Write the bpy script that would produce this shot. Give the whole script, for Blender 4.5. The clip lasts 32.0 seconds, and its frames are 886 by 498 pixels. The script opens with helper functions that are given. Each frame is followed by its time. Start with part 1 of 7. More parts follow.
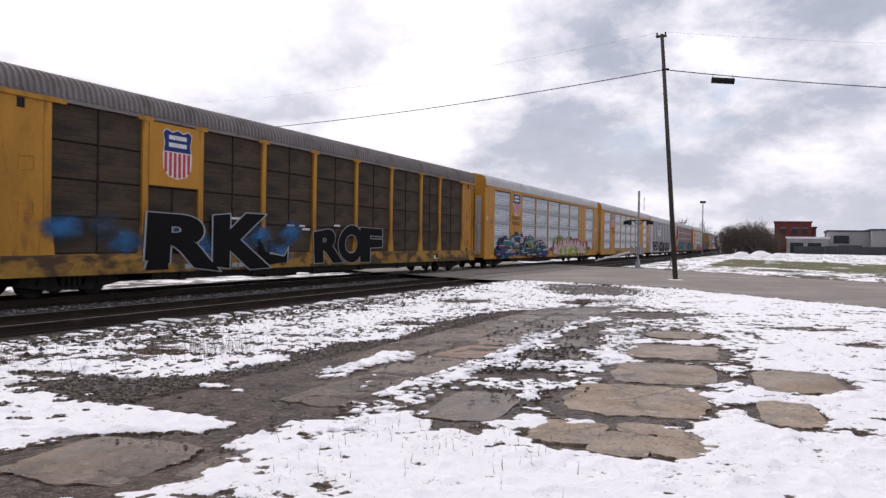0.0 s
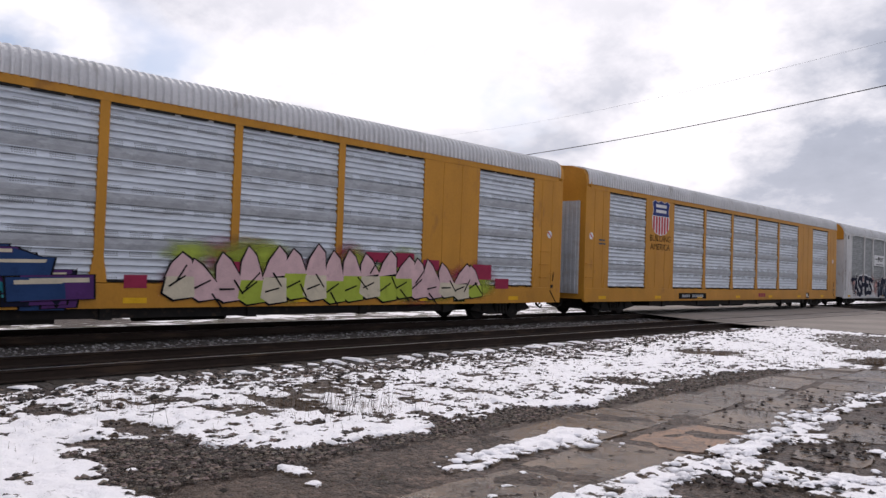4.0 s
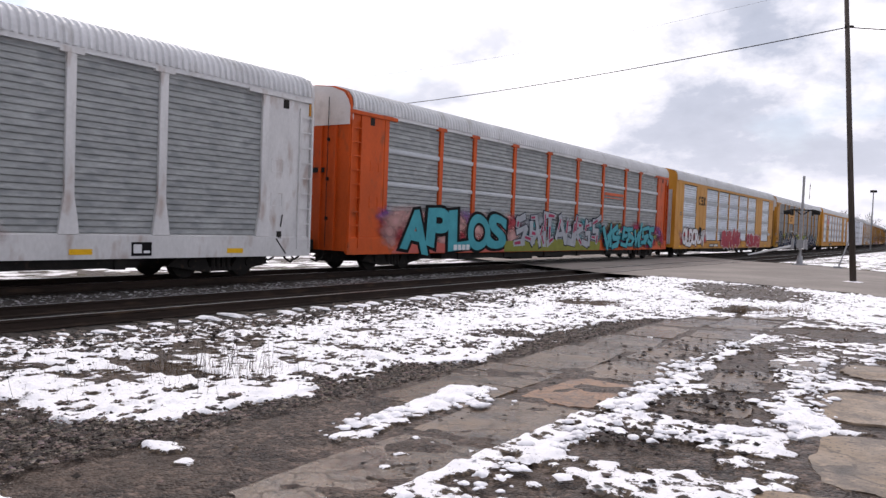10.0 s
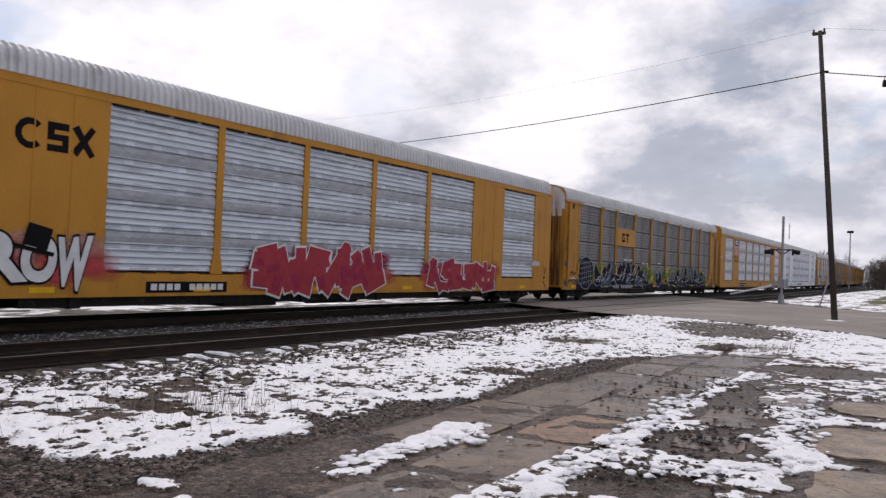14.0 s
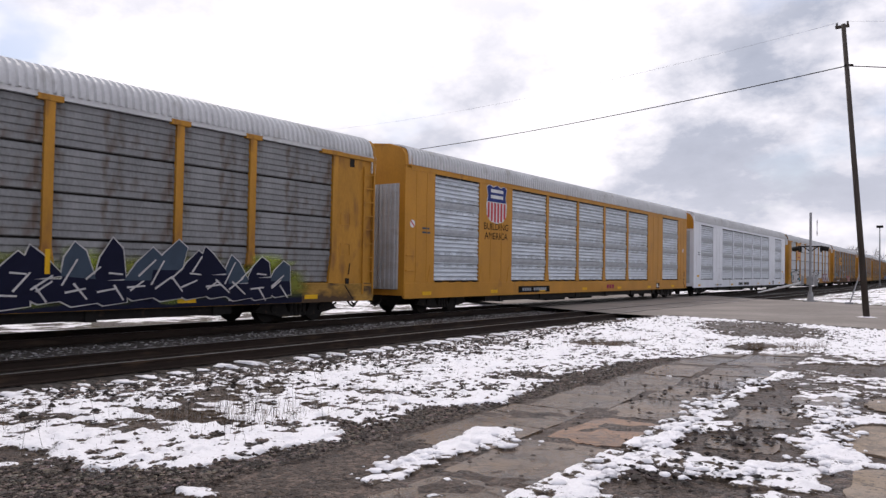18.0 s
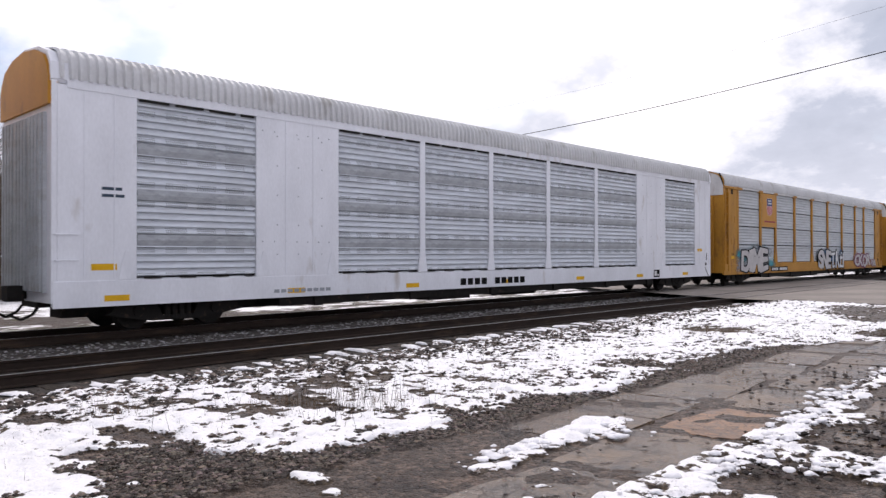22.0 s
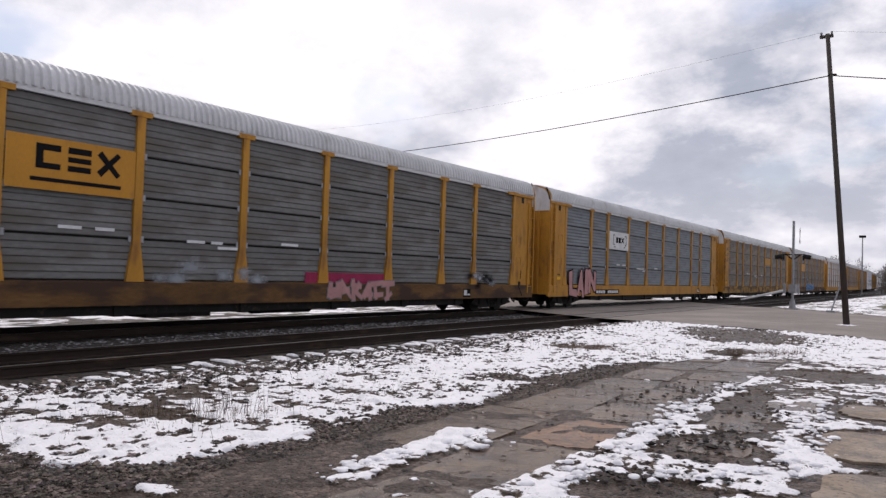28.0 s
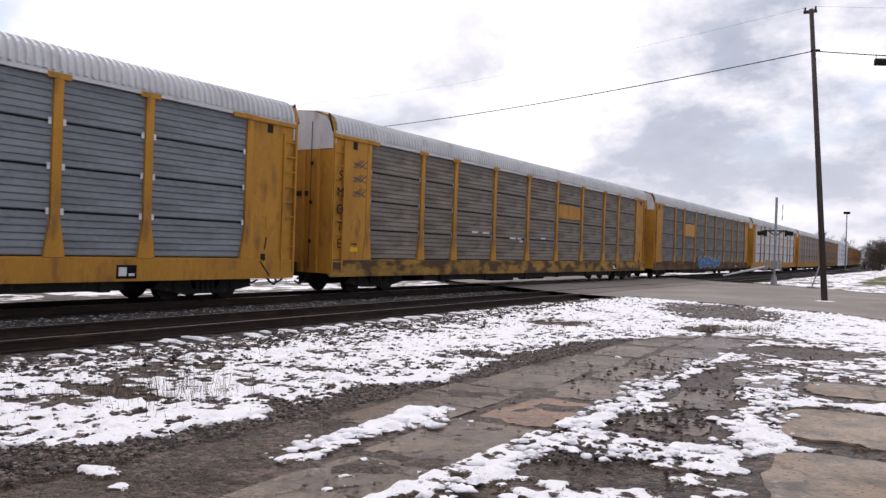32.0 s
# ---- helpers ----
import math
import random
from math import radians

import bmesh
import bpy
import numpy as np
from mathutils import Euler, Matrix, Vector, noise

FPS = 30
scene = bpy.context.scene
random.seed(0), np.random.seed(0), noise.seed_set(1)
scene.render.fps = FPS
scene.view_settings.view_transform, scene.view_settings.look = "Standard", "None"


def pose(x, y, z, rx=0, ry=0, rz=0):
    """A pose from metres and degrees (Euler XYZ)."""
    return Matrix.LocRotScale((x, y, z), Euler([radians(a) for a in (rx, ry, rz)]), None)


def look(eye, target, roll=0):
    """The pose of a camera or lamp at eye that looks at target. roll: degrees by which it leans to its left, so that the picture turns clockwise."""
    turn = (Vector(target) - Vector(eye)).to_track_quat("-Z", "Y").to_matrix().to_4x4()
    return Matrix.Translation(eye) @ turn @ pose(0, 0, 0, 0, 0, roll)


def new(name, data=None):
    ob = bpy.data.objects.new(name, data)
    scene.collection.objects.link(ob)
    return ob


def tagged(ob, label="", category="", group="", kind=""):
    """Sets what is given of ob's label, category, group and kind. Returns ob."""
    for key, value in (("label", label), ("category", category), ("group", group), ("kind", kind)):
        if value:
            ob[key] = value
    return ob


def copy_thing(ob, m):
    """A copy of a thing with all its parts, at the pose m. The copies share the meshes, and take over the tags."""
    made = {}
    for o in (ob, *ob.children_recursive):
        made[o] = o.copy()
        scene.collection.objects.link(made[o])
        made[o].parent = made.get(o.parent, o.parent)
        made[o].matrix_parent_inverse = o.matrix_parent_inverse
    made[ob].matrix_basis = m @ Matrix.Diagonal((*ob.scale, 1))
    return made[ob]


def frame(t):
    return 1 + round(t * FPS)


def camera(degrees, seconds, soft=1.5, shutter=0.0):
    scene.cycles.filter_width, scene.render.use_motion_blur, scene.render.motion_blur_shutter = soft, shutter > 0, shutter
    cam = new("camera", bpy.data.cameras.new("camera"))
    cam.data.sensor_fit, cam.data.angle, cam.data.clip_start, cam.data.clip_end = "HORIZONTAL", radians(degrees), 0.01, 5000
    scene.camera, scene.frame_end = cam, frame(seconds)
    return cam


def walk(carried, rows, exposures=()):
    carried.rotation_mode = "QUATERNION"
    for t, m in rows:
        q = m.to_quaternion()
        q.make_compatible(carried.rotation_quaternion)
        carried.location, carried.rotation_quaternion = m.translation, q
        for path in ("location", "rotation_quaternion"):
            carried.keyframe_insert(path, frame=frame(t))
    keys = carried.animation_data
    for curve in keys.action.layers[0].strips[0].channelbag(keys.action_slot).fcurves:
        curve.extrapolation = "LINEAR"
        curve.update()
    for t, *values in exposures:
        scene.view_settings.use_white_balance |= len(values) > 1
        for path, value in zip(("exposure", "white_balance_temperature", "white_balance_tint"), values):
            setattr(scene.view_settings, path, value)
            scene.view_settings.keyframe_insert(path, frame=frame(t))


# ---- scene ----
# World: the tracks run along +y away from the first eye, x to the right, z up.
cam = camera(61.95, 32.0, soft=1.4, shutter=0.07)
EYES = [
    (0, -0.000, -0.000, 1.435, 24.91, -0.58, -0.94),
    (0.5, -0.108, 0.339, 1.450, 27.23, -0.13, -1.35),
    (1, -0.071, 0.746, 1.488, 28.01, 0.33, -3.87),
    (1.5, -0.230, 1.118, 1.483, 28.74, 1.30, -4.09),
    (2, -0.298, 1.448, 1.476, 30.43, 3.32, -2.01),
    (2.5, -0.305, 1.885, 1.434, 29.45, 0.12, -5.39),
    (3, -0.554, 2.263, 1.450, 34.52, -0.33, -3.77),
    (3.5, -0.737, 2.665, 1.450, 41.86, 4.22, -0.25),
    (4, -0.692, 2.850, 1.446, 44.64, 1.59, -1.92),
    (4.5, -0.767, 2.940, 1.446, 43.41, -0.24, -1.25),
    (6.5, -0.867, 3.120, 1.462, 59.42, 3.64, 0.05),
    (7, -0.947, 3.021, 1.468, 57.00, 0.335, 0.41),
    (7.5, -0.980, 3.128, 1.475, 49.37, -0.43, -0.03),
    (8, -0.987, 3.283, 1.469, 41.71, 0.53, -2.19),
    (8.5, -1.010, 3.274, 1.478, 36.09, -1.74, -2.90),
    (9, -0.936, 3.227, 1.493, 36.10, -0.41, -0.55),
    (9.5, -0.950, 3.198, 1.484, 35.75, -0.60, -3.06),
    (10, -1.060, 3.148, 1.473, 35.39, -1.99, -2.22),
    (10.5, -1.126, 3.074, 1.467, 35.07, -0.71, -1.35),
    (11, -1.142, 3.034, 1.487, 36.19, -1.39, -0.68),
    (11.5, -1.115, 3.045, 1.457, 34.74, 0.82, -1.02),
    (12, -1.110, 3.044, 1.443, 34.66, 1.32, -2.65),
    (12.5, -1.112, 3.084, 1.441, 33.27, 3.91, -2.08),
    (13, -1.106, 3.011, 1.435, 34.40, 2.36, -1.48),
    (13.5, -1.110, 3.023, 1.436, 33.98, 1.26, -2.34),
    (15.5, -1.135, 3.017, 1.444, 34.55, 0.83, -1.91),
    (16, -1.146, 2.994, 1.446, 35.84, -0.08, -3.24),
    (16.5, -1.144, 2.984, 1.449, 35.83, 0.17, -2.18),
    (17, -1.145, 2.979, 1.444, 35.94, 0.93, -1.63),
    (17.5, -1.136, 2.987, 1.453, 35.45, 0.77, -1.10),
    (18, -1.132, 2.976, 1.442, 35.84, 1.48, -0.97),
    (18.5, -1.140, 2.949, 1.446, 39.33, 3.24, -3.72),
    (19, -1.130, 2.984, 1.449, 45.46, 1.52, 0.30),
    (19.5, -1.183, 3.002, 1.456, 46.16, 0.61, -0.86),
    (20, -1.192, 3.019, 1.441, 44.84, 0.11, -0.61),
    (20.5, -1.187, 3.046, 1.444, 44.70, -0.78, -0.12),
    (21, -1.172, 3.042, 1.445, 45.12, 0.28, 0.67),
    (21.5, -1.160, 3.037, 1.445, 43.80, 0.57, 0.26),
    (22, -1.161, 3.035, 1.448, 43.97, 0.41, 0.08),
    (22.5, -1.153, 3.044, 1.446, 43.31, 0.58, -0.23),
    (23, -1.155, 3.055, 1.436, 43.61, 0.30, 0.61),
    (23.5, -1.145, 3.023, 1.433, 44.44, 0.76, 0.12),
    (24, -1.163, 3.075, 1.437, 42.10, 0.14, 0.09),
    (24.5, -1.148, 3.072, 1.435, 39.44, 1.34, -1.65),
    (26.5, -1.039, 3.018, 1.409, 38.18, 2.85, -2.04),
    (27, -1.038, 3.022, 1.415, 37.24, 2.74, -2.13),
    (27.5, -1.068, 3.071, 1.404, 35.90, 2.23, -2.64),
    (28, -1.069, 3.104, 1.398, 34.83, 1.76, -1.85),
    (28.5, -1.058, 3.112, 1.408, 32.86, 1.72, -2.15),
    (29, -1.022, 3.254, 1.404, 30.64, 1.22, -0.84),
    (29.5, -0.916, 3.399, 1.423, 31.39, 2.21, -1.14),
    (30, -0.886, 3.431, 1.416, 32.18, 1.66, -0.30),
    (30.5, -0.898, 3.445, 1.410, 32.35, 1.12, -1.55),
    (31, -0.918, 3.387, 1.411, 32.76, 1.14, -0.98),
    (31.5, -0.909, 3.343, 1.417, 33.81, -0.02, -1.84),
    (32, -0.897, 3.351, 1.428, 33.95, -0.12, -1.92),
]
walk(cam, [(t, pose(x, y, z, 90 + pitch, roll, yaw)) for t, x, y, z, yaw, pitch, roll in EYES],
     exposures=[(t, e, 6500, 17) for t, e in ((0, -0.45), (2, -0.5), (4, -0.52), (7, -0.25), (8, 0.0), (9, -0.05), (10, -0.2), (11, -0.12), (12, -0.35), (13, -0.68), (16, -0.35), (17, -0.32),
                                               (18, -0.42), (19, -0.52), (20, -0.22), (21, -0.12), (22, -0.2), (24, -0.17), (27, -0.58), (28, -0.55), (29, -0.48), (31, -0.45), (32, -0.35))])

# ---- world, sun, exposure ----
SUN_AZ, SUN_EL = -45.0, 46.0        # degrees: from +y towards +x, and above the horizon
world = bpy.data.worlds.new("sky")
scene.world = world
world.use_nodes = True
wn, wl = world.node_tree.nodes, world.node_tree.links
wn.clear()


def wnode(kind, **kw):
    n = wn.new(kind)
    for k, v in kw.items():
        n.inputs[k].default_value = v
    return n


w_out = wnode("ShaderNodeOutputWorld")
w_bg = wnode("ShaderNodeBackground", Strength=1.0)
w_sky = wn.new("ShaderNodeTexSky")
w_sky.sky_type, w_sky.sun_disc = "NISHITA", False
w_sky.sun_elevation, w_sky.sun_rotation = radians(SUN_EL), radians(SUN_AZ)
w_dim = wn.new("ShaderNodeMix")
w_dim.data_type, w_dim.blend_type = "RGBA", "MULTIPLY"
w_dim.inputs[0].default_value = 1.0
w_dim.inputs[7].default_value = (0.14, 0.14, 0.14, 1)
w_co = wn.new("ShaderNodeTexCoord")
w_sep = wn.new("ShaderNodeSeparateXYZ")
wl.new(w_co.outputs["Generated"], w_sep.inputs[0])
# cloud layer on a flat sheet overhead
w_add = wn.new("ShaderNodeMath"); w_add.operation = "ADD"; w_add.inputs[1].default_value = 0.44
w_max = wn.new("ShaderNodeMath"); w_max.operation = "MAXIMUM"; w_max.inputs[1].default_value = 0.12
wl.new(w_sep.outputs[2], w_add.inputs[0]); wl.new(w_add.outputs[0], w_max.inputs[0])
w_dx = wn.new("ShaderNodeMath"); w_dx.operation = "DIVIDE"
w_dy = wn.new("ShaderNodeMath"); w_dy.operation = "DIVIDE"
wl.new(w_sep.outputs[0], w_dx.inputs[0]); wl.new(w_max.outputs[0], w_dx.inputs[1])
wl.new(w_sep.outputs[1], w_dy.inputs[0]); wl.new(w_max.outputs[0], w_dy.inputs[1])
w_com = wn.new("ShaderNodeCombineXYZ")
wl.new(w_dx.outputs[0], w_com.inputs[0]); wl.new(w_dy.outputs[0], w_com.inputs[1])
w_n1 = wnode("ShaderNodeTexNoise", Scale=1.9, Detail=6.0, Roughness=0.5)
w_n2 = wnode("ShaderNodeTexNoise", Scale=2.6, Detail=9.0, Roughness=0.6)
wl.new(w_com.outputs[0], w_n1.inputs["Vector"])
w_off = wn.new("ShaderNodeVectorMath"); w_off.operation = "ADD"; w_off.inputs[1].default_value = (3.7, 1.9, 5.0)
wl.new(w_com.outputs[0], w_off.inputs[0]); wl.new(w_off.outputs[0], w_n2.inputs["Vector"])
w_cover = wn.new("ShaderNodeValToRGB")
w_cover.color_ramp.elements[0].position, w_cover.color_ramp.elements[1].position = 0.34, 0.44
wl.new(w_n1.outputs["Fac"], w_cover.inputs["Fac"])
w_shade = wn.new("ShaderNodeValToRGB")
w_shade.color_ramp.elements[0].position, w_shade.color_ramp.elements[0].color = 0.42, (1.6, 1.6, 1.62, 1)
w_shade.color_ramp.elements[1].position, w_shade.color_ramp.elements[1].color = 0.60, (0.66, 0.73, 0.85, 1)
_belly = w_shade.color_ramp.elements.new(0.76)
_belly.color = (0.52, 0.59, 0.70, 1)
w_far = wn.new("ShaderNodeMapRange")
w_far.inputs[1].default_value, w_far.inputs[2].default_value, w_far.inputs[3].default_value, w_far.inputs[4].default_value = 0.5, 0.9, 0.06, -0.02
w_sum = wn.new("ShaderNodeMath"); w_sum.operation = "ADD"
wl.new(w_far.outputs[0], w_sum.inputs[0]); wl.new(w_n2.outputs["Fac"], w_sum.inputs[1]); wl.new(w_sum.outputs[0], w_shade.inputs["Fac"])
w_dot = wn.new("ShaderNodeVectorMath"); w_dot.operation = "DOT_PRODUCT"
w_dot.inputs[1].default_value = (math.sin(radians(SUN_AZ)) * math.cos(radians(SUN_EL)), math.cos(radians(SUN_AZ)) * math.cos(radians(SUN_EL)), math.sin(radians(SUN_EL)))
wl.new(w_co.outputs["Generated"], w_dot.inputs[0]); wl.new(w_dot.outputs["Value"], w_far.inputs[0])
w_near = wn.new("ShaderNodeMapRange"); w_near.inputs[1].default_value, w_near.inputs[2].default_value, w_near.inputs[4].default_value = 0.76, 0.95, 0.85
wl.new(w_dot.outputs["Value"], w_near.inputs[0])
w_veil = wn.new("ShaderNodeMix"); w_veil.data_type = "RGBA"; w_veil.inputs[7].default_value = (1.75, 1.74, 1.74, 1)
wl.new(w_near.outputs[0], w_veil.inputs[0])
w_mix = wn.new("ShaderNodeMix"); w_mix.data_type = "RGBA"
wl.new(w_sky.outputs[0], w_dim.inputs[6])
wl.new(w_cover.outputs[0], w_mix.inputs[0]); wl.new(w_dim.outputs[2], w_mix.inputs[6]); wl.new(w_shade.outputs[0], w_mix.inputs[7])
w_low = wn.new("ShaderNodeMapRange"); w_low.inputs[1].default_value, w_low.inputs[2].default_value, w_low.inputs[3].default_value, w_low.inputs[4].default_value = 0.0, 0.22, 0.5, 0.0
wl.new(w_sep.outputs[2], w_low.inputs[0])
w_haze = wn.new("ShaderNodeMix"); w_haze.data_type = "RGBA"; w_haze.inputs[7].default_value = (1.12, 1.14, 1.2, 1)
wl.new(w_low.outputs[0], w_haze.inputs[0]); wl.new(w_mix.outputs[2], w_haze.inputs[6])
wl.new(w_haze.outputs[2], w_veil.inputs[6]); wl.new(w_veil.outputs[2], w_bg.inputs["Color"]); wl.new(w_bg.outputs[0], w_out.inputs[0])

sun = new("sun", bpy.data.lights.new("sun", "SUN"))
sun.data.energy, sun.data.angle, sun.data.color = 1.5, radians(12), (1.0, 0.96, 0.9)
_a, _e = radians(SUN_AZ), radians(SUN_EL)
sun.matrix_basis = look((0, 0, 60), (-math.sin(_a) * math.cos(_e), -math.cos(_a) * math.cos(_e), 60 - math.sin(_e)))
scene.view_settings.exposure = 0.0

# ---- materials ----
MATS = {}


def paint(name, base, rough=0.6, metal=0.0, var=0.18, scale=2.5, grain=30.0, bump=0.15, stain=None, stain_at=0.62, stretch=(1, 1, 1), per_object=0.0, spec=0.22):
    """A worn surface: two scales of noise on the colour, an optional stain colour, and fine relief."""
    if name in MATS:
        return MATS[name]
    m = bpy.data.materials.new(name)
    m.use_nodes = True
    n, l = m.node_tree.nodes, m.node_tree.links
    b = n["Principled BSDF"]
    b.inputs["Roughness"].default_value, b.inputs["Metallic"].default_value = rough, metal
    b.inputs["Specular IOR Level"].default_value = spec
    co = n.new("ShaderNodeTexCoord")
    mp = n.new("ShaderNodeMapping"); mp.inputs["Scale"].default_value = stretch
    l.new(co.outputs["Object"], mp.inputs["Vector"])
    big = n.new("ShaderNodeTexNoise"); big.inputs["Scale"].default_value, big.inputs["Detail"].default_value = scale, 6
    fine = n.new("ShaderNodeTexNoise"); fine.inputs["Scale"].default_value, fine.inputs["Detail"].default_value = grain, 4
    l.new(mp.outputs[0], big.inputs["Vector"]); l.new(mp.outputs[0], fine.inputs["Vector"])
    ramp = n.new("ShaderNodeValToRGB")
    lo = [max(0, c * (1 - var * 1.6)) for c in base]; hi = [min(1, c * (1 + var)) for c in base]
    ramp.color_ramp.elements[0].position, ramp.color_ramp.elements[0].color = 0.3, (*lo, 1)
    ramp.color_ramp.elements[1].position, ramp.color_ramp.elements[1].color = 0.7, (*hi, 1)
    add = n.new("ShaderNodeMath"); add.operation = "MULTIPLY_ADD"; add.inputs[1].default_value = 0.35
    l.new(fine.outputs["Fac"], add.inputs[0])
    sub = n.new("ShaderNodeMath"); sub.operation = "MULTIPLY"; sub.inputs[1].default_value = 0.65
    l.new(big.outputs["Fac"], sub.inputs[0]); l.new(sub.outputs[0], add.inputs[2]); l.new(add.outputs[0], ramp.inputs["Fac"])
    col = ramp.outputs[0]
    if stain:
        st = n.new("ShaderNodeTexNoise"); st.inputs["Scale"].default_value, st.inputs["Detail"].default_value = scale * 1.7, 8
        off = n.new("ShaderNodeVectorMath"); off.operation = "ADD"; off.inputs[1].default_value = (7.3, 2.1, 4.4)
        l.new(mp.outputs[0], off.inputs[0]); l.new(off.outputs[0], st.inputs["Vector"])
        sr = n.new("ShaderNodeValToRGB")
        sr.color_ramp.elements[0].position, sr.color_ramp.elements[1].position = stain_at - 0.06, stain_at + 0.08
        l.new(st.outputs["Fac"], sr.inputs["Fac"])
        mx = n.new("ShaderNodeMix"); mx.data_type = "RGBA"; mx.inputs[7].default_value = (*stain, 1)
        l.new(sr.outputs[0], mx.inputs[0]); l.new(col, mx.inputs[6])
        col = mx.outputs[2]
    if per_object:
        oi = n.new("ShaderNodeObjectInfo")
        hsv = n.new("ShaderNodeHueSaturation")
        mr = n.new("ShaderNodeMapRange"); mr.inputs[3].default_value, mr.inputs[4].default_value = 1 - per_object, 1 + per_object
        l.new(oi.outputs["Random"], mr.inputs[0]); l.new(mr.outputs[0], hsv.inputs["Value"]); l.new(col, hsv.inputs["Color"])
        col = hsv.outputs[0]
    l.new(col, b.inputs["Base Color"])
    if bump:
        bp = n.new("ShaderNodeBump"); bp.inputs["Strength"].default_value, bp.inputs["Distance"].default_value = bump, 0.02
        l.new(fine.outputs["Fac"], bp.inputs["Height"]); l.new(bp.outputs[0], b.inputs["Normal"])
    MATS[name] = m
    return m


M_STEEL = paint("galvanised", (0.58, 0.62, 0.675), 0.38, 0.22, 0.14, 1.2, 14, 0.05, (0.41, 0.43, 0.46), 0.6, (1, 0.4, 2.2))
M_STEEL_SOOT = paint("sooty_galvanised", (0.166, 0.162, 0.157), 0.7, 0.15, 0.24, 1.0, 12, 0.06, (0.122, 0.11, 0.098), 0.54, (1, 0.5, 1.6))
M_STEEL_DARK = paint("grimy_galvanised", (0.228, 0.228, 0.232), 0.7, 0.15, 0.25, 1.0, 12, 0.06, (0.125, 0.095, 0.078), 0.61, (1, 1.4, 0.6))
M_SILL_SOOT = paint("sooty_brown_sill", (0.15, 0.078, 0.03), 0.78, 0, 0.3, 1.2, 12, 0.08, (0.06, 0.034, 0.022), 0.52, (1, 0.4, 1.2))
M_SILL_GRIME = paint("grimy_yellow_sill", (0.36, 0.2, 0.045), 0.75, 0, 0.3, 1.2, 12, 0.08, (0.085, 0.052, 0.03), 0.5, (1, 0.6, 1.2))
M_STEEL_BROWN = paint("sooty_panel", (0.068, 0.047, 0.031), 0.75, 0.1, 0.3, 1.0, 12, 0.06, (0.03, 0.026, 0.022), 0.56, (1, 0.5, 1.6))
M_STEEL_TAN = paint("brown_filmed_panel", (0.205, 0.18, 0.155), 0.72, 0.12, 0.25, 1.0, 12, 0.06, (0.13, 0.105, 0.085), 0.55, (1, 0.5, 1.6))
M_STEEL_PALE = paint("pale_panel", (0.47, 0.49, 0.515), 0.55, 0.15, 0.15, 1.0, 12, 0.05, (0.40, 0.40, 0.41), 0.6, (1, 0.5, 2))
M_STEEL_MID = paint("dull_blue_grey_panel", (0.20, 0.215, 0.235), 0.65, 0.15, 0.2, 1.0, 12, 0.05, (0.14, 0.145, 0.15), 0.6, (1, 0.5, 1.8))
M_STEEL_FINE = paint("fine_mesh_panel", (0.30, 0.31, 0.31), 0.65, 0.1, 0.2, 1.6, 9, 0.05, (0.21, 0.22, 0.225), 0.56, (1, 0.7, 2.2))


def perforated(m, first, pitch, lo, hi, hole=0.045):
    """Rows of punched holes in bands along both sides of the plain strips of a screen."""
    n, l = m.node_tree.nodes, m.node_tree.links
    b = n["Principled BSDF"]
    col = b.inputs["Base Color"].links[0].from_socket
    co = n.new("ShaderNodeTexCoord")
    sep = n.new("ShaderNodeSeparateXYZ")
    l.new(co.outputs["Object"], sep.inputs[0])

    def op(kind, a, c=0.0, d=None):
        q = n.new("ShaderNodeMath"); q.operation = kind
        for k, v in ((0, a), (1, c), (2, d)):
            if v is None:
                continue
            if isinstance(v, (float, int)):
                q.inputs[k].default_value = v
            else:
                l.new(v, q.inputs[k])
        return q.outputs[0]

    away = op("PINGPONG", op("SUBTRACT", sep.outputs[2], first), pitch / 2)
    band = op("MULTIPLY", op("GREATER_THAN", away, lo), op("LESS_THAN", away, hi))
    k = math.pi / hole
    waves = op("MULTIPLY", op("SINE", op("MULTIPLY", op("ADD", sep.outputs[1], sep.outputs[2]), k)), op("SINE", op("MULTIPLY", op("SUBTRACT", sep.outputs[1], sep.outputs[2]), k)))
    gaps = op("GREATER_THAN", op("SINE", op("MULTIPLY", sep.outputs[1], 9.0)), -0.55)
    fac = op("MULTIPLY", op("MULTIPLY", band, op("GREATER_THAN", waves, 0.3)), op("MULTIPLY", gaps, 0.75))
    mx = n.new("ShaderNodeMix"); mx.data_type = "RGBA"; mx.inputs[7].default_value = (0.06, 0.062, 0.065, 1)
    l.new(fac, mx.inputs[0]); l.new(col, mx.inputs[6]); l.new(mx.outputs[2], b.inputs["Base Color"])


M_PERF = paint("perforated_steel", (0.37, 0.385, 0.41), 0.5, 0.15, 0.18, 2.5, 26, 0.06, (0.27, 0.28, 0.30), 0.6, (1, 1, 2))
M_STEEL_GREY = paint("dull_galvanised", (0.59, 0.62, 0.67), 0.42, 0.2, 0.16, 1.2, 14, 0.05, (0.54, 0.56, 0.60), 0.56, (1, 0.4, 2.2))
perforated(M_STEEL, 1.91, 0.94, 0.13, 0.27)
perforated(M_STEEL_GREY, 1.91, 0.94, 0.13, 0.27)
M_YELLOW = paint("rail_yellow", (0.485, 0.222, 0.027), 0.5, 0, 0.12, 1.3, 22, 0.04, (0.33, 0.15, 0.03), 0.66, (1, 1, 0.5))
M_YELLOW_DULL = paint("faded_rail_yellow", (0.44, 0.21, 0.03), 0.58, 0, 0.16, 1.5, 18, 0.06, (0.25, 0.115, 0.03), 0.62, (1, 1, 0.4))
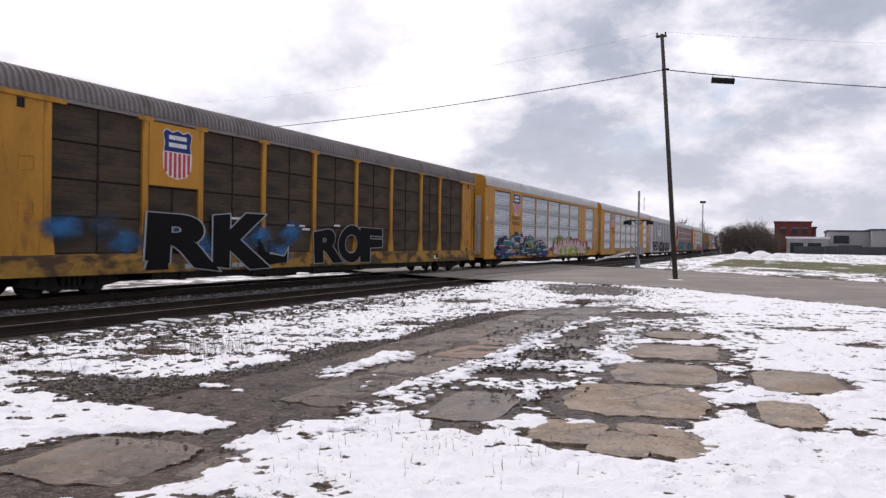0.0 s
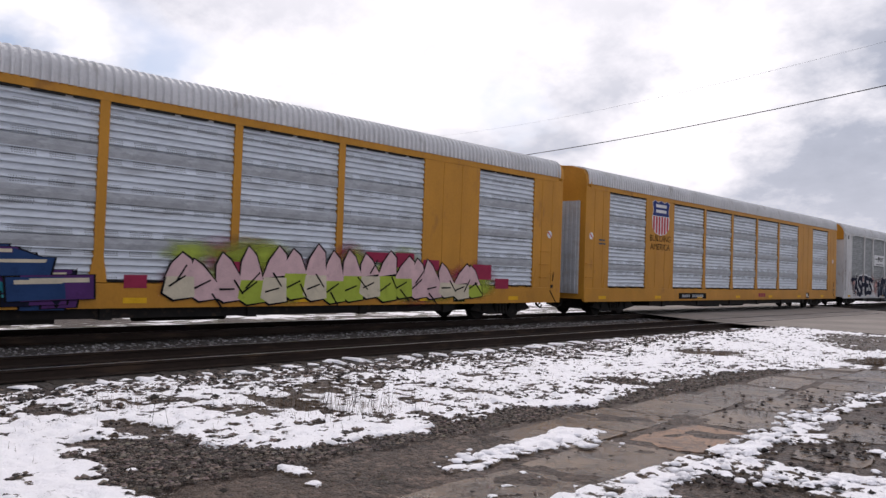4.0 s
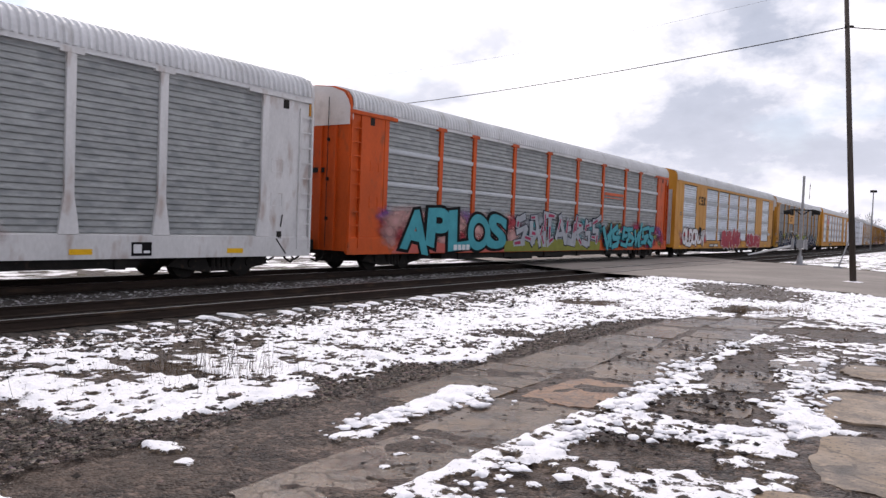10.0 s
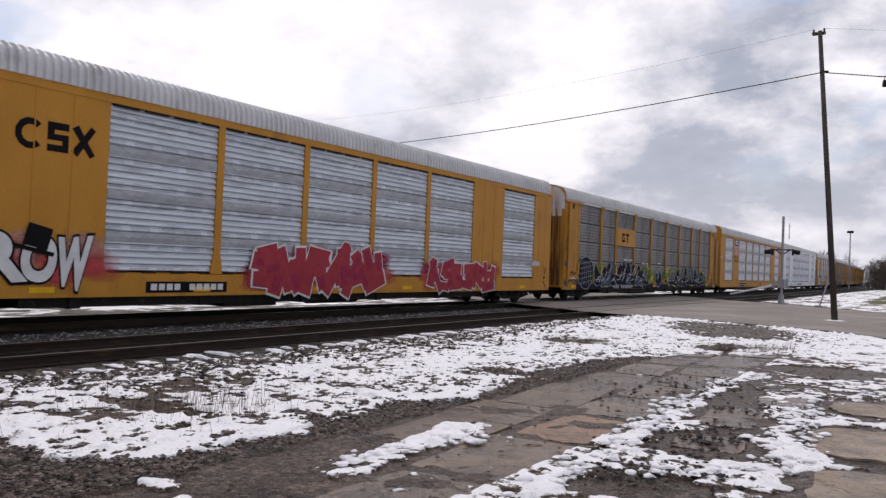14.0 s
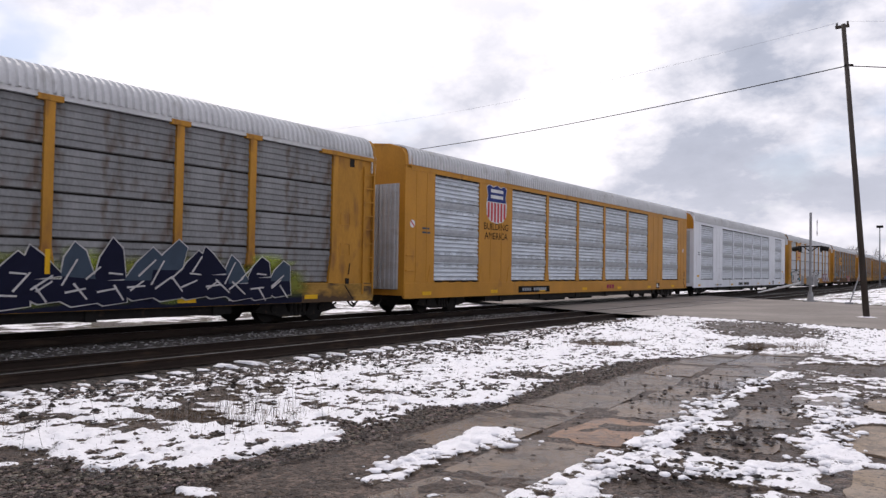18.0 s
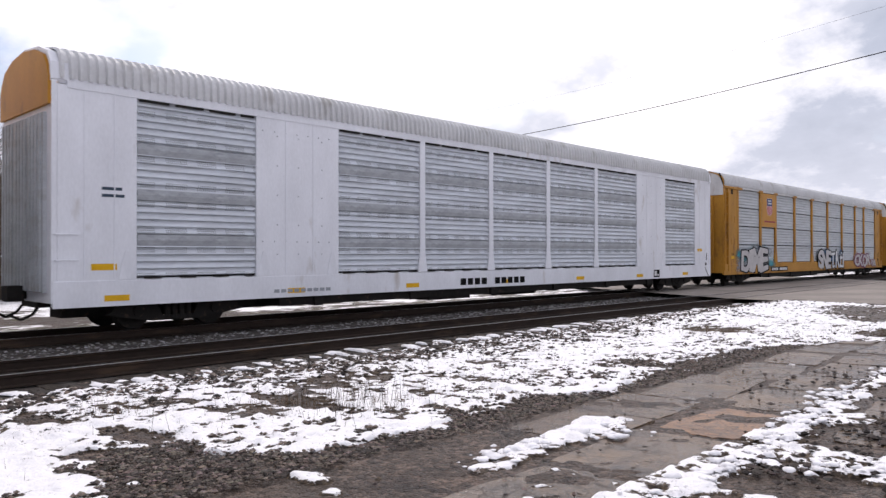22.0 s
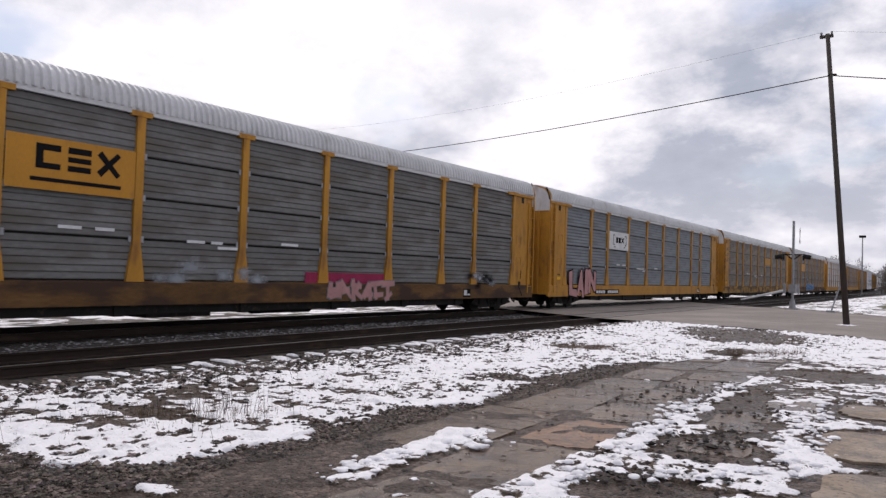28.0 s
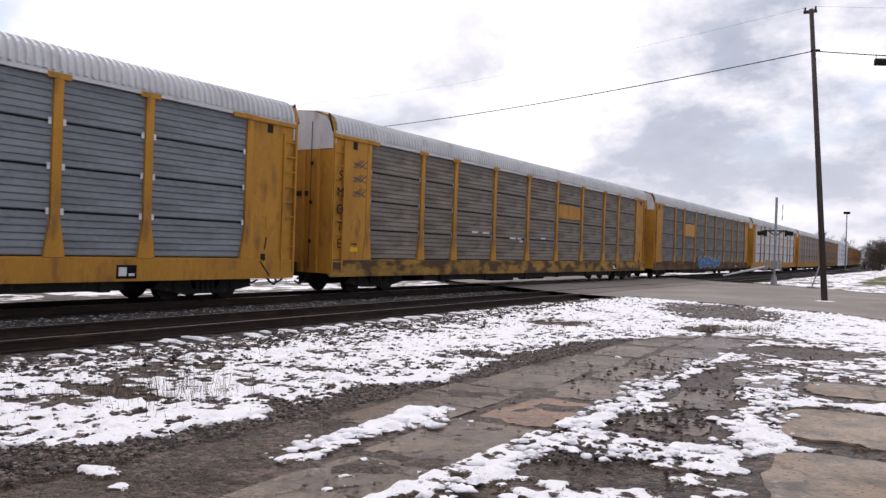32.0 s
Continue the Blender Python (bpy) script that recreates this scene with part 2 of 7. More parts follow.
M_WHITE = paint("white_car_paint", (0.76, 0.77, 0.82), 0.5, 0, 0.08, 1.3, 22, 0.04, (0.5, 0.47, 0.45), 0.68, (1, 1, 0.4))
M_GREYWHITE = paint("chalky_white_paint", (0.58, 0.57, 0.57), 0.6, 0, 0.12, 1.5, 20, 0.05, (0.38, 0.31, 0.28), 0.64, (1, 1, 0.4))
M_ORANGE = paint("rail_orange", (0.50, 0.075, 0.010), 0.5, 0, 0.15, 1.4, 20, 0.05, (0.25, 0.06, 0.02), 0.63, (1, 1, 0.5))
M_ROOF = paint("roof_steel", (0.62, 0.62, 0.63), 0.5, 0.15, 0.1, 0.8, 14, 0.05, (0.46, 0.45, 0.44), 0.64)
M_ROOF_BROWN = paint("sooty_roof_steel", (0.24, 0.215, 0.21), 0.65, 0.15, 0.15, 0.8, 14, 0.05, (0.17, 0.14, 0.13), 0.6)
M_BLACK = paint("truck_black", (0.018, 0.016, 0.015), 0.75, 0.1, 0.3, 4, 40, 0.1, (0.05, 0.035, 0.025), 0.64)
M_RUST = paint("rail_rust", (0.034, 0.023, 0.018), 0.75, 0.2, 0.3, 3, 60, 0.1, (0.07, 0.045, 0.03), 0.62, (1, 0.2, 1))
M_SHINE = paint("rail_head_steel", (0.42, 0.42, 0.43), 0.3, 0.9, 0.15, 2, 40, 0.02, None, 0.6, (1, 0.1, 1))
M_TIE = paint("creosote_wood", (0.033, 0.026, 0.021), 0.9, 0, 0.3, 4, 30, 0.3, (0.09, 0.075, 0.06), 0.62, (1, 4, 1), 0.25)
M_SNOW = paint("snow", (0.885, 0.87, 0.895), 0.7, 0, 0.12, 5, 15, 1.0)


def melting(name, soil, straw, holes, stretch=(1, 1, 1), fine=26.0):
    """Thin melting snow: soil and straw show through in ragged specks and streaks."""
    m = bpy.data.materials.new(name)
    m.use_nodes = True
    n, l = m.node_tree.nodes, m.node_tree.links
    b = n["Principled BSDF"]
    b.inputs["Specular IOR Level"].default_value = 0.2
    geo = n.new("ShaderNodeNewGeometry")
    mp = n.new("ShaderNodeMapping"); mp.inputs["Scale"].default_value = stretch
    l.new(geo.outputs["Position"], mp.inputs["Vector"])

    def noise_at(sc, det, ro, off):
        o = n.new("ShaderNodeVectorMath"); o.operation = "ADD"; o.inputs[1].default_value = (off, off * 0.7, 0)
        t = n.new("ShaderNodeTexNoise")
        t.inputs["Scale"].default_value, t.inputs["Detail"].default_value, t.inputs["Roughness"].default_value = sc, det, ro
        l.new(mp.outputs[0], o.inputs[0]); l.new(o.outputs[0], t.inputs["Vector"])
        return t.outputs["Fac"]

    def span(src, a, c, lo=0.0, hi=1.0):
        r = n.new("ShaderNodeMapRange")
        for k, v in zip((1, 2, 3, 4), (a, c, lo, hi)):
            r.inputs[k].default_value = v
        l.new(src, r.inputs[0])
        return r.outputs[0]

    def op(kind, a, c):
        q = n.new("ShaderNodeMath"); q.operation = kind
        for k, v in ((0, a), (1, c)):
            if isinstance(v, float):
                q.inputs[k].default_value = v
            else:
                l.new(v, q.inputs[k])
        return q.outputs[0]

    speck = noise_at(fine, 5, 0.72, 3.0)
    patch = noise_at(1.7, 5, 0.6, 9.0)
    mid = noise_at(7.0, 6, 0.7, 15.0)
    thin = op("ADD", op("MULTIPLY", speck, 0.52), op("ADD", op("MULTIPLY", mid, 0.33), op("MULTIPLY", patch, 0.3)))
    depth = n.new("ShaderNodeAttribute"); depth.attribute_name = "depth"
    rim = op("ADD", depth.outputs["Fac"], op("ADD", op("MULTIPLY", op("SUBTRACT", mid, 0.5), 0.9), op("MULTIPLY", op("SUBTRACT", speck, 0.5), 0.8)))
    bare = op("MAXIMUM", span(thin, holes, holes + 0.035), span(rim, -0.17, -0.11, 1.0, 0.0))
    grey = span(thin, holes - 0.09, holes, 0.0, 0.14)
    white = n.new("ShaderNodeMix"); white.data_type = "RGBA"
    white.inputs[6].default_value, white.inputs[7].default_value = (0.945, 0.93, 0.95, 1), (0.60, 0.57, 0.58, 1)
    l.new(grey, white.inputs[0])
    dirt = n.new("ShaderNodeMix"); dirt.data_type = "RGBA"
    dirt.inputs[6].default_value, dirt.inputs[7].default_value = (*soil, 1), (*straw, 1)
    l.new(span(noise_at(38.0, 3, 0.6, 21.0), 0.45, 0.65), dirt.inputs[0])
    mx = n.new("ShaderNodeMix"); mx.data_type = "RGBA"
    l.new(bare, mx.inputs[0]); l.new(white.outputs[2], mx.inputs[6]); l.new(dirt.outputs[2], mx.inputs[7])
    l.new(mx.outputs[2], b.inputs["Base Color"])
    l.new(span(bare, 0.0, 1.0, 0.55, 0.8), b.inputs["Roughness"])
    bp = n.new("ShaderNodeBump"); bp.invert = True
    bp.inputs["Strength"].default_value, bp.inputs["Distance"].default_value = 0.9, 0.042
    l.new(thin, bp.inputs["Height"]); l.new(bp.outputs[0], b.inputs["Normal"])
    MATS[name] = m
    return m


M_SNOW_THIN = melting("melting_snow", (0.045, 0.034, 0.028), (0.15, 0.11, 0.075), 0.66)
M_SNOW_FIELD = melting("streaky_field_snow", (0.06, 0.052, 0.03), (0.14, 0.12, 0.06), 0.60, (0.45, 0.16, 1), 6.0)


def stony(name, dark, light, scale, rough=0.7, bump=0.6, puddle=0.0, warm=None):
    """Packed wet gravel and mud: two sizes of stones in many tones over darker fines."""
    m = bpy.data.materials.new(name)
    m.use_nodes = True
    n, l = m.node_tree.nodes, m.node_tree.links
    b = n["Principled BSDF"]
    b.inputs["Specular IOR Level"].default_value = 0.18
    co = n.new("ShaderNodeTexCoord")
    vs = []
    for sc in (scale, scale * 2.7):
        v = n.new("ShaderNodeTexVoronoi"); v.inputs["Scale"].default_value = sc
        l.new(co.outputs["Object"], v.inputs["Vector"]); vs.append(v)
    sep = n.new("ShaderNodeSeparateColor"); l.new(vs[0].outputs["Color"], sep.inputs[0])
    sep2 = n.new("ShaderNodeSeparateColor"); l.new(vs[1].outputs["Color"], sep2.inputs[0])
    big = n.new("ShaderNodeTexNoise"); big.inputs["Scale"].default_value, big.inputs["Detail"].default_value = 2.6, 10
    big.inputs["Roughness"].default_value = 0.78
    l.new(co.outputs["Object"], big.inputs["Vector"])
    mixv = n.new("ShaderNodeMath"); mixv.operation = "MULTIPLY"; l.new(sep.outputs[0], mixv.inputs[0]); l.new(sep2.outputs[1], mixv.inputs[1])
    mul = n.new("ShaderNodeMath"); mul.operation = "MULTIPLY_ADD"; mul.inputs[1].default_value = 0.55
    l.new(mixv.outputs[0], mul.inputs[0]); l.new(big.outputs["Fac"], mul.inputs[2])
    ramp = n.new("ShaderNodeValToRGB")
    e = ramp.color_ramp.elements
    e[0].position, e[0].color = 0.46, (*dark, 1)
    e[1].position, e[1].color = 1.0, (*light, 1)
    mid = e.new(0.66); mid.color = (*[a * 0.72 + c * 0.28 for a, c in zip(dark, light)], 1)
    l.new(mul.outputs[0], ramp.inputs["Fac"])
    col = ramp.outputs[0]
    if warm:
        wn_ = n.new("ShaderNodeTexNoise"); wn_.inputs["Scale"].default_value, wn_.inputs["Detail"].default_value = 0.8, 7
        off = n.new("ShaderNodeVectorMath"); off.operation = "ADD"; off.inputs[1].default_value = (4.3, 8.1, 2)
        l.new(co.outputs["Object"], off.inputs[0]); l.new(off.outputs[0], wn_.inputs["Vector"])
        wr = n.new("ShaderNodeMapRange"); wr.inputs[1].default_value, wr.inputs[2].default_value, wr.inputs[4].default_value = 0.52, 0.66, 0.6
        l.new(wn_.outputs["Fac"], wr.inputs[0])
        mx = n.new("ShaderNodeMix"); mx.data_type = "RGBA"; mx.inputs[7].default_value = (*warm, 1)
        l.new(wr.outputs[0], mx.inputs[0]); l.new(col, mx.inputs[6]); col = mx.outputs[2]
    l.new(col, b.inputs["Base Color"])
    rr = n.new("ShaderNodeMapRange"); rr.inputs[1].default_value, rr.inputs[2].default_value = 0.35, 0.62
    rr.inputs[3].default_value, rr.inputs[4].default_value = rough - puddle, rough
    l.new(big.outputs["Fac"], rr.inputs[0]); l.new(rr.outputs[0], b.inputs["Roughness"])
    hs = n.new("ShaderNodeMath"); hs.operation = "ADD"; l.new(vs[0].outputs["Distance"], hs.inputs[0]); l.new(vs[1].outputs["Distance"], hs.inputs[1])
    bp = n.new("ShaderNodeBump"); bp.invert = True
    bp.inputs["Strength"].default_value, bp.inputs["Distance"].default_value = bump, 0.02
    l.new(hs.outputs[0], bp.inputs["Height"]); l.new(bp.outputs[0], b.inputs["Normal"])
    MATS[name] = m
    return m


def cracked(name, base, stain, dark, rough, wet, crack=3.2):
    """Old concrete: tan and brown blotches, damp sheen, crazing in patches, pits and grit."""
    m = bpy.data.materials.new(name)
    m.use_nodes = True
    n, l = m.node_tree.nodes, m.node_tree.links
    b = n["Principled BSDF"]
    b.inputs["Specular IOR Level"].default_value = 0.45
    geo = n.new("ShaderNodeNewGeometry")
    pos = geo.outputs["Position"]

    def noise_at(sc, det, off, ro=0.6):
        o = n.new("ShaderNodeVectorMath"); o.operation = "ADD"; o.inputs[1].default_value = (off, off * 1.7, 0)
        t = n.new("ShaderNodeTexNoise"); t.inputs["Scale"].default_value, t.inputs["Detail"].default_value, t.inputs["Roughness"].default_value = sc, det, ro
        l.new(pos, o.inputs[0]); l.new(o.outputs[0], t.inputs["Vector"])
        return t

    def ramped(src, a, c):
        r = n.new("ShaderNodeMapRange"); r.inputs[1].default_value, r.inputs[2].default_value = a, c
        l.new(src, r.inputs[0])
        return r.outputs[0]

    def blend(fac, c0, c1):
        x = n.new("ShaderNodeMix"); x.data_type = "RGBA"
        l.new(fac, x.inputs[0])
        for k, c in ((6, c0), (7, c1)):
            if isinstance(c, tuple):
                x.inputs[k].default_value = (*c, 1)
            else:
                l.new(c, x.inputs[k])
        return x.outputs[2]

    oi = n.new("ShaderNodeObjectInfo")
    n1, n2, n3, n4 = noise_at(0.9, 8, 3.1), noise_at(2.6, 10, 11.0, 0.74), noise_at(30, 5, 5.0), noise_at(7, 8, 23.0, 0.75)
    col = blend(ramped(n1.outputs["Fac"], 0.42, 0.62), base, stain)
    col = blend(ramped(n2.outputs["Fac"], 0.45, 0.62), col, dark)
    col = blend(ramped(n4.outputs["Fac"], 0.56, 0.66), col, tuple(c * 1.35 for c in base))
    grit = ramped(n3.outputs["Fac"], 0.56, 0.64)
    col = blend(grit, col, tuple(c * 0.55 for c in dark))
    warp = n.new("ShaderNodeVectorMath"); warp.operation = "MULTIPLY_ADD"; warp.inputs[1].default_value = (0.35, 0.35, 0)
    l.new(n2.outputs["Color"], warp.inputs[0]); l.new(pos, warp.inputs[2])
    v = n.new("ShaderNodeTexVoronoi"); v.feature = "DISTANCE_TO_EDGE"; v.inputs["Scale"].default_value = crack
    l.new(warp.outputs[0], v.inputs["Vector"])
    line = n.new("ShaderNodeMapRange"); line.inputs[1].default_value, line.inputs[2].default_value, line.inputs[3].default_value, line.inputs[4].default_value = 0.006, 0.03, 0.8, 0
    l.new(v.outputs["Distance"], line.inputs[0])
    where = n.new("ShaderNodeMath"); where.operation = "MULTIPLY"
    l.new(line.outputs[0], where.inputs[0]); l.new(ramped(noise_at(0.7, 3, 31.0).outputs["Fac"], 0.46, 0.54), where.inputs[1])
    col = blend(where.outputs[0], col, tuple(c * 0.4 for c in dark))
    hsv = n.new("ShaderNodeHueSaturation")
    mr = n.new("ShaderNodeMapRange"); mr.inputs[3].default_value, mr.inputs[4].default_value = 0.85, 1.15
    l.new(oi.outputs["Random"], mr.inputs[0]); l.new(mr.outputs[0], hsv.inputs["Value"]); l.new(col, hsv.inputs["Color"])
    l.new(hsv.outputs[0], b.inputs["Base Color"])
    rr = n.new("ShaderNodeMapRange"); rr.inputs[1].default_value, rr.inputs[2].default_value, rr.inputs[3].default_value, rr.inputs[4].default_value = 0.42, 0.68, wet, rough
    l.new(n1.outputs["Fac"], rr.inputs[0]); l.new(rr.outputs[0], b.inputs["Roughness"])
    hh = n.new("ShaderNodeMath"); hh.operation = "SUBTRACT"; l.new(n4.outputs["Fac"], hh.inputs[0]); l.new(where.outputs[0], hh.inputs[1])
    bp = n.new("ShaderNodeBump"); bp.inputs["Strength"].default_value, bp.inputs["Distance"].default_value = 0.35, 0.02
    l.new(hh.outputs[0], bp.inputs["Height"]); l.new(bp.outputs[0], b.inputs["Normal"])
    MATS[name] = m
    return m


M_MUD = stony("wet_gravel_mud", (0.023, 0.0168, 0.0138), (0.19, 0.136, 0.108), 15, 0.6, 1.0, 0.36, (0.085, 0.06, 0.044))
M_SLAB = cracked("damp_brown_concrete", (0.138, 0.097, 0.066), (0.16, 0.1, 0.055), (0.046, 0.033, 0.025), 0.42, 0.18, 3.4)
M_SLAB_DRY = cracked("tan_concrete", (0.29, 0.215, 0.148), (0.25, 0.175, 0.108), (0.12, 0.09, 0.066), 0.7, 0.45, 1.5)
M_SLAB_RUST = cracked("rust_stained_concrete", (0.26, 0.125, 0.048), (0.2, 0.10, 0.048), (0.09, 0.052, 0.034), 0.5, 0.3, 4.0)
M_ROAD = paint("asphalt", (0.26, 0.228, 0.204), 0.8, 0, 0.26, 0.35, 9, 0.25, (0.21, 0.185, 0.165), 0.56, (1, 1, 1))
M_GRASS = paint("winter_grass", (0.10, 0.11, 0.035), 0.9, 0, 0.4, 0.5, 9, 0.4, (0.15, 0.125, 0.075), 0.5)
M_WOOD = paint("weathered_pole", (0.075, 0.062, 0.054), 0.85, 0, 0.25, 4, 40, 0.3, None, 0.6, (4, 4, 0.3))
M_BALLAST = paint("ballast", (0.058, 0.051, 0.047), 0.85, 0, 0.5, 5, 22, 1.0, (0.04, 0.034, 0.03), 0.5)


def pebbles(name, dark, light, rough=0.75):
    """Loose stones: every lump has its own tone."""
    m = bpy.data.materials.new(name)
    m.use_nodes = True
    n, l = m.node_tree.nodes, m.node_tree.links
    b = n["Principled BSDF"]
    b.inputs["Roughness"].default_value, b.inputs["Specular IOR Level"].default_value = rough, 0.25
    g = n.new("ShaderNodeNewGeometry")
    r = n.new("ShaderNodeValToRGB")
    r.color_ramp.elements[0].position, r.color_ramp.elements[0].color = 0.25, (*dark, 1)
    r.color_ramp.elements[1].position, r.color_ramp.elements[1].color = 1.0, (*light, 1)
    l.new(g.outputs["Random Per Island"], r.inputs["Fac"])
    t = n.new("ShaderNodeTexNoise"); t.inputs["Scale"].default_value = 60
    mx = n.new("ShaderNodeMix"); mx.data_type = "RGBA"; mx.blend_type = "MULTIPLY"; mx.inputs[0].default_value = 0.6
    l.new(r.outputs[0], mx.inputs[6]); l.new(t.outputs["Color"], mx.inputs[7]); l.new(mx.outputs[2], b.inputs["Base Color"])
    MATS[name] = m
    return m


# ---- helpers for meshes ----
def part(name, bm, material, parent=None, label="", smooth=False):
    me = bpy.data.meshes.new(name)
    bm.to_mesh(me)
    bm.free()
    if smooth:
        me.shade_smooth()
    return part_of(name, me, material, parent, label)


def part_of(name, me, material, parent=None, label=""):
    if material and not me.materials:
        me.materials.append(material)
    ob = new(name, me)
    if parent:
        ob.parent = parent
    if label:
        ob["label"] = label
    return ob


def box(bm, x0, x1, y0, y1, z0, z1):
    vs = [bm.verts.new(c) for c in ((x0, y0, z0), (x1, y0, z0), (x1, y1, z0), (x0, y1, z0), (x0, y0, z1), (x1, y0, z1), (x1, y1, z1), (x0, y1, z1))]
    for f in ((0, 3, 2, 1), (4, 5, 6, 7), (0, 1, 5, 4), (1, 2, 6, 5), (2, 3, 7, 6), (3, 0, 4, 7)):
        bm.faces.new([vs[i] for i in f])
    return vs


def prism(bm, outline, axis, a, b):
    """The outline (pairs) drawn out along an axis from a to b. Axis x: pairs are y, z; y: x, z; z: x, y."""
    put = {"x": lambda p, q: (q, p[0], p[1]), "y": lambda p, q: (p[0], q, p[1]), "z": lambda p, q: (p[0], p[1], q)}[axis]
    lo = [bm.verts.new(put(p, a)) for p in outline]
    hi = [bm.verts.new(put(p, b)) for p in outline]
    n = len(outline)
    bm.faces.new(lo); bm.faces.new(hi)
    for i in range(n):
        bm.faces.new((lo[i], lo[(i + 1) % n], hi[(i + 1) % n], hi[i]))
    return lo + hi


def rod(bm, a, b, r0, r1=None, n=8):
    a, b = Vector(a), Vector(b)
    r1 = r0 if r1 is None else r1
    q = (b - a).to_track_quat("Z", "Y")
    rings = []
    for c, r in ((a, r0), (b, r1)):
        rings.append([bm.verts.new(c + q @ Vector((r * math.cos(2 * math.pi * i / n), r * math.sin(2 * math.pi * i / n), 0))) for i in range(n)])
    for i in range(n):
        bm.faces.new((rings[0][i], rings[0][(i + 1) % n], rings[1][(i + 1) % n], rings[1][i]))
    bm.faces.new(rings[0][::-1]); bm.faces.new(rings[1])


def fixed(bm):
    bmesh.ops.recalc_face_normals(bm, faces=bm.faces)
    return bm


# ---- plan of the tracks and the ground ----
RAIL_Z = -0.16
NEAR_RAILS = (-12.25, -13.755)
FAR_RAILS = (-16.93, -18.435)
TRAIN_X = -17.68
BEND_Y, BEND_R = 60.0, 3600.0


def drift(y):
    """How far the line swings to the left, well beyond the crossing."""
    return -(max(0.0, y - BEND_Y) ** 2) / (2 * BEND_R)


def gz(x, y):
    """Height of the ground: the lot falls gently to the tracks and rises to the road."""
    near = 0.021 * min(max(x, -11.5), 6) - 0.008 * min(max(y, 0), 14)
    far = -0.13 + 0.0 * x
    k = min(max((y - 16) / 12.0, 0), 1)
    k = k * k * (3 - 2 * k)
    z = near * (1 - k) + far * k
    e = min(max((-10.2 - x) / 1.5, 0), 1)
    return z * (1 - e) + (RAIL_Z - 0.2) * e


def sheet(name, xs, ys, zf, keep=None):
    """A grid over xs and ys at the heights zf; keep(x, y) leaves out cells."""
    xs, ys = list(xs), list(ys)
    nx = len(xs)
    verts = [(x, y, zf(x, y)) for y in ys for x in xs]
    faces = [(j * nx + i, j * nx + i + 1, (j + 1) * nx + i + 1, (j + 1) * nx + i) for j in range(len(ys) - 1) for i in range(nx - 1)
             if keep is None or keep((xs[i] + xs[i + 1]) / 2, (ys[j] + ys[j + 1]) / 2)]
    me = bpy.data.meshes.new(name)
    me.from_pydata(verts, [], faces)
    me.shade_smooth()
    return me


# ---- ground ----
def steps(*spans):
    out = []
    for a, b, d in spans:
        n = max(1, round((b - a) / d))
        out += [a + (b - a) * i / n for i in range(n)]
    return out + [spans[-1][1]]


def bare_edge(y):
    """Where the trackside snow gives way to the bare lane."""
    pts = ((-50, -7.2), (4.2, -7.0), (5.2, -7.6), (5.9, -7.4), (6.5, -6.1), (8, -6.15), (9.9, -6.4), (10.9, -5.95), (11.6, -6.05), (13.5, -6.5), (16, -6.5), (18.5, -5.4), (20, -3.6), (21, -3.3), (90, -3.3))
    for (a, xa), (b, xb) in zip(pts, pts[1:]):
        if a <= y <= b:
            return xa + (xb - xa) * (y - a) / (b - a)
    return -6.3


# bare patches and snow banks of the lot: x, y, half width, half length, turn in degrees, strength
BARE = [(-4.3, 3.65, 0.72, 0.62, 20, 1.5), (-5.2, 5.65, 1.25, 0.4, -6, 1.2), (-7.0, 5.6, 0.8, 0.13, -6, 0.8), (-9.4, 5.62, 0.34, 0.16, 8, 1.0), (-7.9, 6.0, 0.62, 0.2, 8, 1.0), (-2.65, 6.5, 0.42, 0.75, 10, 1.0),
        (-2.85, 10.2, 0.42, 0.55, 20, 1.2), (-3.05, 11.9, 0.36, 0.8, 15, 1.0), (-2.3, 13.6, 0.4, 0.6, 0, 0.7), (-6.2, 25.6, 1.5, 2.6, 20, 1.0),
        (-1.4, 7.2, 0.72, 0.8, 5, 1.5), (-1.15, 5.75, 0.62, 0.42, 5, 1.4), (-1.3, 9.2, 0.62, 0.8, 5, 1.5), (-1.5, 11.2, 0.7, 0.82, 5, 1.5), (-1.7, 13.6, 0.6, 0.7, 20, 0.9),
        (0.12, 9.2, 0.5, 0.72, 5, 1.5), (0.03, 7.3, 0.3, 0.55, 0, 1.3), (-5.2, 20.4, 0.5, 0.8, 0, 0.7), (-8.4, 19.4, 0.7, 0.6, 0, 0.8), (-9.2, 9.4, 0.5, 0.9, 10, 0.6),
        (-8.3, 7.95, 0.95, 0.2, 4, 1.0), (-8.35, 7.3, 0.4, 0.3, 0, 0.8), (-9.3, 7.0, 0.5, 0.3, 0, 0.5), (-7.9, 10.6, 0.9, 0.2, 10, 0.5), (-8.7, 12.0, 0.5, 0.3, 0, 0.6), (-2.6, 17.5, 0.9, 0.8, 0, 0.6), (1.3, 13.2, 0.5, 0.35, 0, 0.7), (0.4, 15.5, 0.7, 0.4, 10, 0.6), (2.2, 11.5, 0.4, 0.3, 0, 0.6),
        (-2.78, 8.45, 0.3, 0.32, 0, 1.1), (-3.2, 8.35, 0.16, 0.5, 0, 1.0), (-3.3, 13.4, 0.3, 0.9, 5, 0.7), (-3.3, 7.2, 0.35, 0.4, 0, 0.6), (-6.9, 13.3, 0.5, 0.18, 5, 0.9)]
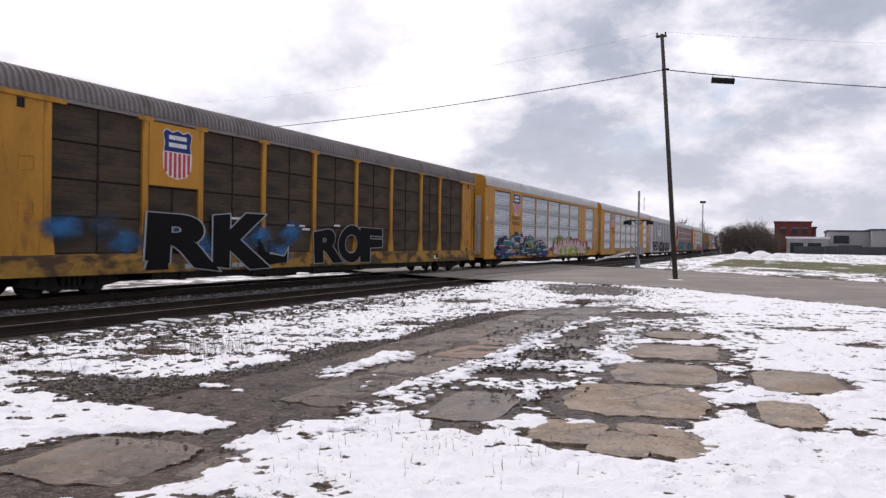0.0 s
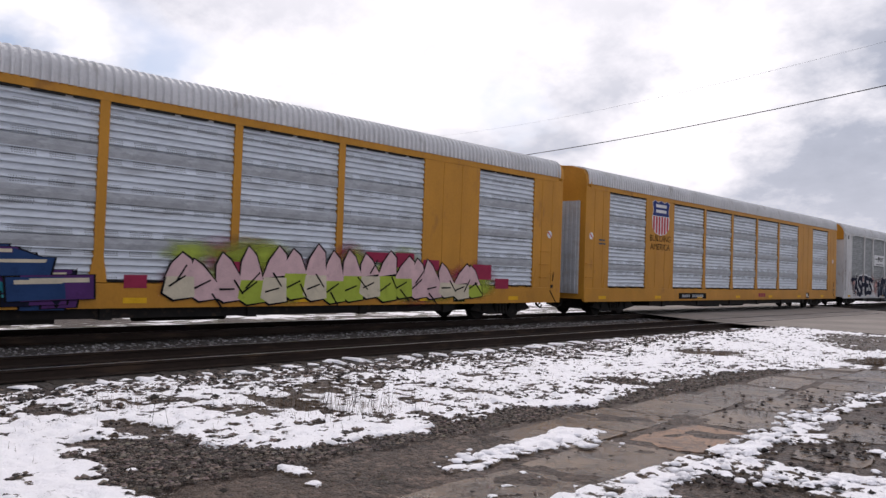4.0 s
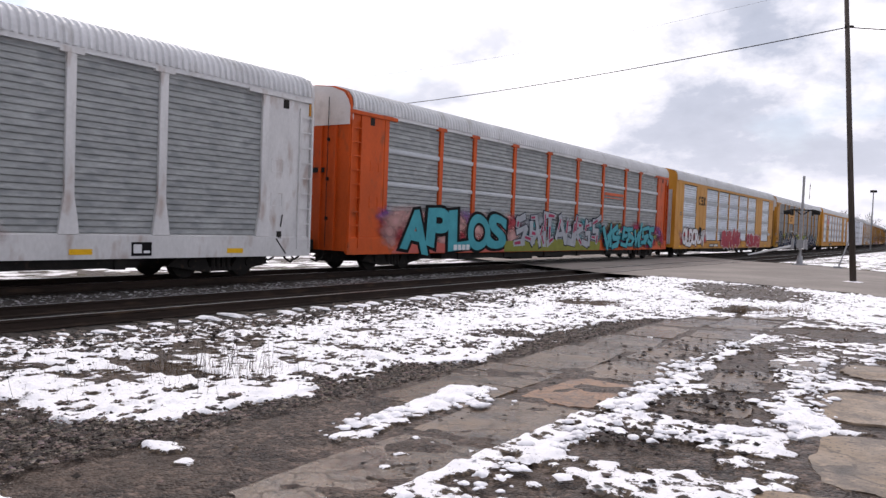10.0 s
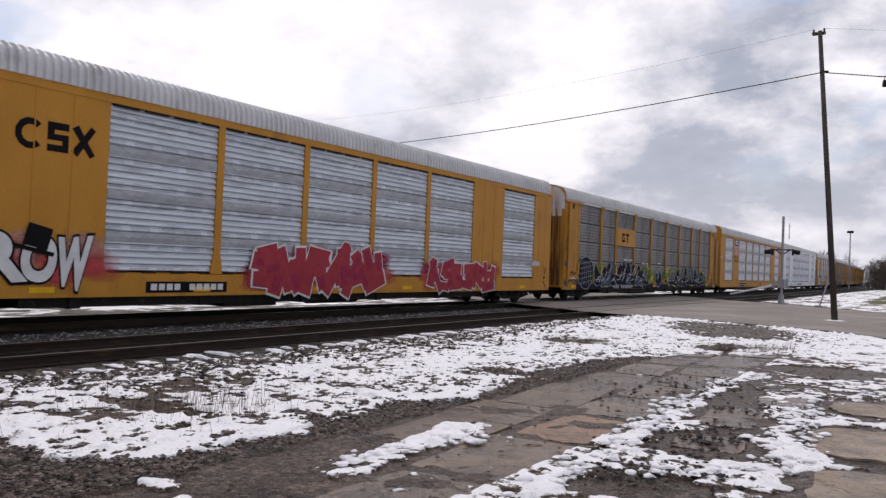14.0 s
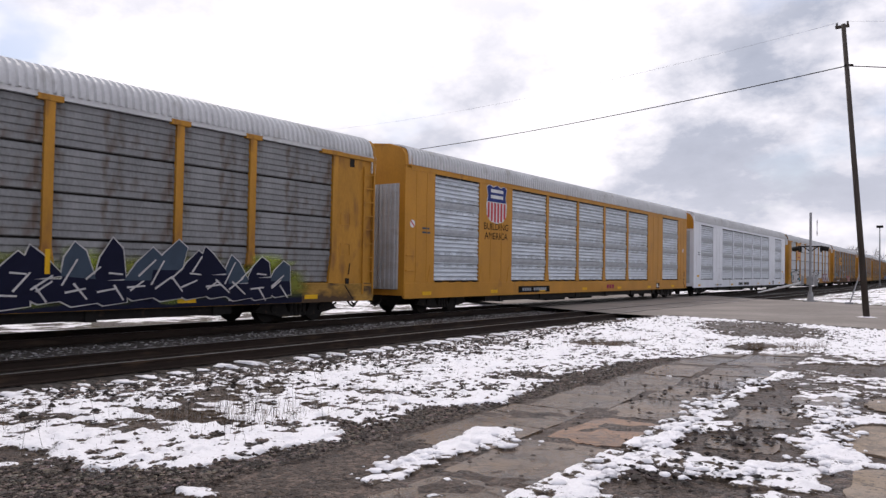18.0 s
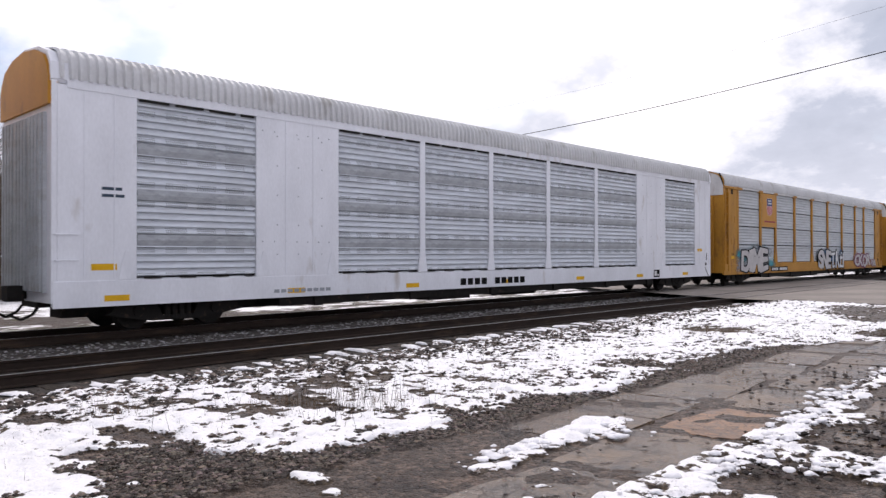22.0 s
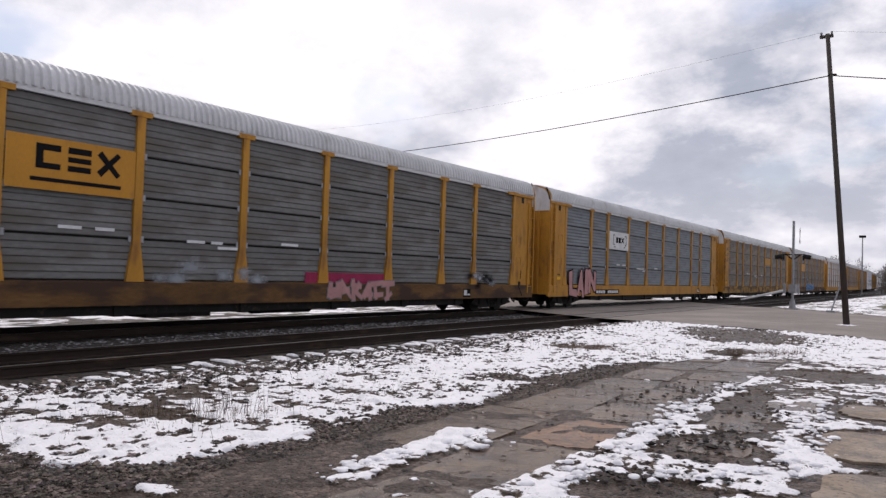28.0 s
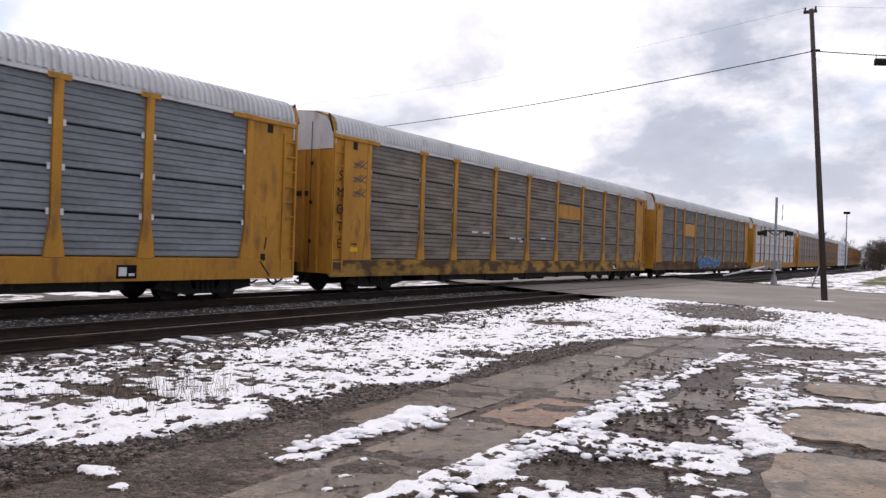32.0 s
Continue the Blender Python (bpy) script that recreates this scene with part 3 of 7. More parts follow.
BANKS = [(-4.95, 8.15, 0.19, 1.05, 8, 1.3), (-5.02, 9.15, 0.24, 0.32, 20, 1.05), (-4.78, 8.75, 0.12, 0.25, -20, 0.6), (-5.6, 6.25, 0.2, 0.12, 0, 1.0), (-5.2, 6.1, 0.16, 0.1, 0, 1.0), (-6.25, 8.05, 0.25, 0.25, 0, 1.0),
         (-3.5, 8.7, 0.10, 1.3, 1, 0.30), (-3.62, 12.0, 0.10, 2.0, 2, 0.26), (-3.85, 15.2, 0.2, 1.6, 3, 0.3), (-5.93, 10.83, 0.12, 0.08, 0, 1.0), (-4.94, 9.55, 0.09, 0.06, 0, 1.0),
         (-2.5, 9.4, 0.6, 0.16, 38, 0.3), (-1.3, 4.7, 1.6, 0.55, 8, 0.35), (-0.3, 6.0, 0.3, 1.0, 0, 0.5), (-2.15, 10.5, 0.2, 0.7, 10, 0.7), (-6.4, 4.45, 1.7, 0.55, 4, 1.25), (-7.3, 5.0, 0.75, 0.34, 12, 0.9), (-8.7, 5.45, 0.3, 0.3, 0, 0.5), (-4.75, 4.72, 0.5, 0.3, 10, 1.1), (-5.5, 3.4, 0.55, 0.9, -20, 1.2), (-3.1, 4.75, 0.95, 0.4, 22, 0.3), (-2.6, 3.9, 0.8, 0.4, 10, 0.3), (-3.0, 5.5, 0.3, 0.25, 0, 0.9)]


def lobe(p, x, y):
    a = radians(p[4])
    dx, dy = x - p[0], y - p[1]
    u, v = (dx * math.cos(a) + dy * math.sin(a)) / p[2], (-dx * math.sin(a) + dy * math.cos(a)) / p[3]
    d = u * u + v * v
    return 0.0 if d > 3.2 else p[5] * (1.0 if d < 0.5 else max(0.0, 1 - (d - 0.5) / 1.3))


def cover(x, y):
    """Depth of the thin snow: above nought where it lies."""
    e = bare_edge(y) + 0.25 * noise.noise(Vector((x * 1.5, y * 1.5, 8))) + 0.1 * noise.noise(Vector((x * 6, y * 6, 8)))
    v = Vector((x, y, 0.0))
    rough = noise.noise(v * 0.9) * 0.35 + noise.noise(v * 2.6 + Vector((9, 4, 0))) * 0.6 + noise.noise(v * 6.0 + Vector((3, 1, 0))) * 0.6 + noise.noise(v * 11.0) * 0.42
    if x < e:
        c = (0.03 if y > 8 else 0.11) + 0.06 * min(1, (e - x) / 2) + 0.35 * max(0, noise.noise(Vector((x * 0.8, y * 0.6, 2))))
        rough += 0.75 * noise.noise(Vector((x * 9.0, y * 5.5, 4)))
        if x < -9.0:
            c -= 0.24 * min(1, (-9.0 - x) / 1.4)
        c *= min(1.0, (e - x) / 0.12) if e - x < 0.12 else 1.0
    elif x < -3.8 and y < 20:
        c = -0.95
    elif x < -0.35:
        c = (0.06 if x > -2.5 and y < 8 else -0.1) if y < 12.5 else -0.34 + 0.4 * min(1, max(0, (x + 3.2) / 2.2)) + 0.25 * min(1, max(0, (y - 17) / 4))
    else:
        c = 0.27 - 0.2 * min(1, max(0, (y - 10) / 8))
    if y > 20:
        c = max(c, 0.1)
    for p in BARE:
        c -= lobe(p, x, y)
    for p in BANKS:
        c += lobe(p, x, y)
    return c + rough


ground = part_of("ground", sheet("ground", steps((-900, -60, 60), (-60, -24, 4), (-24, -9, 0.4), (-9, 2, 0.12), (2, 8, 0.4), (8, 40, 4), (40, 900, 60)),
                                 steps((-500, -20, 30), (-20, 3, 0.4), (3, 20, 0.12), (20, 36, 0.4), (36, 80, 4), (80, 1600, 60)),
                                 lambda x, y: gz(x, y) - 0.023 + 0.024 * noise.noise(Vector((x * 1.3, y * 1.3, 0))) + 0.014 * noise.noise(Vector((x * 4.5, y * 4.5, 3)))), M_MUD)
tagged(ground, "bare wet brown mud and gravel of a trackside lot", "ground", kind="structure")

# road: runs slantwise up to the crossing
ROAD_NEAR = [(40, -14), (14, 10.5), (2.4, 21.9), (0, 24.3), (-3.7, 27.9), (-8.3, 29.0), (-12.4, 29.6), (-20, 33), (-60, 66)]
ROAD_FAR = [(60, -5), (30, 19), (4.2, 38.5), (0, 41.5), (-5.2, 46.8), (-9.5, 51.0), (-12.4, 53), (-20, 58), (-60, 92)]


def road_line(pts, u):
    n = len(pts) - 1
    i = min(int(u * n), n - 1)
    f = u * n - i
    return (pts[i][0] * (1 - f) + pts[i + 1][0] * f, pts[i][1] * (1 - f) + pts[i + 1][1] * f)


def build_road():
    bm = bmesh.new()
    rows = []
    for k in range(81):
        a, b = road_line(ROAD_NEAR, k / 80), road_line(ROAD_FAR, k / 80)
        row = []
        for j in range(9):
            w = j / 8
            x, y = a[0] * (1 - w) + b[0] * w, a[1] * (1 - w) + b[1] * w
            crown = 0.05 * (1 - (2 * w - 1) ** 2)
            t = min(max((-8 - x) / 3.5, 0), 1)
            row.append(bm.verts.new((x, y, (gz(max(x, -9), y) + 0.02 + crown) * (1 - t) + (RAIL_Z - 0.012) * t)))
        rows.append(row)
    for k in range(80):
        for j in range(8):
            bm.faces.new((rows[k][j], rows[k][j + 1], rows[k + 1][j + 1], rows[k + 1][j]))
    return part("road", fixed(bm), M_ROAD, smooth=True)


road = tagged(build_road(), "worn grey asphalt road running up to a level crossing", "road", kind="structure")


def road_gap(x, y):
    """True clear of the road."""
    for (ax, ay), (bx, by), (cx, cy), (dx, dy) in zip(ROAD_NEAR, ROAD_NEAR[1:], ROAD_FAR, ROAD_FAR[1:]):
        if bx <= x <= ax and y > ay + (by - ay) * (x - ax) / (bx - ax):
            return False
    return True


def snow_sheet(xs, ys, depth, keep, lift=0.0):
    """Snow as a real thin layer: cells whose cover is above nought, with rims that dip into the ground."""
    xs, ys = list(xs), list(ys)
    nx = len(xs)
    hs = [[keep(x, y) for x in xs] for y in ys]
    verts, faces, ids, deep = [], [], {}, []

    def vid(j, i):
        if (j, i) not in ids:
            x, y, h = xs[i], ys[j], hs[j][i]
            lumps = 0.04 * max(0, noise.noise(Vector((x * 5.5, y * 4.5, 1))) + 0.1) + 0.038 * max(0, noise.noise(Vector((x * 9, y * 7, 5))))
            z = gz(x, y) + lift + (min(depth, h * depth * 1.2) + lumps * min(1, h * 1.6) if h > 0 else h * 0.03 if h > -0.3 else max(-0.05, -0.009 + (h + 0.3) * 0.3))
            deep.append(h)
            ids[j, i] = len(verts)
            verts.append((x, y, z))
        return ids[j, i]

    for j in range(len(ys) - 1):
        for i in range(nx - 1):
            if max(hs[j][i], hs[j][i + 1], hs[j + 1][i], hs[j + 1][i + 1]) > -0.4:
                faces.append((vid(j, i), vid(j, i + 1), vid(j + 1, i + 1), vid(j + 1, i)))
    me = bpy.data.meshes.new("snow")
    me.from_pydata(verts, [], faces)
    me.attributes.new("depth", "FLOAT", "POINT").data.foreach_set("value", deep)
    me.shade_smooth()
    return me


snow = part_of("snow", snow_sheet(steps((-11.75, -7, 0.034), (-7, 1.2, 0.026), (1.2, 3.4, 0.034), (3.4, 5, 0.1), (5, 22, 0.4)), steps((-14, 1.2, 0.3), (1.2, 2.4, 0.1), (2.4, 10.5, 0.028), (10.5, 13, 0.04), (13, 17, 0.055), (17, 30, 0.09)), 0.017,
                                  lambda x, y: cover(x, y) if road_gap(x, y) else -0.3), M_SNOW_THIN)
tagged(snow, "patchy melting white snow lying over the muddy lot", "snow", kind="stuff")
snow_far = part_of("snow", snow_sheet(steps((-90, -32, 1.5), (-32, -20.6, 0.35)), steps((-60, -4, 1.2), (-4, 60, 0.5), (60, 160, 1.2), (160, 600, 8)), 0.08,
                                      lambda x, y: (-0.05 if x > -26 else 0.15) + noise.noise(Vector((x * 0.4, y * 0.25, 7))) * 0.5 + noise.noise(Vector((x * 1.3, y * 0.9, 3))) * 0.5, -0.02), M_SNOW_FIELD)
tagged(snow_far, "thin white snow on the verge beyond the tracks", "snow", kind="stuff")


def beyond_road(x, y):
    for (ax, ay), (bx, by) in zip(ROAD_FAR, ROAD_FAR[1:]):
        if bx <= x <= ax:
            d = y - (ay + (by - ay) * (x - ax) / (bx - ax))
            field = -0.1 if d < 16 else (-0.5 if d < 48 and x > -6 else 0.12)
            return (0.0 if d < 0.6 else field) + noise.noise(Vector((x * 0.4, y * 0.2, 2))) * 0.6 + noise.noise(Vector((x * 1.1, y * 1.1, 2))) * 0.5 + noise.noise(Vector((x * 2.6, y * 2.6, 5))) * 0.45 if d > 0.5 else -1
    return -1.0


snow_field = part_of("snow", snow_sheet(steps((-10.5, 14, 0.22), (14, 36, 0.5)), steps((14, 70, 0.25), (70, 110, 0.8), (110, 200, 2.5)), 0.06, beyond_road, 0.02), M_SNOW_FIELD)
tagged(snow_field, "thin broken white snow on the field past the road", "snow", kind="stuff")
def beyond_road_d(x, y):
    for (ax, ay), (bx, by) in zip(ROAD_FAR, ROAD_FAR[1:]):
        if bx <= x <= ax:
            return y > ay + (by - ay) * (x - ax) / (bx - ax) + 12
    return y > 44


grass = part_of("grass", sheet("grass", steps((-6, 300, 4)), steps((44, 190, 4)), lambda x, y: gz(x, y) + 0.012, lambda x, y: beyond_road_d(x, y)), M_GRASS)
tagged(grass, "flat winter grass field between road and buildings", "grass", kind="stuff")


# ---- broken concrete of the lot: each slab a piece ----
pavement = tagged(new("pavement"), "broken wet concrete slabs of an old paved lot", "pavement", kind="structure")


def slab(cx, cy, hw, hl, turn, seed, lift=0.002, rough=0.2, material=None):
    """One broken slab: jagged outline, worn edge, dipped at the rim."""
    rng = random.Random(seed)
    bm = bmesh.new()
    ring = []
    n = 60
    for k in range(n):
        a = 2 * math.pi * (k + 0.5) / n
        c, s_ = math.cos(a), math.sin(a)
        r = 1 / max(abs(c), abs(s_)) ** (0.97 if rough < 0.1 else 0.72)
        j = 1.02 - rough * (0.5 + 0.5 * noise.noise(Vector((c * 2.2, s_ * 2.2, seed)))) - rough * 0.35 * rng.random() - 0.5 * rough * max(0, noise.noise(Vector((c * 6, s_ * 6, seed + 0.5))))
        ring.append((c * r * hw * j, s_ * r * hl * j))
    prism(bm, ring, "z", -0.09, 0.0)
    bmesh.ops.bevel(bm, geom=[e for e in bm.edges if all(v.co.z > -0.01 for v in e.verts)], offset=0.008, segments=1, affect="EDGES")
    ob = part("slab", fixed(bm), material or M_SLAB, pavement)
    z = gz(cx, cy)
    ob.matrix_basis = pose(cx, cy, z + lift + rng.uniform(0, 0.005), rng.uniform(-0.3, 0.3), rng.uniform(-0.4, 0.4) - 1.0, turn)


_rng = random.Random(12)
for k, (cx, cy, hw, hl) in enumerate(((-1.5, 11.25, 0.76, 0.85), (-1.3, 9.2, 0.68, 0.86), (-1.31, 7.42, 0.78, 0.86), (-1.58, 5.85, 0.34, 0.42), (-1.1, 5.66, 0.27, 0.4), (-1.05, 6.2, 0.22, 0.2), (-0.66, 5.85, 0.27, 0.5),
                                      (0.14, 9.2, 0.52, 0.82), (0.06, 7.35, 0.3, 0.62), (-1.75, 13.6, 0.55, 0.6))):
    slab(cx, cy, hw, hl, 5 + _rng.uniform(-3, 3), k, -0.007, material=M_SLAB_DRY)
for k, (cx, cy, hw, hl) in enumerate(((-2.66, 6.5, 0.42, 0.72), (-2.9, 10.25, 0.36, 0.4), (-3.05, 11.9, 0.34, 0.75), (-4.3, 3.7, 0.62, 0.6), (-3.35, 3.9, 0.3, 0.5), (-2.75, 13.4, 0.35, 0.6))):
    slab(cx, cy, hw, hl, 5 + _rng.uniform(-3, 3), k + 12, -0.009, material=M_SLAB)
for col, (xa, xb) in enumerate(((-5.7, -4.71), (-4.69, -3.72))):
    y = 5.3 + 0.5 * col
    while y < 19:
        l = _rng.uniform(1.2, 2.1)
        if not (col == 0 and y < 8.2):
            slab((xa + xb) / 2 + 0.04 * (y - 10) * -0.5 + _rng.uniform(-0.06, 0.06), y + l / 2, (xb - xa) / 2 + _rng.uniform(-0.03, 0.03), l / 2 - 0.008, 3 + _rng.uniform(-7, 7), 40 + col * 30 + int(y * 3), -0.016, _rng.choice((0.09, 0.14, 0.2)), M_SLAB_RUST if col == 1 and y < 9.4 < y + l else M_SLAB)
        y += l


def scatter(name, n, place, size, material, label, category):
    """Loose stones: many small faceted lumps in one mesh."""
    rng = random.Random(3)
    verts, faces = [], []
    while n > 0:
        x, y = place(rng)
        if x is None:
            continue
        n -= 1
        r = size * rng.uniform(0.3, 1.0) ** 2.4 + 0.004
        z = gz(x, y) + r * 0.35
        b = len(verts)
        a, flat = rng.uniform(0, 3), rng.uniform(0.35, 1.0)
        for c in ((1, 0, 0), (0, 1, 0), (-1, 0, 0), (0, -1, 0), (0, 0, 0.6), (0, 0, -0.6)):
            q = rng.uniform(0.55, 1.3) * r
            verts.append((x + q * (c[0] * math.cos(a) - c[1] * math.sin(a)), y + q * (c[0] * math.sin(a) + c[1] * math.cos(a)), z + q * c[2] * flat))
        for i in range(4):
            faces += [(b + i, b + (i + 1) % 4, b + 4), (b + (i + 1) % 4, b + i, b + 5)]
    me = bpy.data.meshes.new(name)
    me.from_pydata(verts, [], faces)
    return tagged(part_of(name, me, material), label, category, kind="stuff")


def lane_spot(rng):
    x, y = rng.uniform(-7.4, -2.2), 4 + 15 * rng.random() ** 1.5
    if x > -5.75 and rng.random() < 0.985:
        return None, None
    return (x, y) if cover(x, y) < -0.1 else (None, None)


M_STONE = pebbles("brown_gravel", (0.038, 0.029, 0.025), (0.30, 0.236, 0.20))
M_CLOD = pebbles("dark_soil", (0.022, 0.017, 0.0155), (0.14, 0.108, 0.095))
scatter("gravel", 11000, lane_spot, 0.028, M_STONE, "dark wet gravel strewn over the lane", "gravel")


def speckle_spot(rng):
    y = 3 + 26 * rng.random() ** 1.4
    x = rng.uniform(-11.4, bare_edge(y) + 0.2)
    return (x, y) if noise.noise(Vector((x * 1.7, y * 1.2, 11))) > -0.12 else (None, None)


scatter("clods", 5500, speckle_spot, 0.034, M_CLOD, "dark clods and stones poking through trackside snow", "clods")


def lot_spot(rng):
    cx, cy, rx, ry = rng.choice(((-2.95, 10.2, 0.24, 0.45), (-2.95, 10.2, 0.24, 0.45), (-2.75, 9.0, 0.3, 0.25), (-3.2, 8.6, 0.15, 0.2), (-4.2, 13.2, 0.45, 1.1), (-4.2, 13.2, 0.45, 1.1), (-2.5, 7.4, 0.3, 0.4), (-3.1, 12.4, 0.3, 0.5)))
    return rng.gauss(cx, rx), rng.gauss(cy, ry)


scatter("clods", 800, lot_spot, 0.045, M_CLOD, "dark clods and rubble between the broken slabs", "clods")


def shoulder_spot(rng):
    y = 2 + 27 * rng.random() ** 1.3
    x = rng.uniform(-11.5, -9.1 + 0.6 * noise.noise(Vector((y * 0.8, 3, 1))))
    return (x, y) if noise.noise(Vector((x * 2.2, y * 1.6, 6))) > -0.1 else (None, None)


scatter("clods", 1500, shoulder_spot, 0.07, M_CLOD, "dark lumps of ballast standing out of shoulder snow", "clods")


def snow_lumps():
    """Lumpy ridges of snow that a plough has left along the edges of the slabs."""
    rng = random.Random(5)
    verts, faces = [], []
    n = 9
    ridges = (((-3.42, 7.3), (-3.5, 9.4), (-3.69, 10.9), (-3.85, 12.7), (-3.77, 15.5), 0.10, 260), ((-3.05, 8.7), (-2.43, 9.45), (-1.56, 10.0), 0.10, 90),
              ((-2.27, 10.9), (-2.49, 13.2), (-1.9, 15.1), 0.14, 110), ((-4.97, 7.1), (-4.9, 8.3), (-4.65, 9.1), 0.13, 70), ((-2.2, 9.7), (-2.3, 11.0), 0.16, 60), ((-3.25, 4.8), (-3.4, 7.3), 0.14, 70))
    for *pts, wide, count in ridges:
        for _ in range(int(1.4 * count)):
            u = rng.random() * (len(pts) - 1)
            i = int(u)
            (ax, ay), (bx, by) = pts[i], pts[i + 1]
            if noise.noise(Vector((ax + (bx - ax) * (u - i), (ay + (by - ay) * (u - i)) * 1.6, 4))) < -0.22:
                continue
            x, y = ax + (bx - ax) * (u - i) + rng.gauss(0, wide), ay + (by - ay) * (u - i) + rng.gauss(0, wide)
            r = 0.010 + 0.048 * rng.random() ** 2.6
            h, b, z = r * rng.uniform(0.3, 0.65), len(verts), gz(x, y) + 0.01
            for s_, up in ((1.0, 0.0), (0.95, 0.42), (0.58, 0.86)):
                for k in range(n):
                    a = 2 * math.pi * k / n
                    q = r * s_ * (1 + 0.95 * noise.noise(Vector((math.cos(a) * 1.9 + x * 9, math.sin(a) * 1.5 + y * 9, up))))
                    verts.append((x + q * math.cos(a), y + q * 1.15 * math.sin(a), z + h * up))
            verts.append((x, y, z + h))
            for ring in range(2):
                for k in range(n):
                    faces.append((b + ring * n + k, b + ring * n + (k + 1) % n, b + (ring + 1) * n + (k + 1) % n, b + (ring + 1) * n + k))
            faces += [(b + 2 * n + k, b + 2 * n + (k + 1) % n, b + 3 * n) for k in range(n)]
    me = bpy.data.meshes.new("snow_lumps")
    me.from_pydata(verts, [], faces)
    me.shade_smooth()
    return tagged(part_of("snow_lumps", me, M_SNOW), "lumpy white ridges of snow along the slab edges", "snow", kind="stuff")


snow_lumps()


def verge_spot(rng):
    x, y = rng.uniform(-12.0, -10.2), rng.uniform(-2, 29)
    return x, y


scatter("gravel", 6500, verge_spot, 0.055, M_STONE, "coarse dark ballast stones along the track edge", "gravel")


def between_spot(rng):
    return rng.uniform(-16.6, -14.1), rng.uniform(-4, 33)


M_STONE_GREY = pebbles("grey_ballast_stone", (0.10, 0.094, 0.092), (0.5, 0.48, 0.48))
scatter("gravel", 14000, between_spot, 0.05, M_STONE_GREY, "grey ballast stones between the two tracks", "gravel")


def weeds(name, spots, n, tall, material, label):
    """Dry stalks in loose clumps."""
    rng = random.Random(8)
    verts, faces = [], []
    for cx, cy, r, share in spots:
        for _ in range(int(n * share)):
            x, y = rng.gauss(cx, r * 0.5), rng.gauss(cy, r * 0.6)
            h, w = tall * rng.uniform(0.25, 1.0), rng.uniform(0.002, 0.004)
            lx, ly = rng.gauss(0, 0.18) * h, rng.gauss(0, 0.18) * h
            z = gz(x, y) - 0.02
            b = len(verts)
            verts += [(x - w, y, z), (x + w, y, z), (x, y + w, z), (x + lx, y + ly, z + h)]
            faces += [(b, b + 1, b + 3), (b + 1, b + 2, b + 3), (b + 2, b, b + 3)]
    me = bpy.data.meshes.new(name)
    me.from_pydata(verts, [], faces)
    return tagged(part_of(name, me, material), label, "weeds", kind="stuff")


M_STRAW = paint("dry_stalk", (0.15, 0.11, 0.068), 0.9, 0, 0.4, 20, 60, 0)
M_TUFT = paint("russet_grass", (0.16, 0.105, 0.06), 0.9, 0, 0.4, 20, 60, 0)
M_STALK = paint("dark_stalk", (0.06, 0.045, 0.035), 0.9, 0, 0.4, 20, 60, 0)
weeds("dry_weeds", ((-7.45, 8.25, 0.55, 0.16), (-8.2, 8.6, 0.5, 0.03), (-8.9, 7.6, 0.9, 0.03), (-7.6, 7.4, 0.8, 0.02), (-8.8, 12.5, 1.2, 0.02)), 300, 0.66, M_STALK, "thin dry weed stalks standing in trackside snow")
weeds("dead_grass", ((-5.2, 20.4, 1.3, 0.22), (-8.4, 19.4, 1.4, 0.22), (-6.0, 19.0, 1.6, 0.1), (-9.0, 6.5, 2.0, 0.15), (-8.5, 10.5, 2.5, 0.2), (-3.0, 4.7, 1.0, 0.06), (-1.9, 4.9, 0.7, 0.05)), 1100, 0.14, M_STRAW, "low tufts of dead brown grass poking through snow")
weeds("russet_grass", ((-8.1, 18.7, 0.5, 0.25), (-7.6, 19.0, 0.35, 0.12), (-5.0, 19.9, 0.22, 0.2), (-4.4, 20.5, 0.35, 0.3), (-4.0, 21.0, 0.25, 0.13), (-7.5, 8.3, 0.7, 0.25), (-8.2, 7.8, 0.5, 0.15), (-9.2, 6.3, 0.4, 0.12)), 900, 0.2, M_TUFT, "russet tufts of dead grass standing in snow")


# ---- tracks ----
def rail_mesh(x, z, y0, y1, step):
    """Head, web and foot of a rail, drawn along the line."""
    prof = [(-0.07, 0), (0.07, 0), (0.07, 0.012), (0.012, 0.035), (0.012, 0.125), (0.036, 0.14), (0.036, 0.172), (-0.036, 0.172), (-0.036, 0.14), (-0.012, 0.125), (-0.012, 0.035), (-0.07, 0.012)]
    bm = bmesh.new()
    prev = None
    for y in steps((y0, 60, 30), (60, y1, step)):
        ring = [bm.verts.new((x + drift(y) + px_, y, z - 0.172 + pz)) for px_, pz in prof]
        if prev:
            for i in range(len(prof)):
                bm.faces.new((prev[i], prev[(i + 1) % len(prof)], ring[(i + 1) % len(prof)], ring[i]))
        prev = ring
    return fixed(bm)


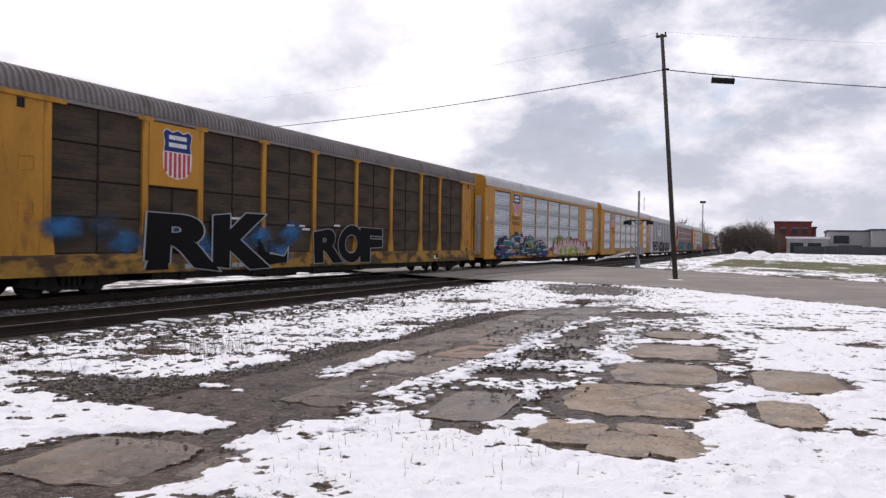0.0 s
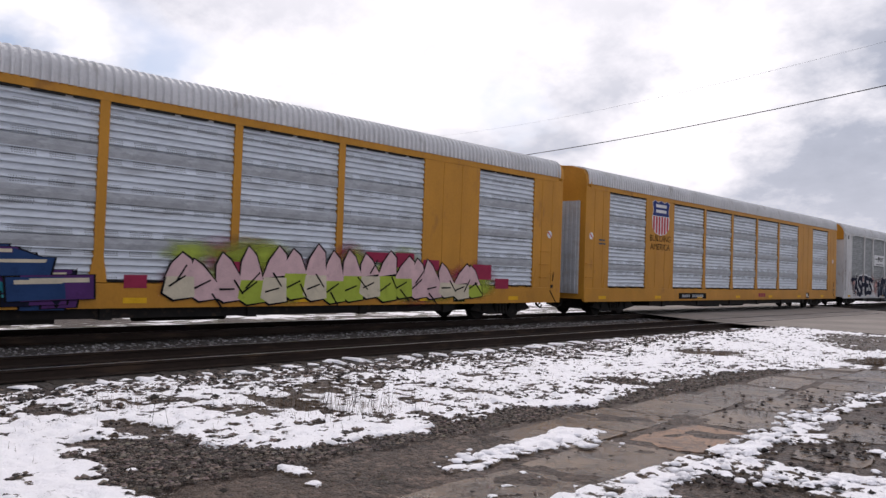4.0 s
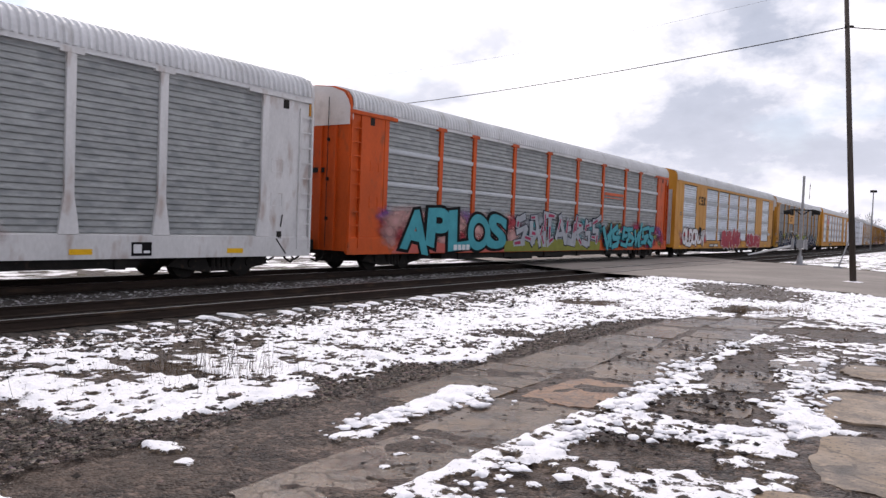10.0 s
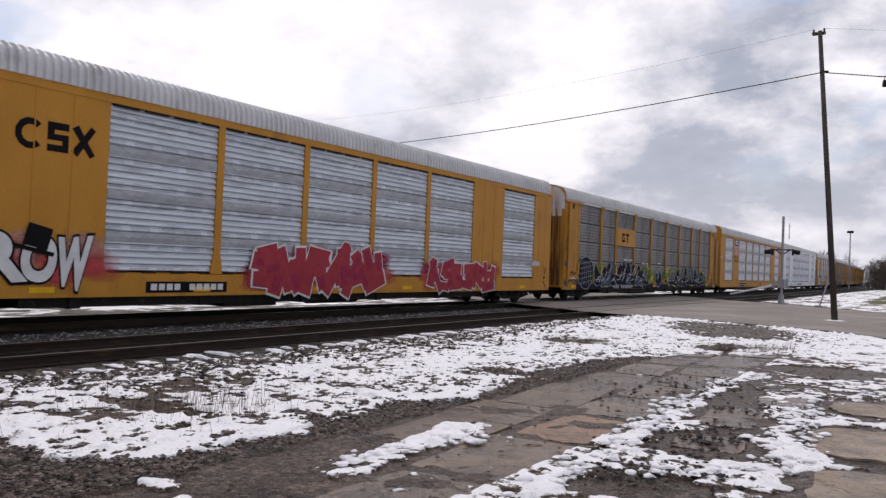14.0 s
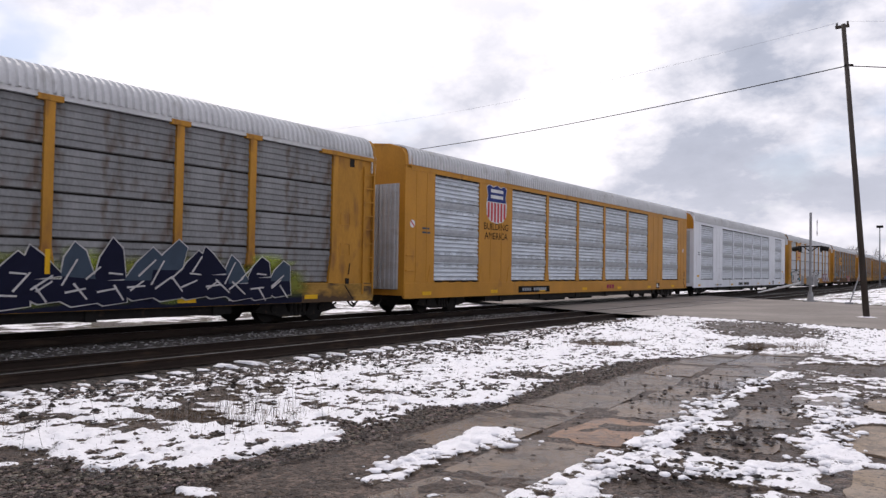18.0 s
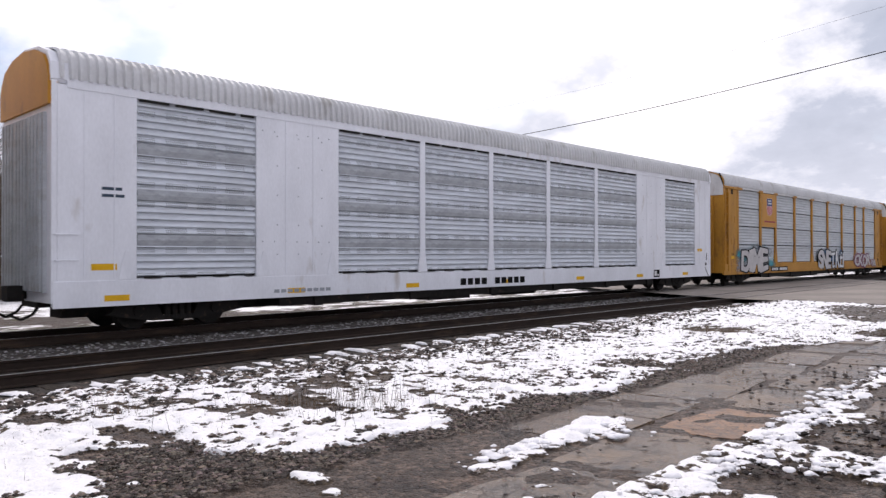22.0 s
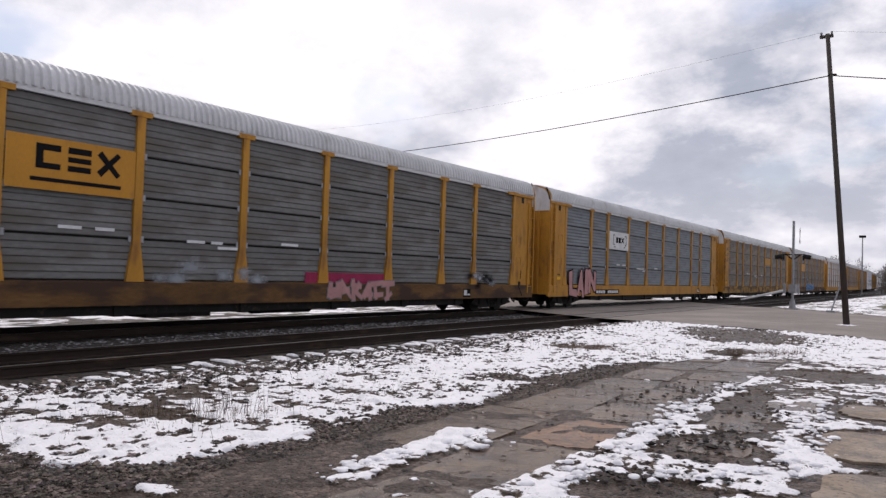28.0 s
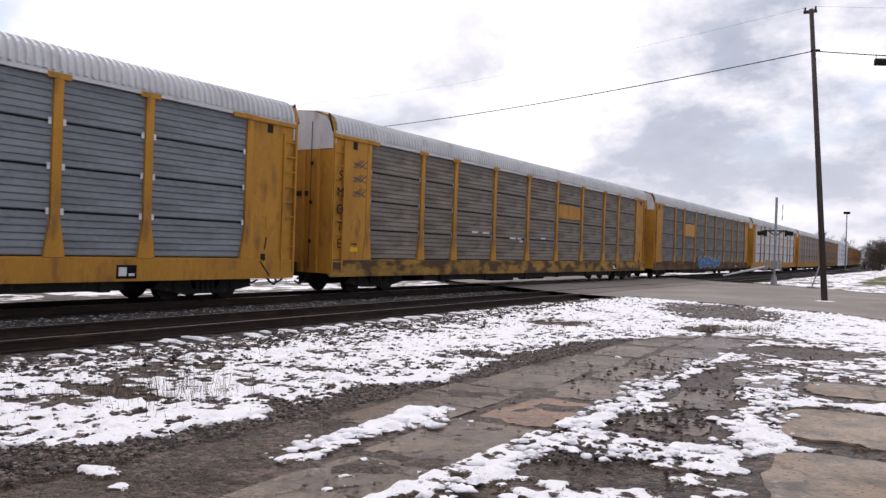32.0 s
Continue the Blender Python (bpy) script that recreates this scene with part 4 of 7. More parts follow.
def track(name, rails, label):
    mid = sum(rails) / 2
    root = tagged(new(name), label, "railway track", kind="structure")
    for x in rails:
        part("rail", rail_mesh(x, RAIL_Z, -330, 900, 20), M_RUST, root, "rust-brown rail")
        bm = bmesh.new()
        prev = None
        for y in steps((-330, 60, 30), (60, 900, 20)):
            ring = [bm.verts.new((x + drift(y) + dx, y, RAIL_Z + 0.002)) for dx in (-0.026, 0.026)]
            if prev:
                bm.faces.new((prev[0], prev[1], ring[1], ring[0]))
            prev = ring
        part("rail_head", bm, M_SHINE, root, "worn shiny running surface")
    bm = bmesh.new()
    box(bm, -1.3, 1.3, -0.11, 0.11, -0.17, 0)
    bmesh.ops.bevel(bm, geom=bm.edges[:], offset=0.012, segments=1, affect="EDGES")
    me = bpy.data.meshes.new("tie")
    bm.to_mesh(me); bm.free()
    rng = random.Random(5)
    for i in range(130):
        y = -8 + i * 0.52
        if 29.2 < y < 54.5 and name == "near_track" or 33 < y < 57 and name != "near_track":
            continue
        t = part_of("tie", me, M_TIE, root)
        t.matrix_basis = pose(mid + drift(y) + rng.uniform(-.05, .05), y + rng.uniform(-.03, .03), RAIL_Z - 0.175 + rng.uniform(-.012, .004), 0, 0, rng.uniform(-1, 1))
    return root


near_track = track("near_track", NEAR_RAILS, "empty rusty railway track on dark ties with snow on the tie ends")
far_track = track("far_track", FAR_RAILS, "main railway track under the moving train")
ballast = part_of("ballast", sheet("ballast", steps((-24, -21, 1), (-21, -10.6, 0.2), (-10.6, -10, 0.3)), steps((-330, -10, 20), (-10, 40, 0.25), (40, 900, 20)),
                                   lambda x, y: (RAIL_Z - 0.19 - 0.10 * max(0, -x - 20.5) + 0.03 * noise.noise(Vector((x * 4, y * 4, 3)))) if x < -11.0 else gz(x, y) - 0.06), M_BALLAST)
for v in ballast.data.vertices:
    v.co.x += drift(v.co.y)
tagged(ballast, "dark crushed-stone ballast under the tracks", "ballast", kind="stuff")


def tie_snow():
    """Rounded lumps of snow on the tie ends of the near track."""
    rng = random.Random(21)
    verts, faces = [], []
    for i in range(72):
        y = -8 + i * 0.52
        if y > 29.0 or rng.random() < 0.1:
            continue
        x0, w, l, h = -11.60 + rng.uniform(-0.1, 0.16), rng.uniform(0.12, 0.4), rng.uniform(0.06, 0.17), rng.uniform(0.01, 0.05)
        z = RAIL_Z - 0.178
        b = len(verts)
        n = 12
        for ring, (s_, up) in enumerate(((1, -0.02), (0.92, 0.5), (0.6, 0.95))):
            for k in range(n):
                a = 2 * math.pi * k / n
                q = s_ * (0.9 + 0.95 * noise.noise(Vector((math.cos(a) * 1.7 + i * 3.1, math.sin(a) * 1.7, 0)))) * rng.uniform(0.86, 1.12)
                verts.append((x0 + w * math.cos(a) * q, y + l * math.sin(a) * q, z + h * up))
        verts.append((x0, y, z + h))
        for ring in range(2):
            for k in range(n):
                faces.append((b + ring * n + k, b + ring * n + (k + 1) % n, b + (ring + 1) * n + (k + 1) % n, b + (ring + 1) * n + k))
        faces += [(b + 2 * n + k, b + 2 * n + (k + 1) % n, b + 3 * n) for k in range(n)]
    me = bpy.data.meshes.new("tie_snow")
    me.from_pydata(verts, [], faces)
    me.shade_smooth()
    return tagged(part_of("tie_snow", me, M_SNOW), "small white snow caps on the tie ends", "snow", kind="stuff")


tie_snow()

# ---- autorack cars ----
# Car space: y from the leading end to the trailing one, x to the side that faces the lot, z up from the rail heads.
CAR_PITCH, BODY = 30.25, 28.8
EAVE, SILL, DECK = 4.98, 0.58, 1.13
MESHES = {}


def cached(key, make, material):
    if (key, material.name) not in MESHES:
        me = bpy.data.meshes.new(key[0] if isinstance(key, tuple) else key)
        bm = make()
        bm.to_mesh(me)
        bm.free()
        me.materials.append(material)
        MESHES[key, material.name] = me
    return MESHES[key, material.name]


def fit_part(name, key, make, material, parent, at=None, label=""):
    ob = new(name, cached(key, make, material))
    ob.parent = parent
    if at is not None:
        ob.matrix_basis = at
    if label:
        ob["label"] = label
    return ob


def make_roof(flat):
    """Corrugated roof with rolled shoulders; ribs run across."""
    prof = [(1.5, 0.0), (1.5, 0.2), (1.485, 0.34), (1.44, 0.46), (1.35, 0.55), (1.2, 0.615), (1.0, 0.66), (0.7, 0.71), (0.0, 0.76)]
    prof = prof + [(-x, z) for x, z in prof[-2::-1]]
    if flat:
        prof = [(1.5, 0.0), (1.49, 0.14), (1.46, 0.28), (1.40, 0.40), (1.30, 0.50), (1.15, 0.57), (0.92, 0.63), (0.6, 0.69), (0, 0.74)]
        prof = prof + [(-x, z) for x, z in prof[-2::-1]]
    bm = bmesh.new()
    prev = None
    n, d = 164, (BODY - 0.3) / 164
    ys = []
    for i in range(n):
        y = 0.15 + i * d
        ys += [(y, 0.0), (y + 0.16 * d, 0.04), (y + 0.42 * d, 0.04), (y + 0.58 * d, 0.0)]
    ys.append((BODY - 0.15, 0.0))
    for y, up in ys:
        ring = [bm.verts.new((x * (1 + up * 1.1), y, EAVE + z + up * (0.2 + z))) for x, z in prof]
        if prev:
            for i in range(len(prof) - 1):
                bm.faces.new((prev[i], prev[i + 1], ring[i + 1], ring[i]))
        prev = ring
    bm.faces.new([v for v in prev])
    return fixed(bm)


def make_panel(width, z0, z1, ribs, flats, full=0.055):
    """A pressed screen panel: rows of horizontal ribs with plain strips between; local y 0..width, x outwards."""
    bm = bmesh.new()
    prof = [(0.0, z0)]
    n = ribs
    for i in range(n):
        a = z0 + (z1 - z0) * i / n
        d = (z1 - z0) / n
        deep = 0.008 if any(f0 <= i / n < f1 for f0, f1 in flats) else full
        prof += [(deep * 0.8, a + 0.06 * d), (deep, a + 0.16 * d), (deep * 0.86, a + 0.34 * d), (0.006, a + 0.8 * d), (0.0, a + d)]
    lo = [bm.verts.new((x, 0, z)) for x, z in prof]
    hi = [bm.verts.new((x, width, z)) for x, z in prof]
    for i in range(len(prof) - 1):
        bm.faces.new((lo[i], hi[i], hi[i + 1], lo[i + 1]))
    back = [bm.verts.new(c) for c in ((-0.03, 0, z0), (-0.03, width, z0), (-0.03, width, z1), (-0.03, 0, z1))]
    bm.faces.new(back[::-1])
    return bm


def make_strip(w, k=1.0):
    """A shallow bulged strip between the rows of ribs."""
    bm = bmesh.new()
    prism(bm, [(0.0, 0.0), (0.05, 0.02 * k), (0.062, 0.13 * k), (0.05, 0.24 * k), (0.0, 0.26 * k)], "y", 0.02, w - 0.02)
    return fixed(bm)


def make_plate(y0, y1, z0, z1, x0=1.42, x1=1.5):
    def go():
        bm = bmesh.new()
        box(bm, x0, x1, y0, y1, z0, z1)
        return bm
    return go


def make_post(flare, rise=0.8):
    """An upright post, wider at its foot, with a cap at the eave."""
    def go():
        bm = bmesh.new()
        w = 0.1
        prism(bm, [(-w - flare, DECK - 0.02), (w + flare, DECK - 0.02), (w + flare * 0.75, DECK + 0.3 * rise), (w, DECK + rise), (w, EAVE - 0.1), (-w, EAVE - 0.1), (-w, DECK + rise), (-w - flare * 0.75, DECK + 0.3 * rise)], "x", 1.41, 1.495)
        return fixed(bm)
    return go


def make_cap():
    bm = bmesh.new()
    box(bm, 1.41, 1.51, -0.26, 0.26, EAVE - 0.15, EAVE - 0.03)
    return bm


def make_sill():
    bm = bmesh.new()
    for s in (1, -1):
        prism(bm, [(s * 1.40, SILL + 0.05), (s * 1.5, SILL), (s * 1.51, SILL), (s * 1.51, DECK - 0.04), (s * 1.40, DECK)], "y", 0.05, BODY - 0.05)
    return fixed(bm)


def make_core():
    """Floor, centre sill, black block for the shaded underside, dark inside decks and far side."""
    bm = bmesh.new()
    box(bm, -0.35, 0.35, 0.6, BODY - 0.6, 0.30, SILL + 0.1)
    # nearly full-width underframe block; its black also supplies the shade below the sill
    box(bm, -1.25, 1.32, 5.2, BODY - 5.2, 0.36, SILL + 0.105)
    for y in (6.2, 9.5, 13.0, 16.4, 19.8, 23.0):
        box(bm, -1.3, 1.38, y, y + 0.25, 0.33, SILL + 0.11)
    box(bm, 0.3, 1.2, 10.4, 12.2, 0.26, SILL + 0.1)
    rod(bm, (0.6, 14, 0.42), (0.6, 16.2, 0.42), 0.2, 0.2, 10)
    box(bm, -1.4, 1.40, 0.1, BODY - 0.1, SILL + 0.12, DECK)
    box(bm, -1.5, -1.42, 0.05, BODY - 0.05, DECK, EAVE)
    box(bm, -1.4, 1.36, 1.0, BODY - 1.0, DECK, EAVE)
    return bm


def make_end():
    """End wall with its doors; faces the leading way (y = 0)."""
    def go():
        bm = bmesh.new()
        top = [(1.5, EAVE), (1.46, EAVE + 0.3), (1.3, EAVE + 0.52), (0.8, EAVE + 0.68), (0, EAVE + 0.76)]
        out = [(-1.5, SILL + 0.1), (1.5, SILL + 0.1)] + top + [(-x, z) for x, z in top[-2::-1]]
        prism(bm, out, "y", 0.02, 0.12)
        return fixed(bm)
    return go


def make_hood(k):
    """Rolled roof hoop over the end."""
    return lambda: hood_mesh(k)


def hood_mesh(k):
    bm = bmesh.new()
    top = [(1.52, EAVE - 0.02), (1.49, EAVE + 0.31), (1.33, EAVE + 0.54), (0.82, EAVE + 0.71), (0, EAVE + 0.79)]
    out = top + [(-x, z) for x, z in top[-2::-1]]
    inn = [(x * 0.96, z - 0.06) for x, z in out]
    for y0, y1 in (((0.0, 0.34), (BODY - 0.34, BODY))[k],):
        prism(bm, out + inn[::-1], "y", y0, y1)
    return fixed(bm)


def make_door(k):
    def go():
        bm = bmesh.new()
        x0 = -1.25 + k * 0.85
        prism(bm, [(x0, SILL + 0.3), (x0 + 0.8, SILL + 0.3), (x0 + 0.8, 4.35), (x0, 4.35)], "y", -0.05, 0.03)
        for q in range(4):
            box(bm, x0 + 0.05 + q * 0.19, x0 + 0.13 + q * 0.19, -0.085, -0.05, SILL + 0.32, 4.33)
        return fixed(bm)
    return go


def make_ladder():
    bm = bmesh.new()
    box(bm, 1.38, 1.46, 0.04, 0.62, DECK - 0.35, EAVE - 0.12)
    for y in (0.06, 0.5):
        box(bm, 1.46, 1.56, y, y + 0.05, DECK - 0.35, EAVE - 0.35)
    for i in range(9):
        z = DECK - 0.1 + i * 0.42
        box(bm, 1.51, 1.545, 0.06, 0.56, z, z + 0.035)
    return bm


def make_frame():
    bm = bmesh.new()
    prism(bm, [(-1.55, 0.36), (-1.2, 0.62), (-0.5, 0.62), (-0.35, 0.3), (0.35, 0.3), (0.5, 0.62), (1.2, 0.62), (1.55, 0.36), (1.2, 0.30), (0.6, 0.2), (-0.6, 0.2), (-1.2, 0.30)], "x", 0.98, 1.1)
    prism(bm, [(-1.55, 0.36), (-1.2, 0.62), (-0.5, 0.62), (-0.35, 0.3), (0.35, 0.3), (0.5, 0.62), (1.2, 0.62), (1.55, 0.36), (1.2, 0.30), (0.6, 0.2), (-0.6, 0.2), (-1.2, 0.30)], "x", -1.1, -0.98)
    box(bm, -1.0, 1.0, -0.25, 0.25, 0.3, 0.66)
    for y in (-0.3, -0.1, 0.1, 0.3):
        rod(bm, (1.06, y * 0.8, 0.22), (1.06, y * 0.8, 0.58), 0.07, 0.07, 8)
    return fixed(bm)


def make_wheelset():
    bm = bmesh.new()
    for s in (1, -1):
        rod(bm, (s * 0.70, 0, 0), (s * 0.83, 0, 0), 0.40, 0.38, 24)
        rod(bm, (s * 0.67, 0, 0), (s * 0.70, 0, 0), 0.43, 0.43, 24)
        rod(bm, (s * 0.83, 0, 0), (s * 1.14, 0, 0), 0.12, 0.12, 12)
    rod(bm, (-0.7, 0, 0), (0.7, 0, 0), 0.085, 0.085, 10)
    return bm


def make_coupler():
    bm = bmesh.new()
    box(bm, -0.1, 0.1, -0.36, 0.6, 0.72, 0.95)
    box(bm, -0.18, 0.18, -0.36, -0.05, 0.68, 0.99)
    box(bm, -0.5, 0.5, 0.1, 0.5, 0.55, 1.0)
    return bm


def make_hose(s):
    def go():
        bm = bmesh.new()
        p = [Vector((s * 0.45, 0.25, 0.75)), Vector((s * 0.5, 0.0, 0.42)), Vector((s * 0.48, -0.2, 0.33)), Vector((s * 0.42, -0.36, 0.42))]
        for a, b in zip(p, p[1:]):
            rod(bm, a, b, 0.03, 0.03, 6)
        return bm
    return go


FLUSH = dict(edges=(1.65, 4.45, 6.85, 9.86, 12.88, 15.92, 18.94, 21.95, 24.35, 27.15), windows=((0, 1), (2, 3), (3, 4), (4, 5), (5, 6), (6, 7), (8, 9)), plates=((1, 2), (7, 8)))
POSTED = (1.75, 4.75, 6.9, 9.9, 12.9, 15.9, 18.9, 21.9, 24.05, 27.05)


def running_gear(car):
    for y in (2.75, BODY - 2.75):
        tr = fit_part("truck", "truck_frame", make_frame, M_BLACK, car, pose(0, y, 0))
        for d in (-0.88, 0.88):
            fit_part("wheelset", "wheelset", make_wheelset, M_BLACK, tr, pose(0, d, 0.42))
    for y, turn in ((0, 0), (BODY, 180)):
        fit_part("coupler", "coupler", make_coupler, M_BLACK, car, pose(0, y, 0, 0, 0, turn))
        for s in (1, -1):
            fit_part("air_hose", ("air_hose", s), make_hose(s), M_BLACK, car, pose(0, y, 0, 0, 0, turn))


def flush_car(label, body, screen, roof, group="autorack cars of the train"):
    """The newer kind: flat painted side with framed screen panels."""
    car = tagged(new("autorack_car"), label, "railcar", group)
    fit_part("core", "core", make_core, M_BLACK, car)
    fit_part("side_sill", "side_sill", make_sill, body, car)
    fit_part("roof", "roof", lambda: make_roof(False), roof, car)
    for k in (0, 1):
        fit_part("roof_hoop", ("roof_hoop", k), make_hood(k), body, car)
    for turn in (0, 180):
        m = pose(0, 0, 0) if not turn else pose(0, BODY, 0, 0, 0, 180)
        fit_part("end_wall", "end_wall", make_end(), body, car, m)
        for k in range(3):
            fit_part("end_door", ("end_door", k), make_door(k), M_STEEL_PALE, car, m, "pale ribbed end door panel")
    e = FLUSH["edges"]
    fit_part("top_rail", "top_rail", make_plate(0.3, BODY - 0.3, EAVE - 0.16, EAVE + 0.02, 1.40, 1.515), body, car)
    for a, b in ((0.124, e[0]), (e[9], BODY - 0.124)):
        fit_part("side_plate", ("side_plate", a), make_plate(a, b, DECK - 0.05, EAVE - 0.1), body, car)
    for i, j in FLUSH["plates"]:
        fit_part("side_plate", ("side_plate", e[i]), make_plate(e[i], e[j], DECK - 0.05, EAVE - 0.1), body, car)
    for i, j in FLUSH["windows"]:
        w = e[j] - e[i]
        fit_part("screen_panel", ("screen_panel", round(w, 2)), lambda: make_panel(w, DECK + 0.03, EAVE - 0.17, 25, ()), screen, car, pose(1.425, e[i], 0))
        fit_part("drain_gap", ("drain_gap", round(w, 2)), lambda: slots_mesh(w), M_BLACK, car, pose(0, e[i], 0), "dark drain slots round the panel")["kind"] = "stuff"
        for z in (1.78, 2.72, 3.66):
            fit_part("perforated_strip", ("perforated_strip", round(w, 2)), lambda: make_strip(w), M_PERF, car, pose(1.43, e[i], z), "darker perforated strip")
    for y in (0.62, 1.2, 5.25, 6.05, 22.75, 23.55, 27.6, 28.2):
        fit_part("plate_seam", "plate_seam", lambda: line_mesh(), body, car, pose(0, y, 0))
    for y, z in ((0.28, 1.5), (0.28, 2.0), (27.72, 1.45), (27.72, 1.9), (27.72, 2.35), (28.3, 1.6)):
        fit_part("grab_iron", "grab_iron", lambda: grab_mesh(), body, car, pose(1.5, y, z))
    for y in (1.45, 4.65, 6.65, 22.15, 24.15, 27.35):
        fit_part("foot_gusset", "foot_gusset", lambda: gusset_mesh(), body, car, pose(1.5, y, DECK))
    fit_part("brake_rigging", "brake_rigging", lambda: rig_mesh(), M_BLACK, car, pose(1.46, 28.25, 0.9), "dark brake rods and chain box")
    for i in (3, 4, 5, 6):
        fit_part("post", "flush_post", make_post(0.08, 0.5), body, car, pose(0.012, e[i], 0))
    running_gear(car)
    return car


def posted_car(label, body, screen, roof, end_top=None, strips=False, group="autorack cars of the train"):
    """The older kind: outside posts over full-height rows of screen panels, with end bays and ladders."""
    car = tagged(new("autorack_car"), label, "railcar", group)
    fit_part("core", "core", make_core, M_BLACK, car)
    fit_part("side_sill", "side_sill", make_sill, M_SILL_SOOT if screen is M_STEEL_SOOT else M_SILL_GRIME if screen in (M_STEEL_BROWN, M_STEEL_DARK, M_STEEL_TAN) else body, car)
    fit_part("roof", "roof_flat", lambda: make_roof(True), roof, car)
    for turn in (0, 180):
        m = pose(0, 0, 0) if not turn else pose(0, BODY, 0, 0, 0, 180)
        fit_part("end_wall", "end_wall", make_end(), body, car, m)
        fit_part("end_cap", "end_cap", lambda: make_gable(), end_top or roof, car, m)
    for a, b in ((0.55, POSTED[0]), (POSTED[9], BODY - 0.55)):
        fit_part("end_bay", ("end_bay", a), make_plate(a, b, DECK - 0.05, EAVE - 0.1, 1.40, 1.48), body, car)
    for a in (0.95, BODY - 1.15):
        fit_part("slot", "slot", lambda: slot_mesh(), M_BLACK, car, pose(0, a, 0), "dark square opening")
    for m in (pose(0, 0, 0), pose(0, BODY, 0, 0, 0, 180)):
        for x in (-0.9, -0.3, 0.35, 0.95):
            fit_part("end_batten", "end_batten", lambda: batten_mesh(), body, car, m @ pose(x, 0, 0))
        fit_part("lock_rod", "lock_rod", lambda: rod_mesh(), M_BLACK, car, m @ pose(0.66, 0, 0), "dark upright lock rod")
    for y, z in ((1.2, 3.3), (1.2, 2.2), (27.5, 3.0), (27.5, 2.1)):
        fit_part("bay_frame", "bay_frame", lambda: hatch_mesh(), body, car, pose(1.48, y, z))
    fit_part("brake_rigging", "brake_rigging", lambda: rig_mesh(), M_BLACK, car, pose(1.46, 27.6, 0.95), "dark brake rods and chain box")
    fit_part("end_bar", "end_bar", lambda: bar_mesh(), M_BLACK, car, None, "dark locking bar")
    for y, top in ((0.62, 1), (BODY - 1.75, 1)):
        fit_part("bay_header", "bay_header", lambda: header_mesh(), body, car, pose(0, y, 0))
    for y in (0.0, BODY - 0.62):
        fit_part("ladder", "ladder", make_ladder, body, car, pose(-0.02, y, 0))
    fit_part("top_rail", "top_rail_posted", make_plate(0.1, BODY - 0.1, EAVE - 0.1, EAVE + 0.02, 1.38, 1.50), roof, car)
    for i in range(9):
        w = POSTED[i + 1] - POSTED[i]
        if screen is M_STEEL_FINE:
            fit_part("screen_panel", ("screen_panel_tall", round(w, 2)), lambda: make_panel(w - 0.02, DECK, EAVE - 0.1, 27, (), 0.032), screen, car, pose(1.40, POSTED[i] + 0.01, 0))
            if strips:
                for z in (3.9, 2.85):
                    fit_part("pale_strip", ("pale_strip", round(w, 2)), lambda: make_strip(w, 0.6), M_STEEL_PALE, car, pose(1.425, POSTED[i], z - 0.1), "pale worn strip")
            continue
        for r in range(4):
            h = (EAVE - 0.1 - DECK) / 4
            fit_part("screen_panel", ("screen_panel_row", round(w, 2)), lambda: make_panel(w - 0.02, 0.022, h - 0.022, 6, (), 0.009 if screen is M_STEEL_BROWN else 0.028), screen, car, pose(1.40, POSTED[i] + 0.01, DECK + r * h))
    if screen is M_STEEL_BROWN:
        for i in range(9):
            fit_part("seam", "panel_seam", lambda: seam_mesh(), M_BLACK, car, pose(0, (POSTED[i] + POSTED[i + 1]) / 2, 0), "dark seam between screen panels")
    for y in POSTED:
        fit_part("post", "posted_post", make_post(0.12), body, car, pose(0, y, 0))
        fit_part("post_cap", "post_cap", make_cap, body, car, pose(0, y, 0))
    running_gear(car)
    return car


def line_mesh():
    bm = bmesh.new()
    box(bm, 1.49, 1.508, -0.012, 0.012, DECK + 0.02, EAVE - 0.16)
    return bm


def grab_mesh():
    bm = bmesh.new()
    rod(bm, (0.06, -0.2, 0), (0.06, 0.2, 0), 0.014, 0.014, 6)
    for y in (-0.2, 0.2):
        rod(bm, (0, y, 0), (0.066, y, 0), 0.014, 0.014, 6)
    return bm


def gusset_mesh():
    bm = bmesh.new()
    prism(bm, [(-0.16, -0.02), (0.16, -0.02), (0.11, 0.3), (0.03, 0.55), (-0.03, 0.55), (-0.11, 0.3)], "x", 0.0, 0.012)
    return fixed(bm)


def rig_mesh():
    bm = bmesh.new()
    box(bm, 0.0, 0.05, -0.06, 0.08, 0.1, 0.3)
    rod(bm, (0.05, -0.1, 0.1), (0.05, 0.25, -0.3), 0.02, 0.02, 6)
    rod(bm, (0.05, 0.05, 0.42), (0.05, 0.1, 0.75), 0.015, 0.015, 6)
    rod(bm, (0.03, -0.5, -0.05), (0.03, 0.4, -0.12), 0.018, 0.018, 6)
    return bm


def batten_mesh():
    bm = bmesh.new()
    box(bm, -0.05, 0.05, -0.05, 0.03, SILL + 0.12, EAVE - 0.52)
    return bm


def rod_mesh():
    bm = bmesh.new()
    rod(bm, (0, -0.04, SILL + 0.2), (0, -0.04, EAVE + 0.35), 0.012, 0.012, 6)
    for z in (1.6, 2.8, 4.0):
        box(bm, -0.025, 0.025, -0.06, 0.03, z, z + 0.1)
    return bm


def hatch_mesh():
    """A small raised rectangle: a placard holder."""
    bm = bmesh.new()
    for y0, y1, z0, z1 in ((-0.2, 0.2, 0.15, 0.17), (-0.2, 0.2, -0.17, -0.15), (-0.2, -0.18, -0.15, 0.15), (0.18, 0.2, -0.15, 0.15)):
        box(bm, 0.0, 0.012, y0, y1, z0, z1)
